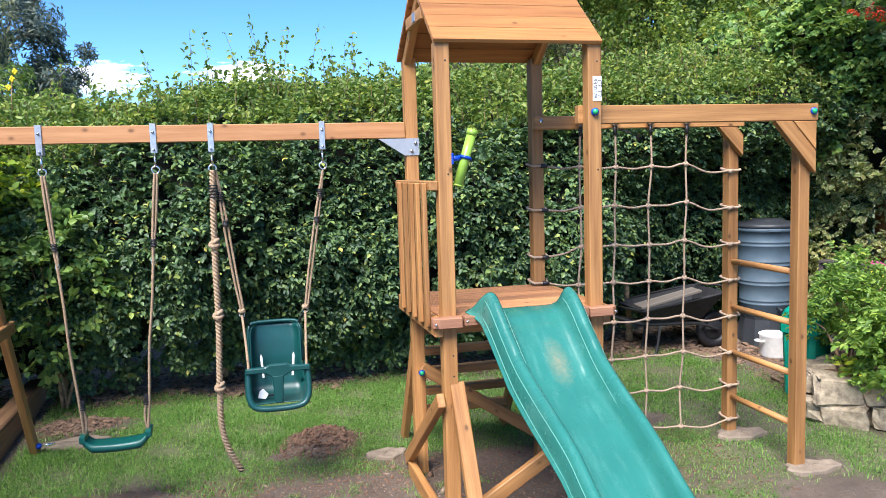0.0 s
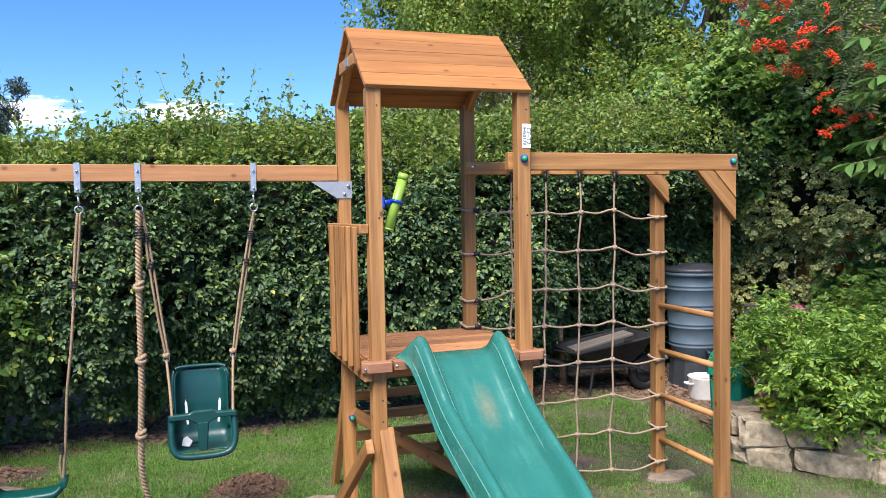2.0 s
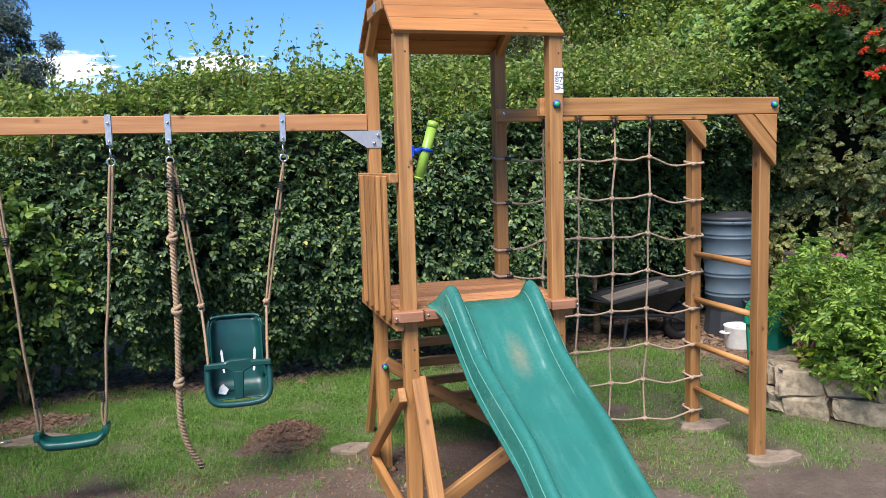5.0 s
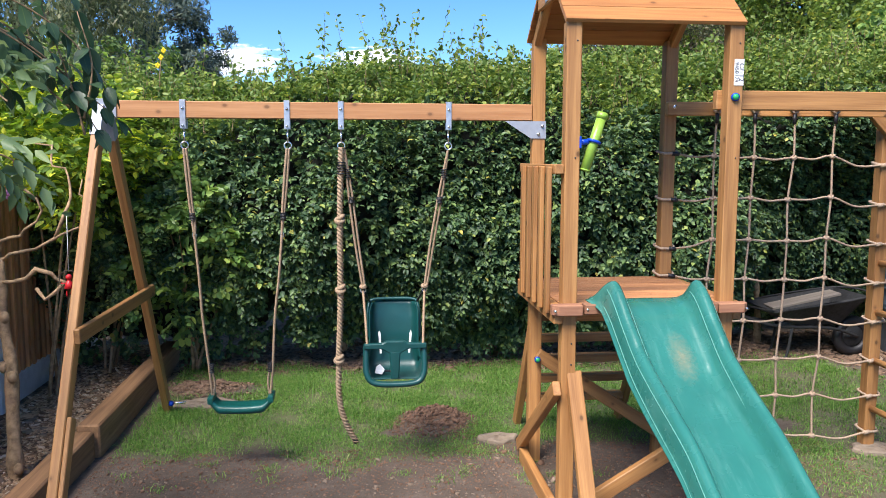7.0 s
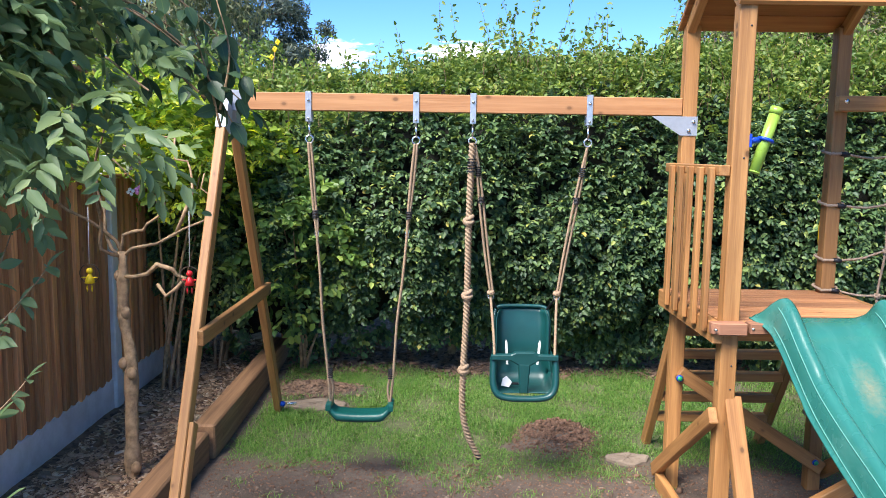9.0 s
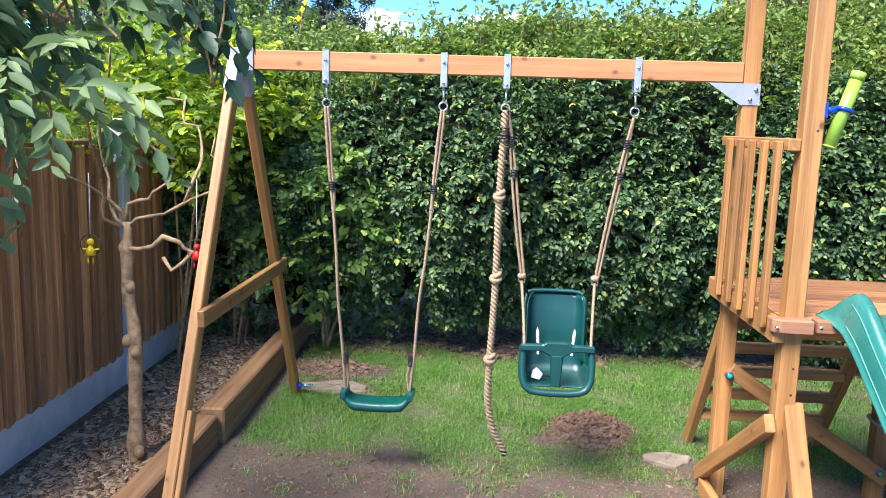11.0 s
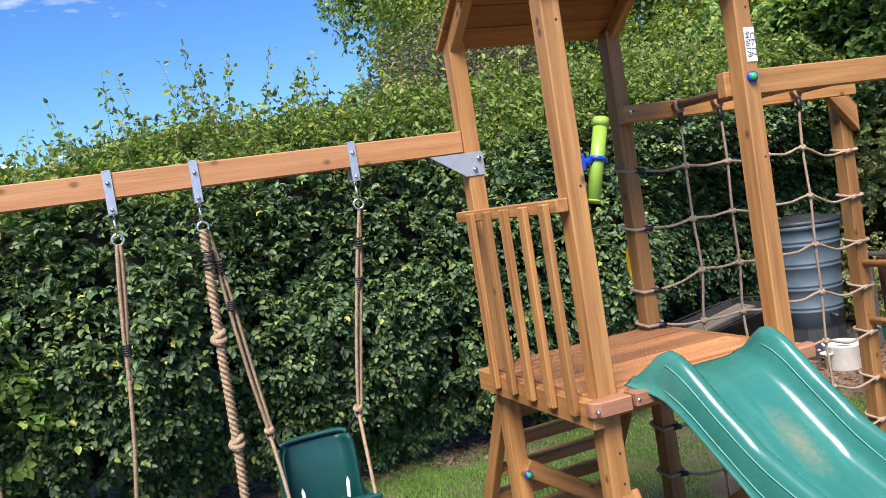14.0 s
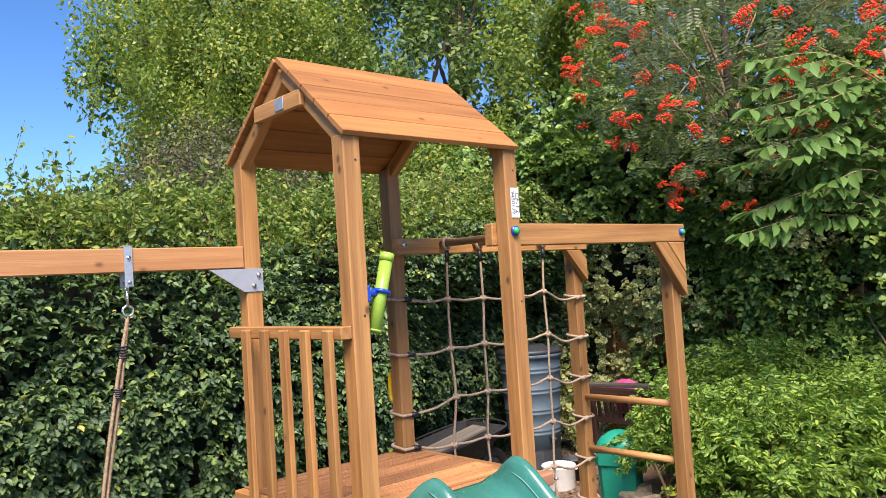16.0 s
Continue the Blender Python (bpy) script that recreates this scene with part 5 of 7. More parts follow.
def baby_seat():
    b = thing("baby_swing", (-0.74, 5.09, 0.47), "dark green moulded baby swing seat with a T-bar on tan ropes", "baby swing", "swings")
    cx, hw = -0.741, 0.168
    # moulded shell: back, sides and floor as one skin
    bm = bmesh.new()
    nu, nv = 20, 22
    prof = [(5.225, 0.935), (5.222, 0.90), (5.205, 0.82), (5.195, 0.72), (5.19, 0.62), (5.175, 0.54), (5.13, 0.500), (5.06, 0.492), (4.99, 0.497), (4.955, 0.505)]
    pd = np.concatenate([[0], np.cumsum([math.dist(a, c) for a, c in zip(prof, prof[1:])])])
    rows = []
    for j in range(nv + 1):
        d = pd[-1] * j / nv
        y, z = np.interp(d, pd, [q[0] for q in prof]), np.interp(d, pd, [q[1] for q in prof])
        top = max(0, 1 - j / 3.0)
        wd = hw * (1 - 0.10 * top ** 2) * (0.90 if j < 9 else 0.90 + 0.1 * min(1, (j - 9) / 4))
        back = 1 if j < nv * 0.6 else 0
        row = []
        for i in range(nu + 1):
            u = -1 + 2 * i / nu
            e = max(0.0, abs(u) - 0.72) / 0.28
            x = cx + wd * (u if abs(u) < 0.9 else math.copysign(0.9 + (abs(u) - 0.9) * 0.35, u))
            fwd = e * e * (0.075 if back else 0.0)
            rise = e * e * (0.085 if not back else 0.02)
            row.append(bm.verts.new((x, y - fwd - 0.01 * (1 - u * u) * -1, z + rise - 0.012 * top * u ** 4 * 2)))
        rows.append(row)
    for a, c in zip(rows, rows[1:]):
        for i in range(nu):
            bm.faces.new((a[i], a[i + 1], c[i + 1], c[i]))
    bmesh.ops.recalc_face_normals(bm, faces=bm.faces[:])
    ob = part("shell", bm, SEATGREEN, b, "", None, True)
    so = ob.modifiers.new("wall", "SOLIDIFY")
    so.thickness, so.offset = 0.007, 0
    rim = [(cx - 0.150, 5.17, 0.70), (cx - 0.151, 5.185, 0.85), (cx - 0.14, 5.21, 0.925), (cx - 0.11, 5.22, 0.942), (cx, 5.225, 0.945), (cx + 0.11, 5.22, 0.942), (cx + 0.14, 5.21, 0.925), (cx + 0.151, 5.185, 0.85), (cx + 0.150, 5.17, 0.70)]
    part("back_rim", strand(rim, 0.011, 0, 0.02, 2, 0.02, 10), SEATGREEN, b)
    low = [(cx - 0.163, 4.99, 0.70), (cx - 0.165, 4.965, 0.60), (cx - 0.160, 4.95, 0.54), (cx - 0.135, 4.94, 0.497), (cx - 0.08, 4.935, 0.482), (cx, 4.935, 0.479), (cx + 0.08, 4.935, 0.482), (cx + 0.135, 4.94, 0.497), (cx + 0.160, 4.95, 0.54), (cx + 0.165, 4.965, 0.60), (cx + 0.163, 4.99, 0.70)]
    part("front_rim", strand(low, 0.0185, 0, 0.02, 2, 0.02, 12), SEATGREEN, b)
    for sx in (-1, 1):
        side = prism([(0, 5.19, 0.70), (0, 5.00, 0.695), (0, 4.965, 0.60), (0, 4.955, 0.53), (0, 5.05, 0.50), (0, 5.17, 0.53)], (0.006, 0, 0), 0.001)
        part("side", side, SEATGREEN, b, "", pose(cx + sx * 0.158 - 0.003, 0, 0))
    bar = prism([(-0.178, 0, -0.016), (-0.178, 0, 0.016), (-0.07, 0, 0.018), (-0.05, 0, 0.032), (0.05, 0, 0.032), (0.07, 0, 0.018), (0.178, 0, 0.016), (0.178, 0, -0.016), (0.075, 0, -0.016), (0.03, 0, -0.044), (-0.03, 0, -0.044), (-0.075, 0, -0.016)], (0, 0.038, 0), 0.006)
    part("t_bar", bar, SEATGREEN, b, "", pose(cx, 4.955, 0.705))
    part("crotch_post", prism([(-0.032, 0, 0), (0.032, 0, 0), (0.022, 0, -0.17), (-0.022, 0, -0.17)], (0, 0.035, 0), 0.006), SEATGREEN, b, "", pose(cx - 0.002, 4.953, 0.672))
    for sx in (-1, 1):
        part("harness_strap", prism([(0, 0, 0), (0.012, 0, 0), (0.014, -0.004, 0.13), (0.007, -0.004, 0.15), (0.0, -0.003, 0.13)], (0, 0.003, 0)), PAPER, b, "white harness webbing", pose(cx + sx * 0.083, 5.15, 0.61, 0, sx * 4, 0))
    part("buckle", prism([(-0.03, 0, -0.02), (0.012, 0, -0.03), (0.03, 0, 0.0), (0.0, 0, 0.035), (-0.02, 0, 0.02)], (0, 0.01, 0), 0.002), PAPER, b, "white buckle", pose(cx - 0.085, 5.06, 0.535, -35, 0, 0))
    part("dark_strap", box(0.05, 0.012, 0.012, 0.002), BLACKTAPE, b, "black strap end", pose(cx - 0.035, 5.06, 0.525))
    # the moulded seat is squat: bring its parts to true size
    fix = Matrix.Translation((cx - 0.006, 0, 0.937)) @ Matrix.Diagonal((0.955, 1, 0.897, 1)) @ Matrix.Translation((-cx, 0, -0.956))
    for c in b.children:
        c.matrix_basis = b.matrix_basis.inverted() @ fix @ b.matrix_basis @ c.matrix_basis
    cx -= 0.006
    for sx, top in ((-1, C3 + 0.016), (1, C4)):
        k = Vector((cx + sx * (0.170 if sx < 0 else 0.168), 5.10, 1.005))
        t = Vector((top, 5.095, 1.765))
        s = Vector((0.009, 0.004, 0))
        part("upper_rope", strand([t, t.lerp(k, 0.3) - s, t.lerp(k, 0.7) - s, k], 0.0064, 0.032, 0.004, 3, 0.32, 12), ROPE, b)
        part("upper_rope", strand([t, t.lerp(k, 0.3) + s, t.lerp(k, 0.7) + s, k + Vector((0.012, 0, 0))], 0.0064, 0.032, 0.004, 3, 0.32, 12), ROPE, b)
        rope_tape(b, t.lerp(k, 0.17), 0.0145, 0.05)
        rope_tape(b, t.lerp(k, 0.36), 0.0145, 0.035)
        part("knot", joined(ring(0.012, 0.009, Matrix.Rotation(0.4, 4, "X"), 12, 7), ring(0.012, 0.009, Matrix.Rotation(-0.5, 4, "Y"), 12, 7)), ROPE, b, "", Matrix.Translation(k + Vector((0, 0, 0.012))), True)
        part("thimble", ring(0.014, 0.004, Matrix.Rotation(math.pi / 2, 4, "X"), 14, 6), STEEL, b, "steel ring", Matrix.Translation(k - Vector((0, 0, 0.008))), True)
        part("front_rope", strand([k - Vector((0, 0, 0.01)), (cx + sx * 0.158, 5.03, 0.85), (cx + sx * 0.151, 4.975, 0.722)], 0.0068, 0.034, 0.004, 3, 0.32, 12), ROPE, b)
        part("rear_rope", strand([k - Vector((0, 0, 0.01)), (cx + sx * 0.151, 5.16, 0.955), (cx + sx * 0.129, 5.212, 0.905)], 0.0055, 0.03, 0.012, 3, 0.15, 8), BLACKTAPE, b, "dark rear cord")


baby_seat()


# ---- footings and stones ----
for x, y, sx, sy in ((-0.10, 5.42, 0.12, 0.08), (-2.02, 6.29, 0.22, 0.11), (2.12, 5.03, 0.17, 0.10), (2.15, 4.42, 0.17, 0.09)):
    bm = lathe([(0.01, -0.02), (1.0, -0.02), (0.98, 0.012), (0.90, 0.02), (0.01, 0.022)], 22)
    for v in bm.verts:
        a = math.atan2(v.co.y, v.co.x)
        k = 1 + 0.10 * math.sin(3 * a + x) + 0.07 * math.sin(7 * a + y)
        v.co = Vector((v.co.x * sx * k, v.co.y * sy * k, v.co.z + 0.004 * math.sin(5 * a)))
    tagged(part("concrete_footing", bm, PADCONCRETE, None, "", pose(x, y, 0.004)), "dusty sand-coloured concrete footing set in the turf", "footing", "concrete footings")


def rock(rng, sx, sy, sz, material, parent, m):
    bm = box(1, 1, 1, 0.09, 1)
    bmesh.ops.subdivide_edges(bm, edges=bm.edges[:], cuts=1, use_grid_fill=True)
    ph = rng.uniform(0, 6, 3)
    for v in bm.verts:
        c = v.co
        k = 1 + 0.10 * math.sin(5 * c.x + ph[0]) + 0.10 * math.sin(6 * c.y + ph[1] + 3 * c.z) + 0.035 * rng.normal()
        v.co = Vector((c.x * sx * k, c.y * sy * k, c.z * sz * k))
    return part("stone", bm, material, parent, "", m)


def stone_wall():
    w = thing("dry_stone_wall", (2.9, 5.0, 0), "low retaining wall of rough pale sandstone round a raised bed", "stone wall")
    rng = np.random.default_rng(51)
    runs = [((2.78, 5.12), (3.52, 4.30)), ((3.52, 4.30), (4.5, 3.2)), ((2.78, 5.12), (3.3, 5.85))]
    for (x0, y0), (x1, y1) in runs:
        L = math.hypot(x1 - x0, y1 - y0)
        ang = math.degrees(math.atan2(y1 - y0, x1 - x0))
        for row, (z, h) in enumerate(((0.065, 0.18), (0.225, 0.16))):
            s = rng.uniform(-0.1, 0.05)
            while s < L:
                k = rng.uniform(0.17, 0.48)
                c = s + k / 2
                x, y = x0 + (x1 - x0) * c / L, y0 + (y1 - y0) * c / L
                rock(rng, k * 0.97, 0.20, h * rng.uniform(0.75, 1.12), STONE, w, pose(x + 0.04 * row * 0.6, y + 0.03 * row * 0.4, z, rng.normal(0, 6), rng.normal(0, 5), ang + rng.normal(0, 7)))
                s += k
    bed = bmesh.new()
    vs = [bed.verts.new(p) for p in ((2.84, 5.12, 0.28), (3.58, 4.30, 0.28), (4.56, 3.2, 0.28), (5.6, 2.8, 0.30), (5.6, 5.9, 0.30), (3.36, 5.82, 0.28))]
    bed.faces.new(vs)
    tagged(part("raised_bed_soil", bed, CLOD, None), "dark soil of the raised bed behind the stone wall", "soil", kind="structure")


stone_wall()


def trunk_of(parent, pts, r0, r1, material, name="trunk"):
    return branch(name, pts, r0, r1, parent, material, "", 10, 0.1)


def shrub(name, label, category, base, centre, radii, n, leaf, size, seed, stems=6, clumps=40, width=0.42, droop=0.2, tight=0.3, shell=0.7, wood=None, up=0.5):
    rng = np.random.default_rng(seed)
    s = thing(name, base, label, category)
    at, face, cs = clump_points(centre, radii, n, rng, clumps, tight, shell)
    ok = at[:, 2] > base[2] + 0.02
    at, face = at[ok], unit(face[ok] + np.array([0, -0.15, up * 0.4]))
    few = rng.permutation(len(at))[:len(at) // 6]
    tone = rng.permutation(len(few))
    part("foliage", blades("foliage", *sprays(at[few][tone], face[few][tone], 7, size * 1.12, rng, 0.15, size * 2.2), width * 1.15), leaf, s)["kind"] = "stuff"
    for k in range(stems):
        t = cs[rng.integers(0, len(cs))]
        b = np.array(base) + np.array([rng.normal(0, 0.05), rng.normal(0, 0.05), -0.03])
        mid = b * 0.45 + t * 0.55 + np.array([0, 0, 0.12])
        branch("stem", [tuple(b), tuple(b * 0.75 + mid * 0.25 + np.array([0, 0, 0.05])), tuple(mid), tuple(t)], 0.014, 0.004, s, wood or BARK, "", 6)
    return s


shrub("flowering_shrub", "bright green bushy shrub with pointed leaves spilling over the stone wall", "shrub", (3.75, 4.85, 0.28), (3.62, 4.80, 0.58), (0.80, 0.66, 0.42), 19000, BUSHLEAF, 0.043, 61, 9, 130, 0.38, 0.5, 0.26, 0.75)
shrub("flowering_shrub", "dense green shrub with pointed leaves on the raised bed", "shrub", (4.4, 4.0, 0.28), (4.35, 4.05, 0.64), (0.80, 0.75, 0.46), 14000, BUSHLEAF, 0.044, 62, 7, 110, 0.38, 0.5, 0.28, 0.75)
shrub("flowering_shrub", "leafy shrub with narrow green leaves filling the back of the bed", "shrub", (4.5, 5.2, 0.28), (4.5, 5.2, 0.75), (0.7, 0.7, 0.45), 11000, BUSHLEAF, 0.044, 65, 7, 100, 0.38, 0.5, 0.28, 0.75)
shrub("flowering_shrub", "small leafy shrub with narrow dark leaves beside the bin", "shrub", (3.15, 5.25, 0.28), (3.08, 5.2, 0.66), (0.36, 0.36, 0.42), 4600, BUSHLEAF, 0.038, 63, 6, 30, 0.35, 0.2, 0.3, 0.7)
shrub("trailing_plant", "yellow-green plant trailing down the stone wall", "plant", (3.05, 4.93, 0.28), (2.98, 4.88, 0.24), (0.17, 0.19, 0.22), 620, GOLDLEAF, 0.05, 64, 4, 14, 0.4, 0.6, 0.35, 0.7)
shrub("trailing_plant", "yellow-green plant hanging over the wall stones", "plant", (3.5, 4.42, 0.28), (3.42, 4.36, 0.27), (0.22, 0.2, 0.16), 380, GOLDLEAF, 0.05, 66, 4, 14, 0.4, 0.6, 0.35, 0.7)


# ---- corner by the bench ----
def water_butt():
    b = thing("water_butt", (3.95, 7.22, 0), "blue-grey ribbed plastic water butt on a dark stand", "water butt")
    prof = [(0.225, 0.27), (0.235, 0.275)]
    for k in range(4):
        z = 0.40 + 0.185 * k
        r = 0.242 + 0.0125 * k
        for dz in (0.0, 0.035):
            prof += [(r, z + dz - 0.012), (r + 0.005, z + dz - 0.007), (r + 0.005, z + dz + 0.001), (r + 0.0005, z + dz + 0.006)]
    prof += [(0.292, 1.08), (0.305, 1.085), (0.305, 1.115), (0.29, 1.12)]
    part("barrel", lathe(prof, 40), BUTTBLUE, b, "", pose(3.95, 7.22, 0), True)
    part("lid", lathe([(0.30, 1.115), (0.31, 1.122), (0.31, 1.145), (0.285, 1.16), (0.16, 1.17), (0.14, 1.19), (0.02, 1.195)], 40), DARKPLASTIC, b, "dark grey lid", pose(3.95, 7.22, 0), True)
    part("stand", lathe([(0.26, 0.0), (0.25, 0.12), (0.235, 0.25), (0.24, 0.275)], 12), DARKPLASTIC, b, "black plastic stand", pose(3.95, 7.22, 0))
    rod("tap", (3.90, 6.985, 0.37), (3.88, 6.90, 0.36), 0.014, b, DARKPLASTIC, "", 10)
    part("rim_handle", box(0.12, 0.03, 0.03, 0.008), BUTTBLUE, b, "", pose(3.82, 6.945, 1.10, 0, 0, -25))


water_butt()
pan = thing("enamel_pan", (3.66, 6.70, 0), "old white enamel cooking pan holding soil", "pan")
part("body", lathe([(0.125, 0.0), (0.135, 0.02), (0.138, 0.19), (0.148, 0.205), (0.142, 0.21), (0.130, 0.195), (0.128, 0.15), (0.01, 0.15)], 32), ENAMEL, pan, "", pose(3.66, 6.70, 0.0), True)
for s in (-1, 1):
    part("handle", ring(0.032, 0.009, Matrix.Diagonal((1, 1.4, 1, 1)), 16, 7), ENAMEL, pan, "", pose(3.66 + s * 0.15, 6.70 - 0.02 * s, 0.15), True)
part("soil_fill", lathe([(0.01, 0.165), (0.127, 0.16), (0.127, 0.15)], 20, False), CLOD, pan, "dark soil", pose(3.66, 6.70, 0))
for x, y, s in ((3.98, 6.80, 1.0), (4.1, 6.5, 0.9)):
    p = thing("plant_pot", (x, y, 0), "empty black plastic plant pot", "plant pot", "plant pots")
    part("pot", lathe([(0.07 * s, 0), (0.095 * s, 0.17 * s), (0.10 * s, 0.17 * s), (0.10 * s, 0.19 * s), (0.088 * s, 0.19 * s), (0.065 * s, 0.01)], 24), DARKPLASTIC, p, "", pose(x, y, 0.003), True)


def compost_bin():
    x, y = 3.10, 5.63
    b = thing("garden_bin", (x, y, 0), "green plastic bin with a domed lid beside the stone wall", "bin")
    body = bmesh.new()
    rows = []
    for z, h in ((0.0, 0.108), (0.02, 0.114), (0.47, 0.132), (0.475, 0.146), (0.56, 0.148)):
        row = []
        for i in range(24):
            a = 2 * math.pi * (i + 0.5) / 24
            c, s = math.cos(a), math.sin(a)
            k = min(h / max(abs(c), abs(s)), h * 1.26)
            if z < 0.46 and i % 3 == 0:
                k *= 0.975
            row.append(body.verts.new((c * k, s * k, z)))
        rows.append(row)
    for r0, r1 in zip(rows, rows[1:]):
        for i in range(24):
            body.faces.new((r0[i], r0[(i + 1) % 24], r1[(i + 1) % 24], r1[i]))
    body.faces.new(rows[0][::-1])
    part("body", body, BINGREEN, b, "", pose(x, y, 0.003, 0, 0, 20))
    lid = ball(1.0, (0, 0, 0), 1, 1, 1, 3)
    bmesh.ops.delete(lid, geom=[v for v in lid.verts if v.co.z < -0.05], context="VERTS")
    for v in lid.verts:
        c = v.co
        r = max(abs(c.x), abs(c.y), 1e-6) / max(math.hypot(c.x, c.y), 1e-6)
        q = min(1.2, 1 / max(r, 0.72))
        v.co = Vector((c.x * 0.15 * q, c.y * 0.15 * q, 0.568 + 0.135 * max(c.z, -0.1) ** 1.0))
    part("lid", lid, BINGREEN, b, "domed green lid", pose(x, y, 0.0, 0, 0, 20), True)
    rod("hinge", (x + 0.08, y + 0.145, 0.58), (x + 0.145, y + 0.08, 0.58), 0.014, b, BINGREEN, "", 10)


compost_bin()


def bench():
    b = thing("garden_bench", (4.75, 6.55, 0), "dark brown slatted wooden garden bench", "bench")
    for y in (6.10, 7.02):
        beam("back_leg", (4.62, y, 0), (4.57, y, 0.73), 0.05, 0.05, b, BENCHWOOD)
        beam("front_leg", (5.05, y, 0), (5.05, y, 0.60), 0.05, 0.05, b, BENCHWOOD)
        beam("armrest", (4.58, y, 0.61), (5.10, y, 0.61), 0.06, 0.03, b, BENCHWOOD)
    beam("back_rail", (4.57, 6.08, 0.70), (4.57, 7.04, 0.70), 0.03, 0.07, b, BENCHWOOD)
    beam("back_rail", (4.60, 6.12, 0.42), (4.60, 7.00, 0.42), 0.03, 0.05, b, BENCHWOOD)
    for k in range(11):
        y = 6.17 + 0.078 * k
        beam("back_slat", (4.60, y, 0.43), (4.573, y, 0.675), 0.04, 0.018, b, BENCHWOOD, "", 0.003, (1, 0, 0))
    for k in range(6):
        beam("seat_slat", (4.66 + 0.075 * k, 6.08, 0.43), (4.66 + 0.075 * k, 7.04, 0.43), 0.06, 0.022, b, BENCHWOOD, "", 0.003)
    c = thing("cushion", (4.8, 6.72, 0.45), "bright pink cushion lying on the bench", "cushion")
    part("cover", ball(0.2, (0, 0, 0), 0.42, 1, 0.95, 3), PINK, c, "", pose(4.76, 6.72, 0.62, 0, -18, 0), True)
    p = thing("timber_offcut", (4.4, 7.12, 0.0), "pale grey weathered board leaning by the bench", "board")
    beam("board", (4.35, 6.95, 0.79), (4.5, 6.05, 0.79), 0.10, 0.03, p, GREYWOOD)
    beam("board_foot", (4.35, 6.95, 0.0), (4.35, 6.95, 0.775), 0.05, 0.05, p, GREYWOOD)
    beam("board_foot", (4.5, 6.05, 0.0), (4.5, 6.05, 0.775), 0.05, 0.05, p, GREYWOOD)


bench()


def wheelbarrow():
    b = thing("wheelbarrow", (2.95, 7.25, 0), "dark metal wheelbarrow parked in the shade of the hedge", "wheelbarrow")
    tray = bmesh.new()
    lo = [tray.verts.new(p) for p in ((2.78, 7.10, 0.30), (3.20, 7.14, 0.30), (3.20, 7.36, 0.30), (2.78, 7.38, 0.30))]
    hi = [tray.verts.new(p) for p in ((2.52, 6.98, 0.44), (3.36, 7.00, 0.56), (3.36, 7.50, 0.56), (2.52, 7.50, 0.44))]
    tray.faces.new(lo)
    for i in range(4):
        tray.faces.new((lo[i], lo[(i + 1) % 4], hi[(i + 1) % 4], hi[i]))
    bmesh.ops.recalc_face_normals(tray, faces=tray.faces[:])
    ob = part("tray", tray, BARROWGREY, b)
    so = ob.modifiers.new("wall", "SOLIDIFY")
    so.thickness = 0.006
    part("tray_rim", strand([(2.52, 6.98, 0.44), (3.36, 7.00, 0.56), (3.36, 7.50, 0.56), (2.52, 7.50, 0.44), (2.52, 6.98, 0.44)], 0.01, 0, 0.05, 2, 0.02, 8), BARROWGREY, b)
    w = part("wheel", ring(0.135, 0.042, Matrix.Rotation(math.pi / 2, 4, "X"), 28, 10), BLACKTAPE, b, "black rubber tyre", pose(3.36, 7.20, 0.177), True)
    part("rim", lathe([(0.02, -0.03), (0.09, -0.02), (0.105, 0.0), (0.09, 0.02), (0.02, 0.03)], 20), BARROWGREY, w, "dull grey wheel rim", pose(3.36, 7.20, 0.177, 90, 0, 0), True)
    for y in (7.10, 7.36):
        part("shaft", strand([(3.38, 7.20 + (y - 7.23) * 0.4, 0.18), (3.1, y, 0.27), (2.6, y, 0.30), (2.2, y, 0.42)], 0.014, 0, 0.06, 2, 0.02, 8), BARROWGREY, b)
        part("leg", strand([(2.75, y, 0.29), (2.70, y, 0.02), (2.60, y, 0.012)], 0.013, 0, 0.05, 2, 0.02, 8), BARROWGREY, b)


pk = thing("timber_plank", (2.85, 7.0, 0.5), "grey weathered plank laid across the wheelbarrow", "plank")
beam("plank", (2.50, 7.06, 0.475), (3.06, 7.00, 0.60), 0.20, 0.022, pk, GREYWOOD)


wheelbarrow()


# ---- boundary on the bench side: boarded wall under ivy ----
WX = lambda y: 5.35 + 0.05 * (7.5 - y)
wl = thing("garden_wall", (5.6, 5.0, 0), "brown timber boundary fence almost hidden by ivy", "fence")
for k in range(44):
    y = 0.6 + 0.16 * k
    beam("board", (WX(y) + 0.16, y, -0.02), (WX(y) + 0.16, y, 2.15), 0.022, 0.152, wl, FENCEWOOD, "", 0.003)
for y in (3.0, 4.5, 6.0):
    beam("fence_post", (WX(y) + 0.08, y, -0.02), (WX(y) + 0.08, y, 2.2), 0.08, 0.08, wl, FENCEWOOD)


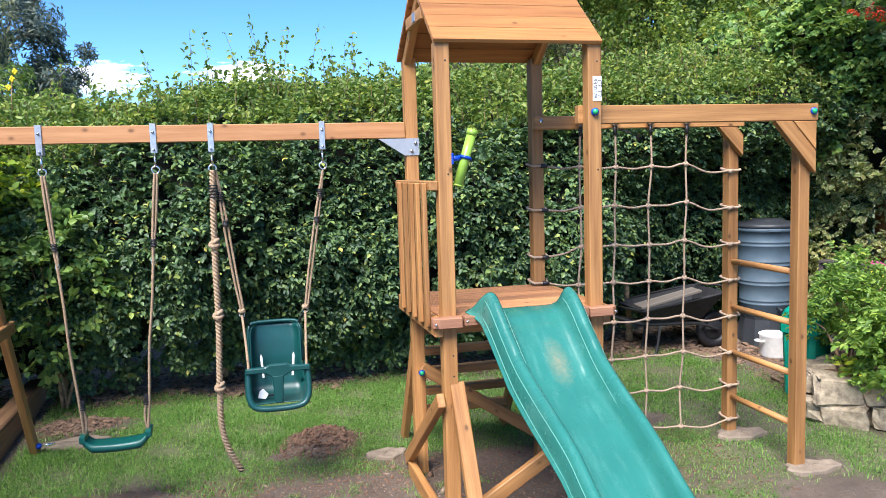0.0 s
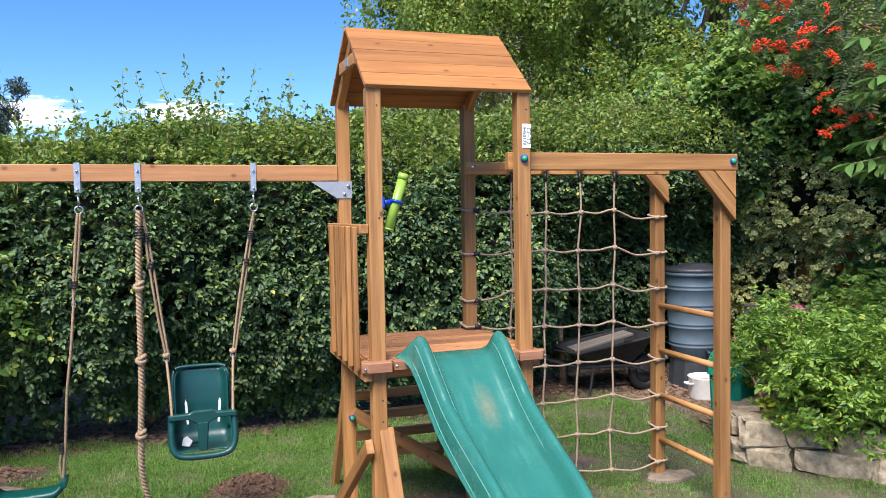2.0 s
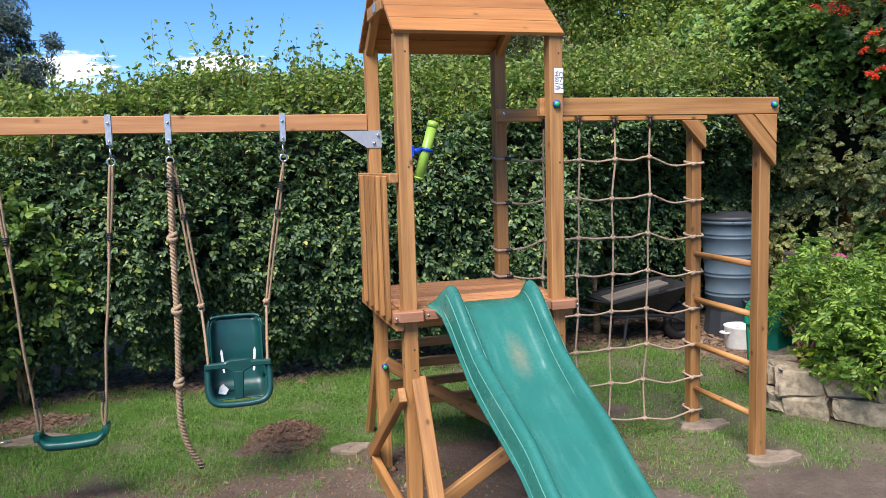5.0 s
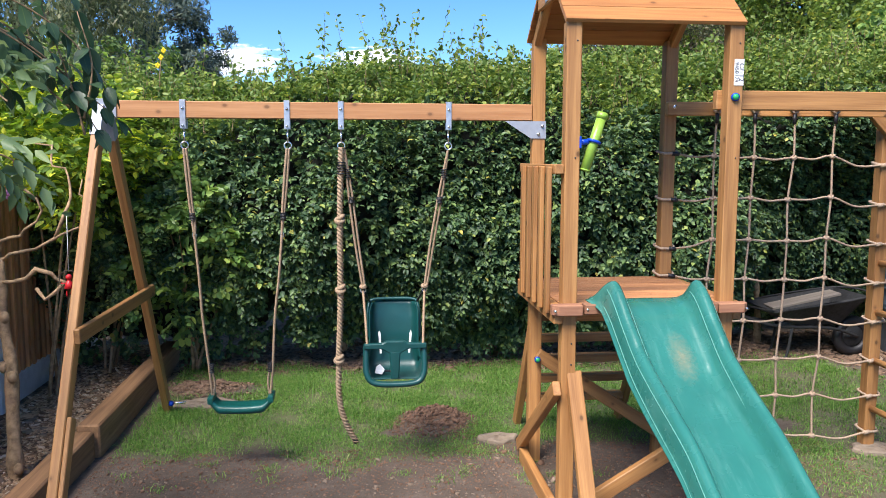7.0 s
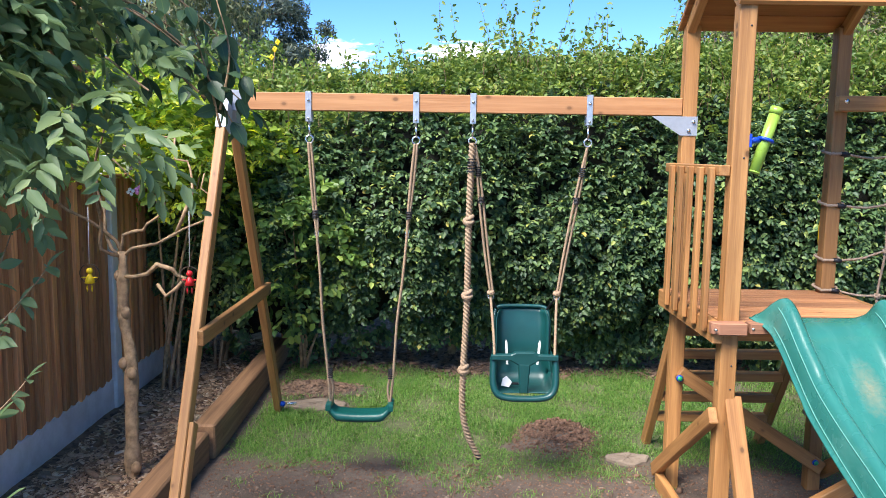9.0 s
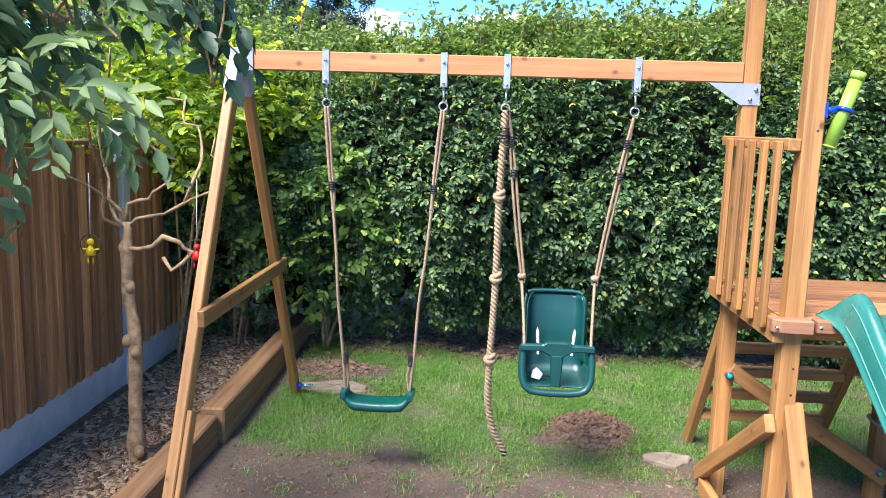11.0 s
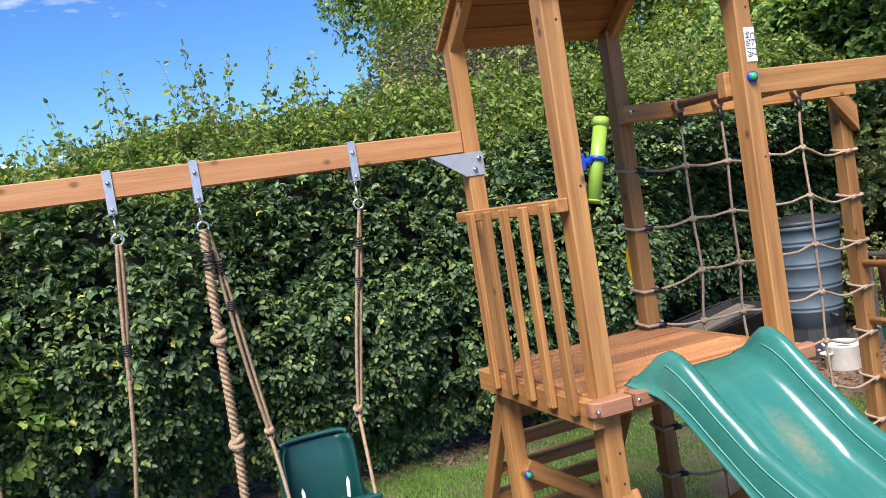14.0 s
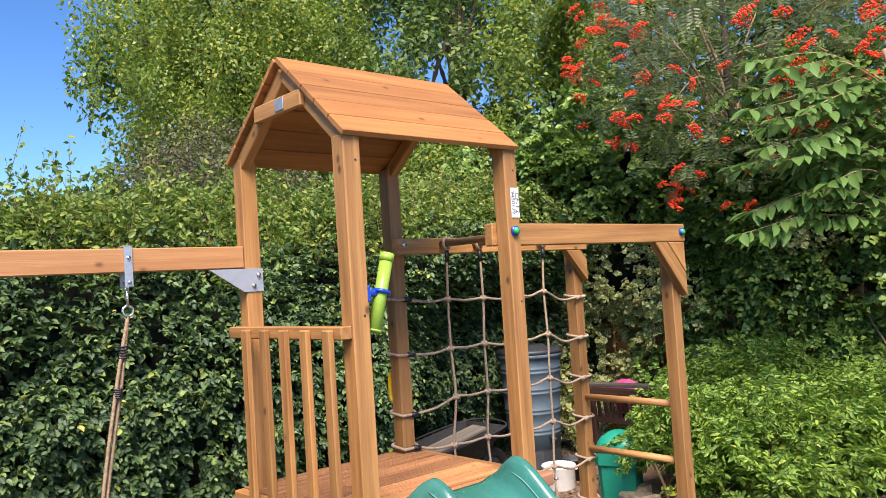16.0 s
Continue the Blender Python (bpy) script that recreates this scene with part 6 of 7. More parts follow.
def ivy():
    v = thing("ivy", (5.3, 5.0, 0), "dense dark green and variegated ivy covering the boundary", "ivy")
    rng = np.random.default_rng(71)
    # near-black core, its colour painted as shade behind the leaves, bulging towards the top
    def skin(y, z):
        out = 0.10 + 0.45 * np.clip((z - 1.3) / 1.5, 0, 1) * np.clip((y - 3.6) / 1.4, 0.15, 1) + 0.55 * np.clip((y - 6.0) / 1.4, 0, 1)
        return WX(y) - out
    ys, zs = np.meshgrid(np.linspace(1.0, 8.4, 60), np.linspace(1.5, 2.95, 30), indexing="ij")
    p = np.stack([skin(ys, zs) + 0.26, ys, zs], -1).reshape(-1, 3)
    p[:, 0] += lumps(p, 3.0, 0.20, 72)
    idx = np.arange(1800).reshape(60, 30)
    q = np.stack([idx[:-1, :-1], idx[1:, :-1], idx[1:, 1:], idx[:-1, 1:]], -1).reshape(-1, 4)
    part("stem_mass", quick_mesh("stem_mass", p, q), SHADECORE, v, "near-black sheet painted as the shade behind the ivy leaves")
    n = 15000
    y, z = rng.uniform(1.6, 8.3, n), rng.uniform(0.15, 3.6, n)
    p = np.stack([skin(y, z), y, z], -1)
    tuft = lumps(p, 3.0, 0.20, 72) + lumps(p, 8.0, 0.12, 76)
    p[:, 0] += tuft - 0.12 * rng.uniform(0, 1, n) + 0.10
    bare = lumps(p, 3.3, 1.0, 73) + lumps(p, 9, 0.8, 74) - 2.2 * tuft
    keep = (rng.uniform(-1, 1.2, n) < bare + 0.98 + 0.4 * (z > 1.7)) & (z < 3.2 + 0.4 * np.sin(3 * y) + 0.3 * rng.normal(0, 1, n))
    var = (z < 1.95 + 0.3 * np.sin(4 * y) + 0.5 * np.clip(5.0 - y, 0, 1)) & (lumps(p, 2.2, 1.0, 75) > -0.35)
    out = unit(np.array([[-0.8, -0.45, 0.25]]) + rng.normal(0, 0.2, (n, 3)))
    a, b = keep & ~var, keep & var
    part("leaves", blades("leaves", *sprays(p[a], out[a], 8, 0.066, rng, -0.1, 0.15), 0.85), IVYLEAF, v)["kind"] = "stuff"
    part("variegated_leaves", blades("variegated_leaves", *sprays(p[b], out[b], 7, 0.052, rng, -0.2, 0.12), 0.9), VARIVY, v, "cream-edged leaves")["kind"] = "stuff"
    for k in range(12):
        y = rng.uniform(2.5, 7.2)
        branch("vine", [(WX(y) - 0.03, y, 0.1), (WX(y) - 0.05, y + rng.normal(0, 0.1), 0.8), (WX(y) - 0.07, y + rng.normal(0, 0.2), 1.5), (WX(y) - 0.12, y + rng.normal(0, 0.25), 2.2)], 0.013, 0.006, v, BARK, "", 6)


ivy()
shrub("trailing_plant", "low green plant trailing over the stone wall", "plant", (3.35, 4.75, 0.25), (3.16, 4.62, 0.30), (0.42, 0.42, 0.16), 1500, BUSHLEAF, 0.045, 77, 5, 40, 0.5, 0.5, 0.28, 0.7)


# ---- rowan ----
def rowan():
    t = thing("rowan_tree", (5.5, 5.9, 0), "rowan tree with bunches of bright red berries", "tree")
    trunk_of(t, [(5.5, 5.9, -0.05), (5.45, 5.85, 1.2), (5.3, 5.75, 2.3), (5.0, 5.6, 3.4), (4.8, 5.5, 4.4)], 0.07, 0.02, DARKBARK)
    rng = np.random.default_rng(81)
    tips, at, fc = [], [], []
    c0, rad = np.array([4.65, 5.35, 3.5]), np.array([1.35, 1.25, 1.15])
    for k in range(26):
        e = c0 + unit(rng.normal(0, 1, 3)) * rad * rng.uniform(0.75, 1.0)
        if e[2] < 2.5:
            e[2] = 2.5 + rng.uniform(0, 0.4)
        s = np.array([5.2, 5.7, 2.6 + 1.2 * rng.uniform()])
        m = (s + e) / 2 + np.array([0, 0, 0.25])
        if k < 16:
            branch("limb", [tuple(s), tuple(m), tuple(e)], 0.018, 0.004, t, BARK, "", 6)
        tips.append(e)
    tips.append(np.array([3.95, 5.45, 2.38]))
    # pinnate leaves: leaflets in pairs along a stalk
    for k in range(1250):
        e = c0 + unit(rng.normal(0, 1, 3)) * rad * rng.uniform(0.35, 1.0) ** 0.6
        if e[2] < 2.35:
            continue
        d = unit(rng.normal(0, 1, 3) + np.array([-0.3, -0.3, -0.35]))
        sd = unit(np.cross(d, [0.2, 0.1, 1]))
        for j in range(6):
            for sgn in (-1, 1):
                at.append(e + d * 0.028 * j)
                fc.append((d * 0.4 + sd * sgn, np.cross(d, sd)))
    at = np.array(at)
    ax = unit(np.array([f[0] for f in fc]))
    nr = unit(np.array([f[1] for f in fc]))
    L = 0.055 * rng.uniform(0.8, 1.2, len(at))[:, None]
    sd = np.cross(nr, ax)
    co = np.stack([at, at + ax * L * 0.35 + sd * L * 0.15, at + ax * L * 0.75 + sd * L * 0.11, at + ax * L, at + ax * L * 0.75 - sd * L * 0.11, at + ax * L * 0.35 - sd * L * 0.15], 1).reshape(-1, 3)
    i = np.arange(len(at))[:, None] * 6
    q = np.concatenate([i + np.array([[0, 1, 2, 3]]), i + np.array([[0, 3, 4, 5]])])
    uv = np.tile(np.array([[0, 0], [1, 0.3], [1, 0.7], [0, 1], [1, 0.7], [1, 0.3]]), (len(at), 1))
    part("foliage", quick_mesh("foliage", co, q, uv), ROWANLEAF, t, "feathery grey-green leaves")["kind"] = "stuff"
    meshes = []
    for k in range(3):
        parts = []
        for j in range(46):
            r, a = 0.062 * math.sqrt(rng.uniform()), rng.uniform(0, 6.28)
            parts.append(ball(0.0075, (r * math.cos(a), r * math.sin(a), 0.02 * (1 - (r / 0.062) ** 2) + rng.uniform(-0.018, 0.008)), 1, 1, 1, 1))
        me = bpy.data.meshes.new("berry_bunch")
        bm = joined(*parts)
        bm.to_mesh(me)
        bm.free()
        me.materials.append(BERRY)
        for f in me.polygons:
            f.use_smooth = True
        meshes.append(me)
    for k in range(190):
        e = c0 + unit(rng.normal(0, 1, 3) + np.array([-0.75, -0.55, -0.1])) * rad * rng.uniform(0.88, 1.12)
        if k < 1:
            e = np.array([3.84, 5.5, 2.28])
        e[2] = max(e[2], 2.28)
        s = rng.uniform(0.7, 1.15)
        part("berry_bunch", meshes[k % 3], None, t, "red berries", Matrix.Translation(e) @ pose(0, 0, 0, rng.normal(0, 25), rng.normal(0, 25), 40 * k) @ Matrix.Diagonal((s, s, s, 1)))


rowan()


def big_leaf():
    """One large leaf along x, folded at the midrib and curved down."""
    bm = bmesh.new()
    cols = []
    for i, (u, w) in enumerate(((0, 0.02), (0.15, 0.15), (0.35, 0.22), (0.6, 0.20), (0.82, 0.11), (1.0, 0.0))):
        z = -0.16 * u * u
        cols.append([bm.verts.new((u, w, z + w * 0.35)), bm.verts.new((u, 0, z)), bm.verts.new((u, -w, z + w * 0.35))])
    uvl = bm.loops.layers.uv.new("UVMap")
    for a, b in zip(cols, cols[1:]):
        for j in range(2):
            f = bm.faces.new((a[j], b[j], b[j + 1], a[j + 1]))
            f.smooth = True
            for lp in f.loops:
                lp[uvl].uv = (0 if lp.vert in (a[1], b[1]) else 1, lp.vert.co.x)
    me = bpy.data.meshes.new("leaf")
    bm.to_mesh(me)
    bm.free()
    return me


LEAF = {}


def leafy_twigs(t, twigs, size, material, rng, wood, step=0.06, leaf_name="leaf", width=1.0, hang=0.5, r=0.006):
    """Twigs with separate large leaves set along them."""
    if material.name not in LEAF:
        me = big_leaf()
        me.materials.append(material)
        LEAF[material.name] = me
    for pts in twigs:
        branch("twig", pts, r, r * 0.4, t, wood, "", 6, 0.05)
        path = smooth_path(pts, step)
        for i, q in enumerate(path[1:], 1):
            for s in (-1, 1):
                if rng.uniform() < 0.12:
                    continue
                d = (q - path[i - 1]).normalized()
                sd = d.cross(Vector((0, 0, 1))).normalized()
                ax = (d * rng.uniform(0.3, 0.9) + sd * s * rng.uniform(0.5, 1.1) + Vector((0, 0, -hang * rng.uniform(0.3, 1.4)))).normalized()
                L = size * rng.uniform(0.65, 1.15)
                m = along(q, q + ax) @ pose(0, 0, 0, rng.normal(0, 35), 0, 0) @ Matrix.Diagonal((L, L * width, L, 1))
                part(leaf_name, LEAF[material.name], None, t, "", m)
        if len(path) > 1:
            d = (path[-1] - path[-2]).normalized()
            part(leaf_name, LEAF[material.name], None, t, "", along(path[-1], path[-1] + d) @ Matrix.Diagonal((size, size * width, size, 1)))


def laurel():
    t = thing("laurel_shrub", (4.75, 3.75, 0.28), "tall shrub with long glossy light green leaves", "shrub")
    rng = np.random.default_rng(91)
    trunk_of(t, [(4.75, 3.75, 0.25), (4.65, 3.85, 1.2), (4.5, 4.0, 2.0), (4.3, 4.1, 3.2)], 0.045, 0.016, BARK)
    tw = []
    for k in range(26):
        z = 2.12 + 0.034 * k
        o = np.array([4.35, 4.0, z - 0.1])
        e = np.array([rng.uniform(3.12, 3.75) + 0.12 * (k % 3 == 0), rng.uniform(4.15, 4.7), z + rng.normal(0, 0.08)])
        tw.append([tuple(o), tuple((o + e) / 2 + np.array([0, 0, 0.16])), tuple(e)])
    tw.append([(4.4, 4.05, 2.0), (3.75, 4.4, 2.10), (3.20, 4.64, 2.0)])
    tw.append([(4.2, 4.2, 2.05), (3.75, 4.45, 2.06), (3.34, 4.62, 1.96)])
    leafy_twigs(t, tw, 0.145, LAUREL, rng, BARK, 0.068, "leaf", 1.0, 0.5)


laurel()


# ---- the corner by the fence ----
def fence_tree():
    t = thing("ornamental_tree", (-2.80, 5.12, 0), "small pruned tree with bare twisted branches and cream-edged leaves", "tree")
    rng = np.random.default_rng(101)
    trunk_of(t, [(-2.79, 5.10, -0.04), (-2.80, 5.13, 0.3), (-2.81, 5.17, 0.62), (-2.86, 5.22, 0.85), (-2.87, 5.26, 1.18)], 0.040, 0.026, BARK)
    for z, x, y in ((0.06, -2.76, 5.07), (0.55, -2.79, 5.13), (0.60, -2.84, 5.15), (0.86, -2.84, 5.20), (1.05, -2.89, 5.25)):
        part("knot", ball(0.027, (0, 0, 0), 1, 1, 1.3, 2), BARK, t, "", pose(x, y, z), True)
    F = (-2.87, 5.26, 1.15)
    limbs = [
        [F, (-2.70, 5.30, 1.22), (-2.56, 5.30, 1.30), (-2.42, 5.35, 1.36), (-2.40, 5.36, 1.46), (-2.45, 5.34, 1.60)],
        [F, (-2.74, 5.22, 1.30), (-2.64, 5.18, 1.38), (-2.62, 5.15, 1.50), (-2.70, 5.1, 1.62), (-2.78, 5.0, 1.75)],
        [F, (-2.93, 5.15, 1.32), (-2.88, 4.95, 1.55), (-2.84, 4.75, 1.80), (-2.75, 4.4, 2.1)],
        [F, (-3.02, 5.2, 1.35), (-3.05, 4.95, 1.60), (-3.0, 4.6, 1.95), (-2.95, 4.2, 2.2)],
        [F, (-2.97, 5.28, 1.30), (-3.02, 5.32, 1.5), (-2.94, 5.2, 1.75), (-2.8, 5.0, 2.0)],
        [(-2.86, 5.24, 1.05), (-2.72, 5.2, 1.07), (-2.58, 5.18, 1.10), (-2.52, 5.2, 1.05), (-2.66, 5.18, 1.02)],
        [(-2.6, 5.3, 1.27), (-2.52, 5.35, 1.5), (-2.56, 5.4, 1.66), (-2.66, 5.5, 1.78), (-2.8, 5.6, 1.8)],
    ]
    for k, p in enumerate(limbs):
        # crooked, much-pruned growth
        q = [Vector(p[0])]
        for a, b in zip(p, p[1:]):
            q += [Vector(a).lerp(Vector(b), 0.5) + Vector(rng.normal(0, 0.028, 3)), Vector(b)]
        p = [tuple(v) for v in q]
        branch("limb", p, 0.0095 if k != 5 else 0.013, 0.004 if k != 5 else 0.010, t, BARK, "", 8, 0.12)
    at, face, cs = clump_points((-2.42, 3.34, 2.02), (0.48, 0.46, 0.42), 480, rng, 70, 0.30, 0.6)
    ok = (at[:, 2] > 1.60) & (at[:, 0] < -1.96) & (at[:, 0] + at[:, 1] * 0.5 < -0.25)
    at, face = at[ok], unit(face[ok] + np.array([0.3, -0.3, -0.25]))
    part("crown", blades("crown", *sprays(at, face, 9, 0.076, rng, -0.35, 0.17), 0.42), VARLEAF, t, "cream-edged leaves")["kind"] = "stuff"
    for k in range(12):
        e = cs[rng.integers(0, len(cs))]
        o = np.array([-2.9 + 0.2 * rng.uniform(), 4.45 + 0.2 * rng.uniform(), 2.05])
        branch("twig", [tuple(o), tuple((o + e) / 2 + np.array([0, 0, 0.10])), tuple(e)], 0.007, 0.003, t, BARK, "", 6)
    fl = joined(*[ball(0.017, (0.010 * math.cos(a), 0, 0.010 * math.sin(a)), 0.5, 0.3, 0.5, 1) for a in (0.3, 1.5, 2.8, 4.0, 5.2)])
    part("flower", fl, PETAL, t, "pink flower", pose(-2.21, 3.84, 1.58), True)
    fl = joined(*[ball(0.014, (0.009 * math.cos(a), 0, 0.009 * math.sin(a)), 0.5, 0.3, 0.5, 1) for a in (0.3, 1.9, 3.3, 4.9)])
    part("flower", fl, PAPER, t, "white flower", pose(-2.24, 3.84, 1.575), True)
    branch("flower_stalk", [(-2.55, 4.15, 1.80), (-2.34, 3.95, 1.68), (-2.21, 3.85, 1.59)], 0.005, 0.002, t, BARK, "", 5, 0.05)
    tw = [[(-2.9, 3.9, 1.9), (-2.75, 3.7, 1.7), (-2.7, 3.6, 1.5)], [(-2.95, 4.3, 1.8), (-2.8, 4.2, 1.62), (-2.72, 4.15, 1.45)], [(-2.55, 3.8, 1.75), (-2.48, 3.72, 1.6), (-2.46, 3.66, 1.44)]]
    leafy_twigs(t, tw, 0.07, VARLEAF, rng, BARK, 0.055, "leaf", 1.15, 0.8, 0.004)


fence_tree()


def dark_branch():
    t = thing("dogwood_shrub", (-2.95, 3.3, 0), "shrub with large dark green drooping leaves reaching past the swing frame", "shrub")
    rng = np.random.default_rng(111)
    trunk_of(t, [(-2.95, 3.3, -0.03), (-2.9, 3.35, 0.9), (-2.7, 3.4, 1.7), (-2.45, 3.5, 2.25)], 0.028, 0.012, BARK)
    tw = [[(-2.45, 3.5, 2.25), (-2.2, 3.68, 2.18), (-2.0, 3.82, 2.02), (-1.90, 3.90, 1.82)], [(-2.45, 3.5, 2.25), (-2.18, 3.72, 2.28), (-1.98, 3.85, 2.16), (-1.86, 3.92, 1.98)],
          [(-2.3, 3.6, 2.24), (-2.1, 3.8, 2.12), (-1.95, 3.95, 1.96), (-1.85, 4.0, 1.86)], [(-1.93, 3.86, 1.80), (-1.98, 3.87, 2.0), (-2.06, 3.86, 2.26)], [(-1.93, 3.86, 1.86), (-1.90, 3.88, 2.05), (-1.95, 3.90, 2.25)], [(-1.98, 3.86, 1.9), (-2.08, 3.87, 2.0), (-2.12, 3.88, 2.18)],
          [(-2.35, 3.56, 2.26), (-2.15, 3.66, 2.36), (-1.98, 3.74, 2.34)], [(-2.4, 3.5, 2.25), (-2.22, 3.6, 2.10), (-2.12, 3.7, 1.95)]]
    for k in range(3):
        e = np.array([rng.uniform(-2.25, -1.88), rng.uniform(3.66, 4.0), rng.uniform(1.92, 2.36)])
        tw.append([(-2.42, 3.52, 2.24), tuple((np.array([-2.42, 3.52, 2.24]) + e) / 2 + np.array([0, 0, 0.06])), tuple(e)])
    leafy_twigs(t, tw, 0.092, DARKLEAF, rng, BARK, 0.075, "leaf", 1.2, 1.3, 0.005)


dark_branch()
vs = thing("variegated_shrub", (-2.75, 3.0, 0), "low shrub with green leaves edged in cream", "shrub")
rv = np.random.default_rng(121)
leafy_twigs(vs, [[(-2.75, 3.0, 0.0), (-2.6 + 0.02 * k, 3.02 + 0.02 * k, 0.40 + 0.09 * k), (-2.33 + 0.07 * math.sin(k * 2.1), 3.0 + 0.045 * k, 0.72 + 0.095 * k)] for k in range(9)], 0.07, VARLEAF, rv, BARK, 0.065, "leaf", 1.15, 0.6, 0.004)
shrub("honeysuckle", "yellow-green climbing honeysuckle sprawling over the fence", "climber", (-3.15, 6.6, 0.0), (-3.0, 6.75, 1.78), (0.55, 1.25, 0.50), 8500, GOLDLEAF, 0.055, 131, 5, 90, 0.5, 0.3, 0.26, 0.65)
shrub("golden_climber", "yellow-leaved climber trailing from the fence top", "climber", (-2.95, 7.3, 0.0), (-2.62, 7.15, 1.52), (0.42, 0.4, 0.40), 1500, GOLDLEAF, 0.05, 132, 4, 40, 0.4, 0.6, 0.3, 0.7)
shrub("evergreen_shrub", "glossy dark evergreen shrub with oval leaves in the hedge corner", "shrub", (-2.26, 7.2, 0.0), (-2.25, 6.95, 1.05), (0.52, 0.42, 0.55), 3400, IVYLEAF, 0.062, 133, 4, 50, 0.58, 0.4, 0.28, 0.75)
shrub("back_border", "tangled light green shrubs behind the fence corner", "shrub", (-3.4, 8.6, 0.0), (-3.6, 8.8, 1.75), (1.6, 0.9, 0.75), 7000, GOLDLEAF, 0.06, 134, 6, 110, 0.45, 0.3, 0.24, 0.7)
shrub("honeysuckle", "sprawling green climber along the top of the fence", "climber", (-3.6, 4.9, 0.0), (-3.55, 5.0, 1.75), (0.45, 1.5, 0.42), 4600, GOLDLEAF, 0.055, 135, 5, 80, 0.5, 0.3, 0.26, 0.65)
shrub("neighbour_bush", "tall light green bush beyond the fence", "shrub", (-5.2, 8.0, 0.0), (-5.0, 8.0, 2.0), (1.3, 2.2, 1.2), 9000, TREELEAF, 0.075, 136, 6, 110, 0.45, 0.3, 0.24, 0.75)
yf = thing("yellow_flowers", (-2.67, 8.1, 2.1), "tall yellow flower heads above the hedge", "flower")
branch("stalk", [(-2.75, 8.1, 1.9), (-2.70, 8.1, 2.3), (-2.67, 8.1, 2.6)], 0.006, 0.003, yf, BARK, "", 5)
for x, z in ((-2.67, 2.60), (-2.70, 2.53), (-2.645, 2.66)):
    part("flower", joined(*[ball(0.012, (0.012 * math.cos(a), 0, 0.015 * math.sin(a)), 1, 0.6, 1.2, 1) for a in (0.2, 1.7, 3.2, 4.8)]), YPETAL, yf, "yellow petals", pose(x, 8.1, z), True)


cn = thing("garden_cane", (-2.56, 7.76, 0), "thin pale garden cane leaning by the sleeper", "cane")
rod("cane", (-2.55, 7.76, -0.02), (-2.62, 7.78, 0.85), 0.007, cn, BEAMWOOD, "", 8)


def hanging_doll(at, cloth, label):
    """A little wooden figure on a wire swing, one plain mesh."""
    x, y, z = at
    d = thing("garden_ornament", at, label, "ornament", "hanging ornaments")
    body = joined(lathe([(0.012, -0.03), (0.026, -0.028), (0.018, 0.0), (0.008, 0.018), (0.004, 0.02)], 14), ball(0.017, (0, 0, 0.034), 1, 1, 1, 2),
                  ball(0.008, (0.03, 0, 0.0), 2.0, 0.8, 0.6, 1), ball(0.008, (-0.03, 0, 0.0), 2.0, 0.8, 0.6, 1), ball(0.007, (0.012, -0.005, -0.055), 0.7, 0.7, 3, 1), ball(0.007, (-0.012, -0.005, -0.055), 0.7, 0.7, 3, 1))
    part("figure", body, cloth, d, "", pose(x, y, z), True)
    part("wire_hoop", ring(0.05, 0.0025, Matrix.Rotation(math.pi / 2, 4, "X"), 24, 6), DARKBARK, d, "", pose(x, y, z + 0.02), True)
    rod("cord", (x, y, z + 0.07), (x + 0.005, y, z + 0.36), 0.0018, d, PAPER, "", 6)


hanging_doll((-2.48, 5.15, 1.05), RED, "small red hanging wooden ornament on a wire swing")
hanging_doll((-2.96, 5.06, 1.07), YPETAL, "small yellow hanging wooden ornament on a wire swing")


# ---- trees beyond the hedge ----
def tree(name, label, base, height, centre, radii, n, leaf, size, seed, clumps=120, tight=0.2, droop=0.4, shell=0.72, limbs=14, bark=None, width=0.5, r=0.18, strands=0):
    rng = np.random.default_rng(seed)
    t = thing(name, base, label, "tree")
    top = np.array(centre) + np.array([0, 0, radii[2] * 0.6])
    b = np.array(base, float)
    trunk_of(t, [tuple(b), tuple(b * 0.6 + top * 0.4 + np.array([0.2, 0, 0])), tuple(top)], r, r * 0.15, bark or DARKBARK)
    at, face, cs = clump_points(centre, radii, n, rng, clumps, tight, shell)
    if strands:
        # hanging twigs
        k = len(at) // 2
        o = cs[rng.integers(0, len(cs), strands)] + rng.normal(0, 0.25, (strands, 3))
        j = rng.integers(0, strands, k)
        drop = rng.uniform(0, 1, k) * (radii[2] * 0.45)
        at[:k] = o[j] + np.stack([rng.normal(0, 0.07, k), rng.normal(0, 0.07, k), -drop], 1)
    part("crown", far_leaf_mesh("crown", at, face, size, rng, width * 1.15, droop, 0.6), leaf, t)["kind"] = "stuff"
    for k in range(limbs):
        e = cs[rng.integers(0, len(cs))]
        s = b + (top - b) * rng.uniform(0.35, 0.85)
        branch("limb", [tuple(s), tuple((s + e) / 2 + np.array([0, 0, 0.25])), tuple(e)], r * 0.33, r * 0.06, t, bark or DARKBARK, "", 6, 0.3)


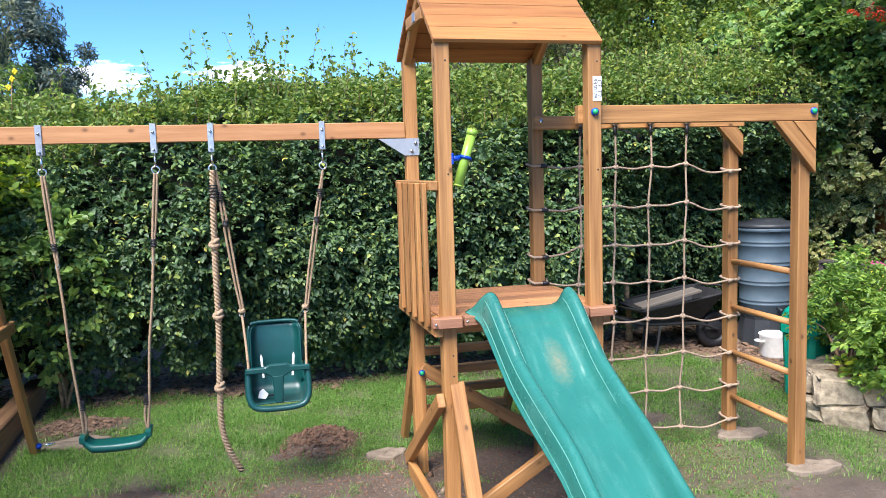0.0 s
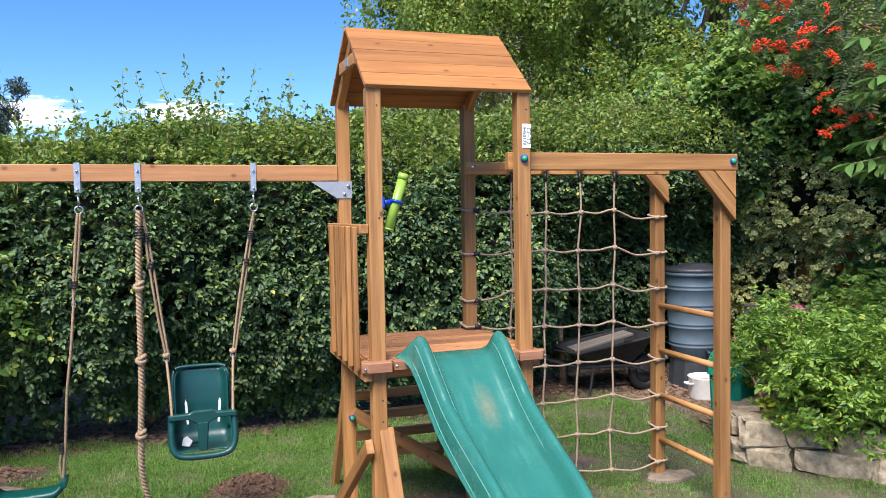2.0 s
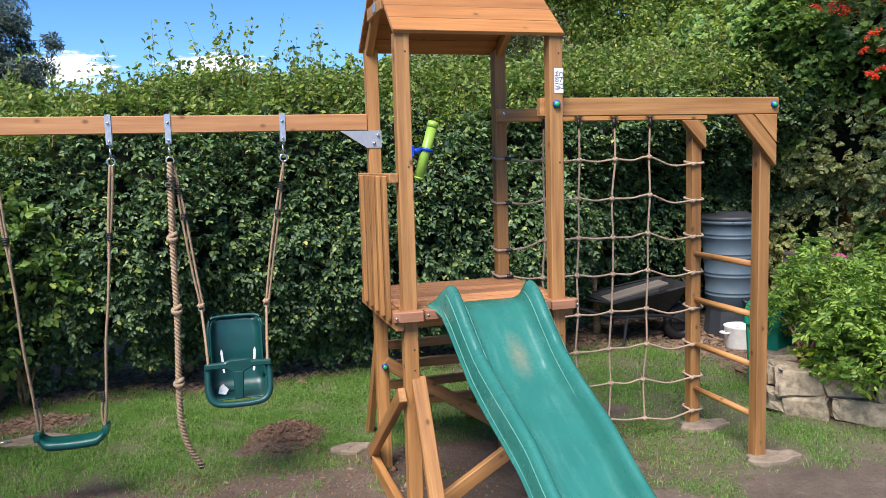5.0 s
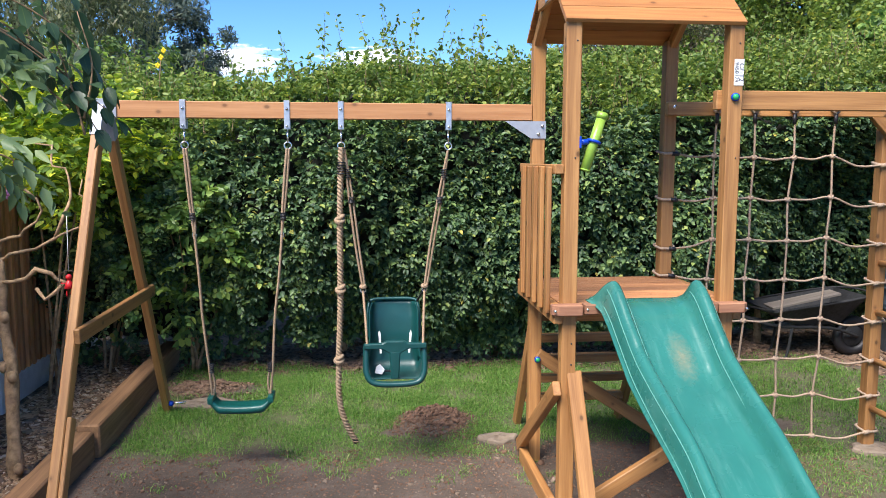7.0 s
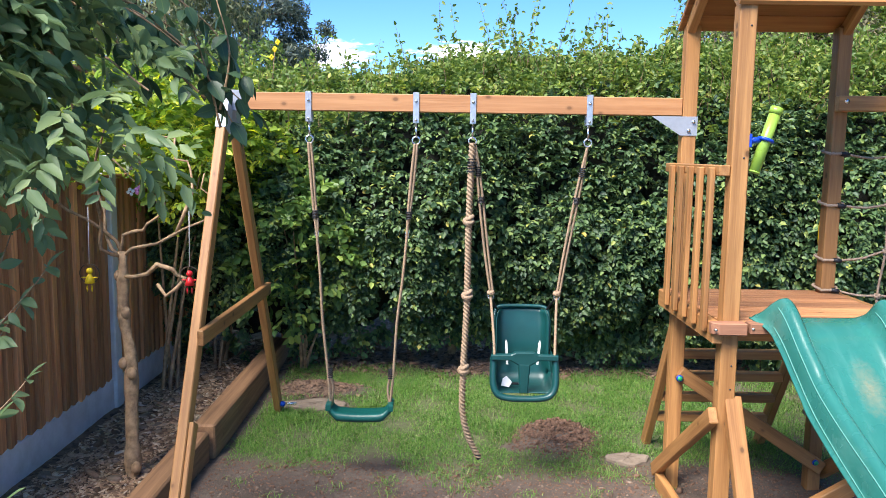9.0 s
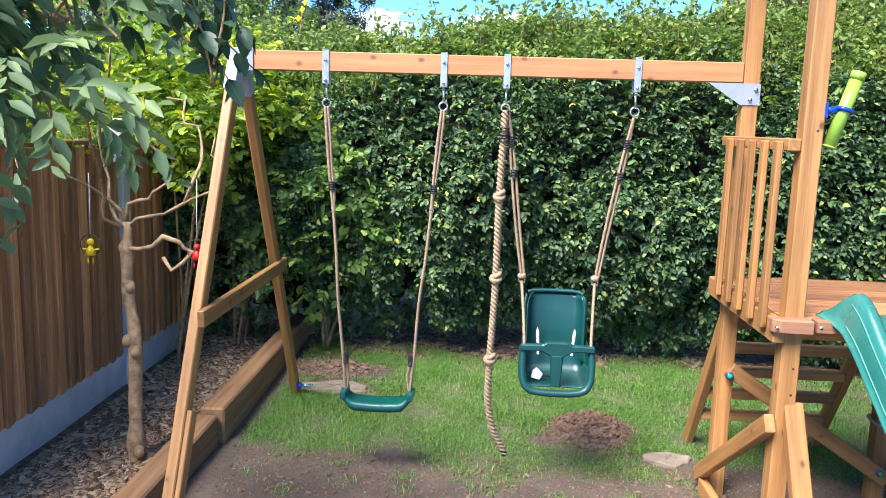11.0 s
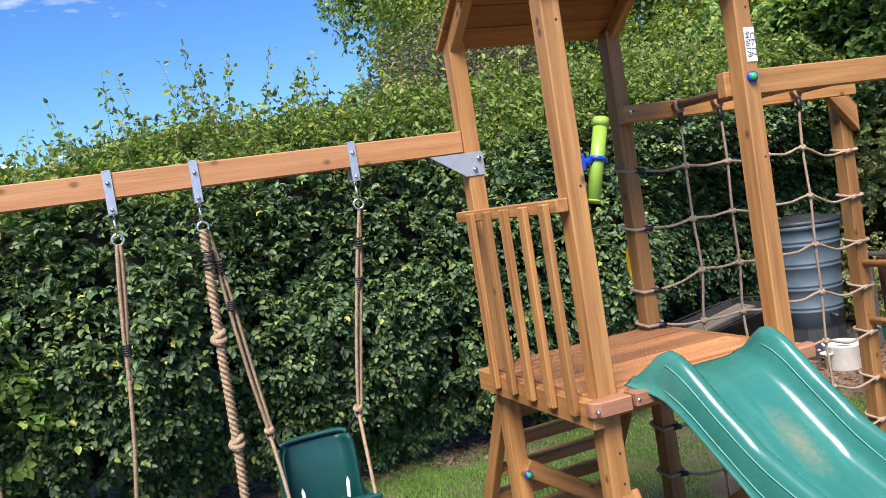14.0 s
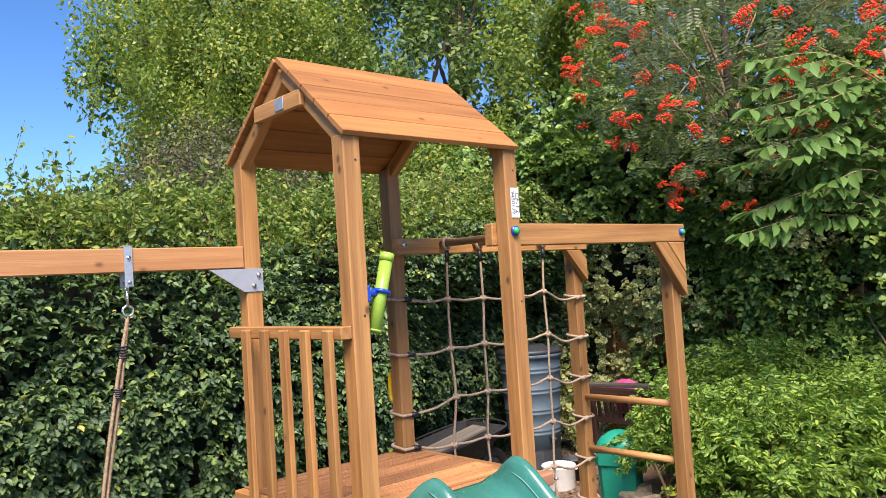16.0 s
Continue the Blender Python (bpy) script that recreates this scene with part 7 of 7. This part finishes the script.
tree("birch_tree", "tall light green birch with hanging branches beyond the hedge", (5.4, 15.0, 0), 9, (4.8, 14.5, 6.3), (2.7, 2.2, 3.5), 64000, TREELEAF, 0.072, 141, 95, 0.17, 0.8, 0.65, 16, None, 0.5, 0.16, 170)
tree("ash_tree", "broad dark green tree behind the hedge", (9.6, 14.0, 0), 10, (9.2, 13.6, 5.8), (3.4, 2.6, 4.6), 56000, DARKTREE, 0.12, 142, 120, 0.16, 0.4, 0.7, 16, None, 0.45, 0.22)
tree("ash_tree", "leafy tree with yellow-green tips behind the boundary", (11.0, 9.5, 0), 10, (10.2, 9.8, 5.6), (3.0, 2.8, 4.6), 56000, TREELEAF, 0.09, 143, 95, 0.17, 0.4, 0.7, 14, None, 0.45, 0.2)
tree("beech_tree", "tall dense dark green tree far behind the hedge", (7.6, 19.0, 0), 12, (7.2, 18.5, 6.4), (4.6, 2.6, 6.0), 52000, DARKTREE, 0.17, 151, 150, 0.2, 0.4, 0.6, 14, None, 0.5, 0.24)
tree("sycamore_tree", "dark tree standing beyond the ivy", (9.5, 5.0, 0), 9, (9.3, 5.2, 5.2), (2.6, 3.2, 4.2), 22000, DARKTREE, 0.13, 144, 90, 0.19, 0.4, 0.7, 12, None, 0.5, 0.2)
tree("grey_shrub_tree", "grey-green bushy tree just behind the hedge", (3.0, 11.8, 0), 4, (3.3, 11.6, 2.7), (1.55, 1.3, 1.55), 20000, OLIVELEAF, 0.055, 145, 90, 0.22, 0.2, 0.8, 8, None, 0.4, 0.09)
tree("hazel_bush", "bright green bushes rising behind the hedge", (6.0, 10.5, 0), 4, (6.2, 10.3, 2.7), (2.0, 1.2, 1.5), 24000, TREELEAF, 0.065, 146, 80, 0.18, 0.2, 0.8, 8, None, 0.5, 0.09)
tree("pine_tree", "dark blue-green pine in the distance", (-9.5, 33.0, 0), 9, (-9.2, 33.0, 6.0), (3.2, 3.2, 3.4), 26000, NEEDLE, 0.24, 147, 100, 0.17, 0.0, 0.75, 18, None, 0.22, 0.28)
tree("willow_tree", "pale green weeping willow in the distance", (-10.2, 24.0, 0), 9, (-10.4, 24.0, 6.2), (3.6, 2.8, 4.6), 26000, WILLOWLEAF, 0.20, 148, 130, 0.2, 1.6, 0.7, 14, None, 0.25, 0.3, 240)
tree("birch_tree", "tall birch behind the fence", (-7.0, 14.0, 0), 9, (-6.6, 13.0, 6.0), (2.2, 2.0, 4.0), 16000, WILLOWLEAF, 0.09, 149, 110, 0.22, 1.4, 0.65, 14, None, 0.4, 0.14, 160)
tree("round_tree", "rounded green garden tree in the distance", (-7.8, 20.0, 0), 5, (-7.3, 20.0, 2.9), (2.8, 1.8, 1.7), 12000, DARKTREE, 0.13, 150, 90, 0.2, 0.2, 0.8, 8, None, 0.5, 0.14)


# ---- clouds ----
def cloud(label, at, width, height, material):
    """A far sheet of cloud, upright and slightly bowed."""
    bm = bmesh.new()
    bmesh.ops.create_grid(bm, x_segments=24, y_segments=12, size=1.0, matrix=Matrix.Rotation(math.pi / 2, 4, "X"))
    for v in bm.verts:
        v.co.y = 0.05 * (v.co.x ** 2 + v.co.z ** 2)
    ob = part("cloud", bm, material, None, "", Matrix.Translation(at) @ Matrix.Diagonal((width / 2, height, height / 2, 1)), True)
    ob.visible_shadow = False
    tagged(ob, label, "cloud", "clouds", "structure")


cloud("low white fair-weather cloud on the horizon", (-84.0, 560, 68), 90, 38, CLOUD)
cloud("low white fair-weather cloud on the horizon", (8.0, 600, 76), 110, 30, CLOUD)
cloud("high thin white cloud overhead", (-2.0, 420, 146), 150, 62, VEIL)
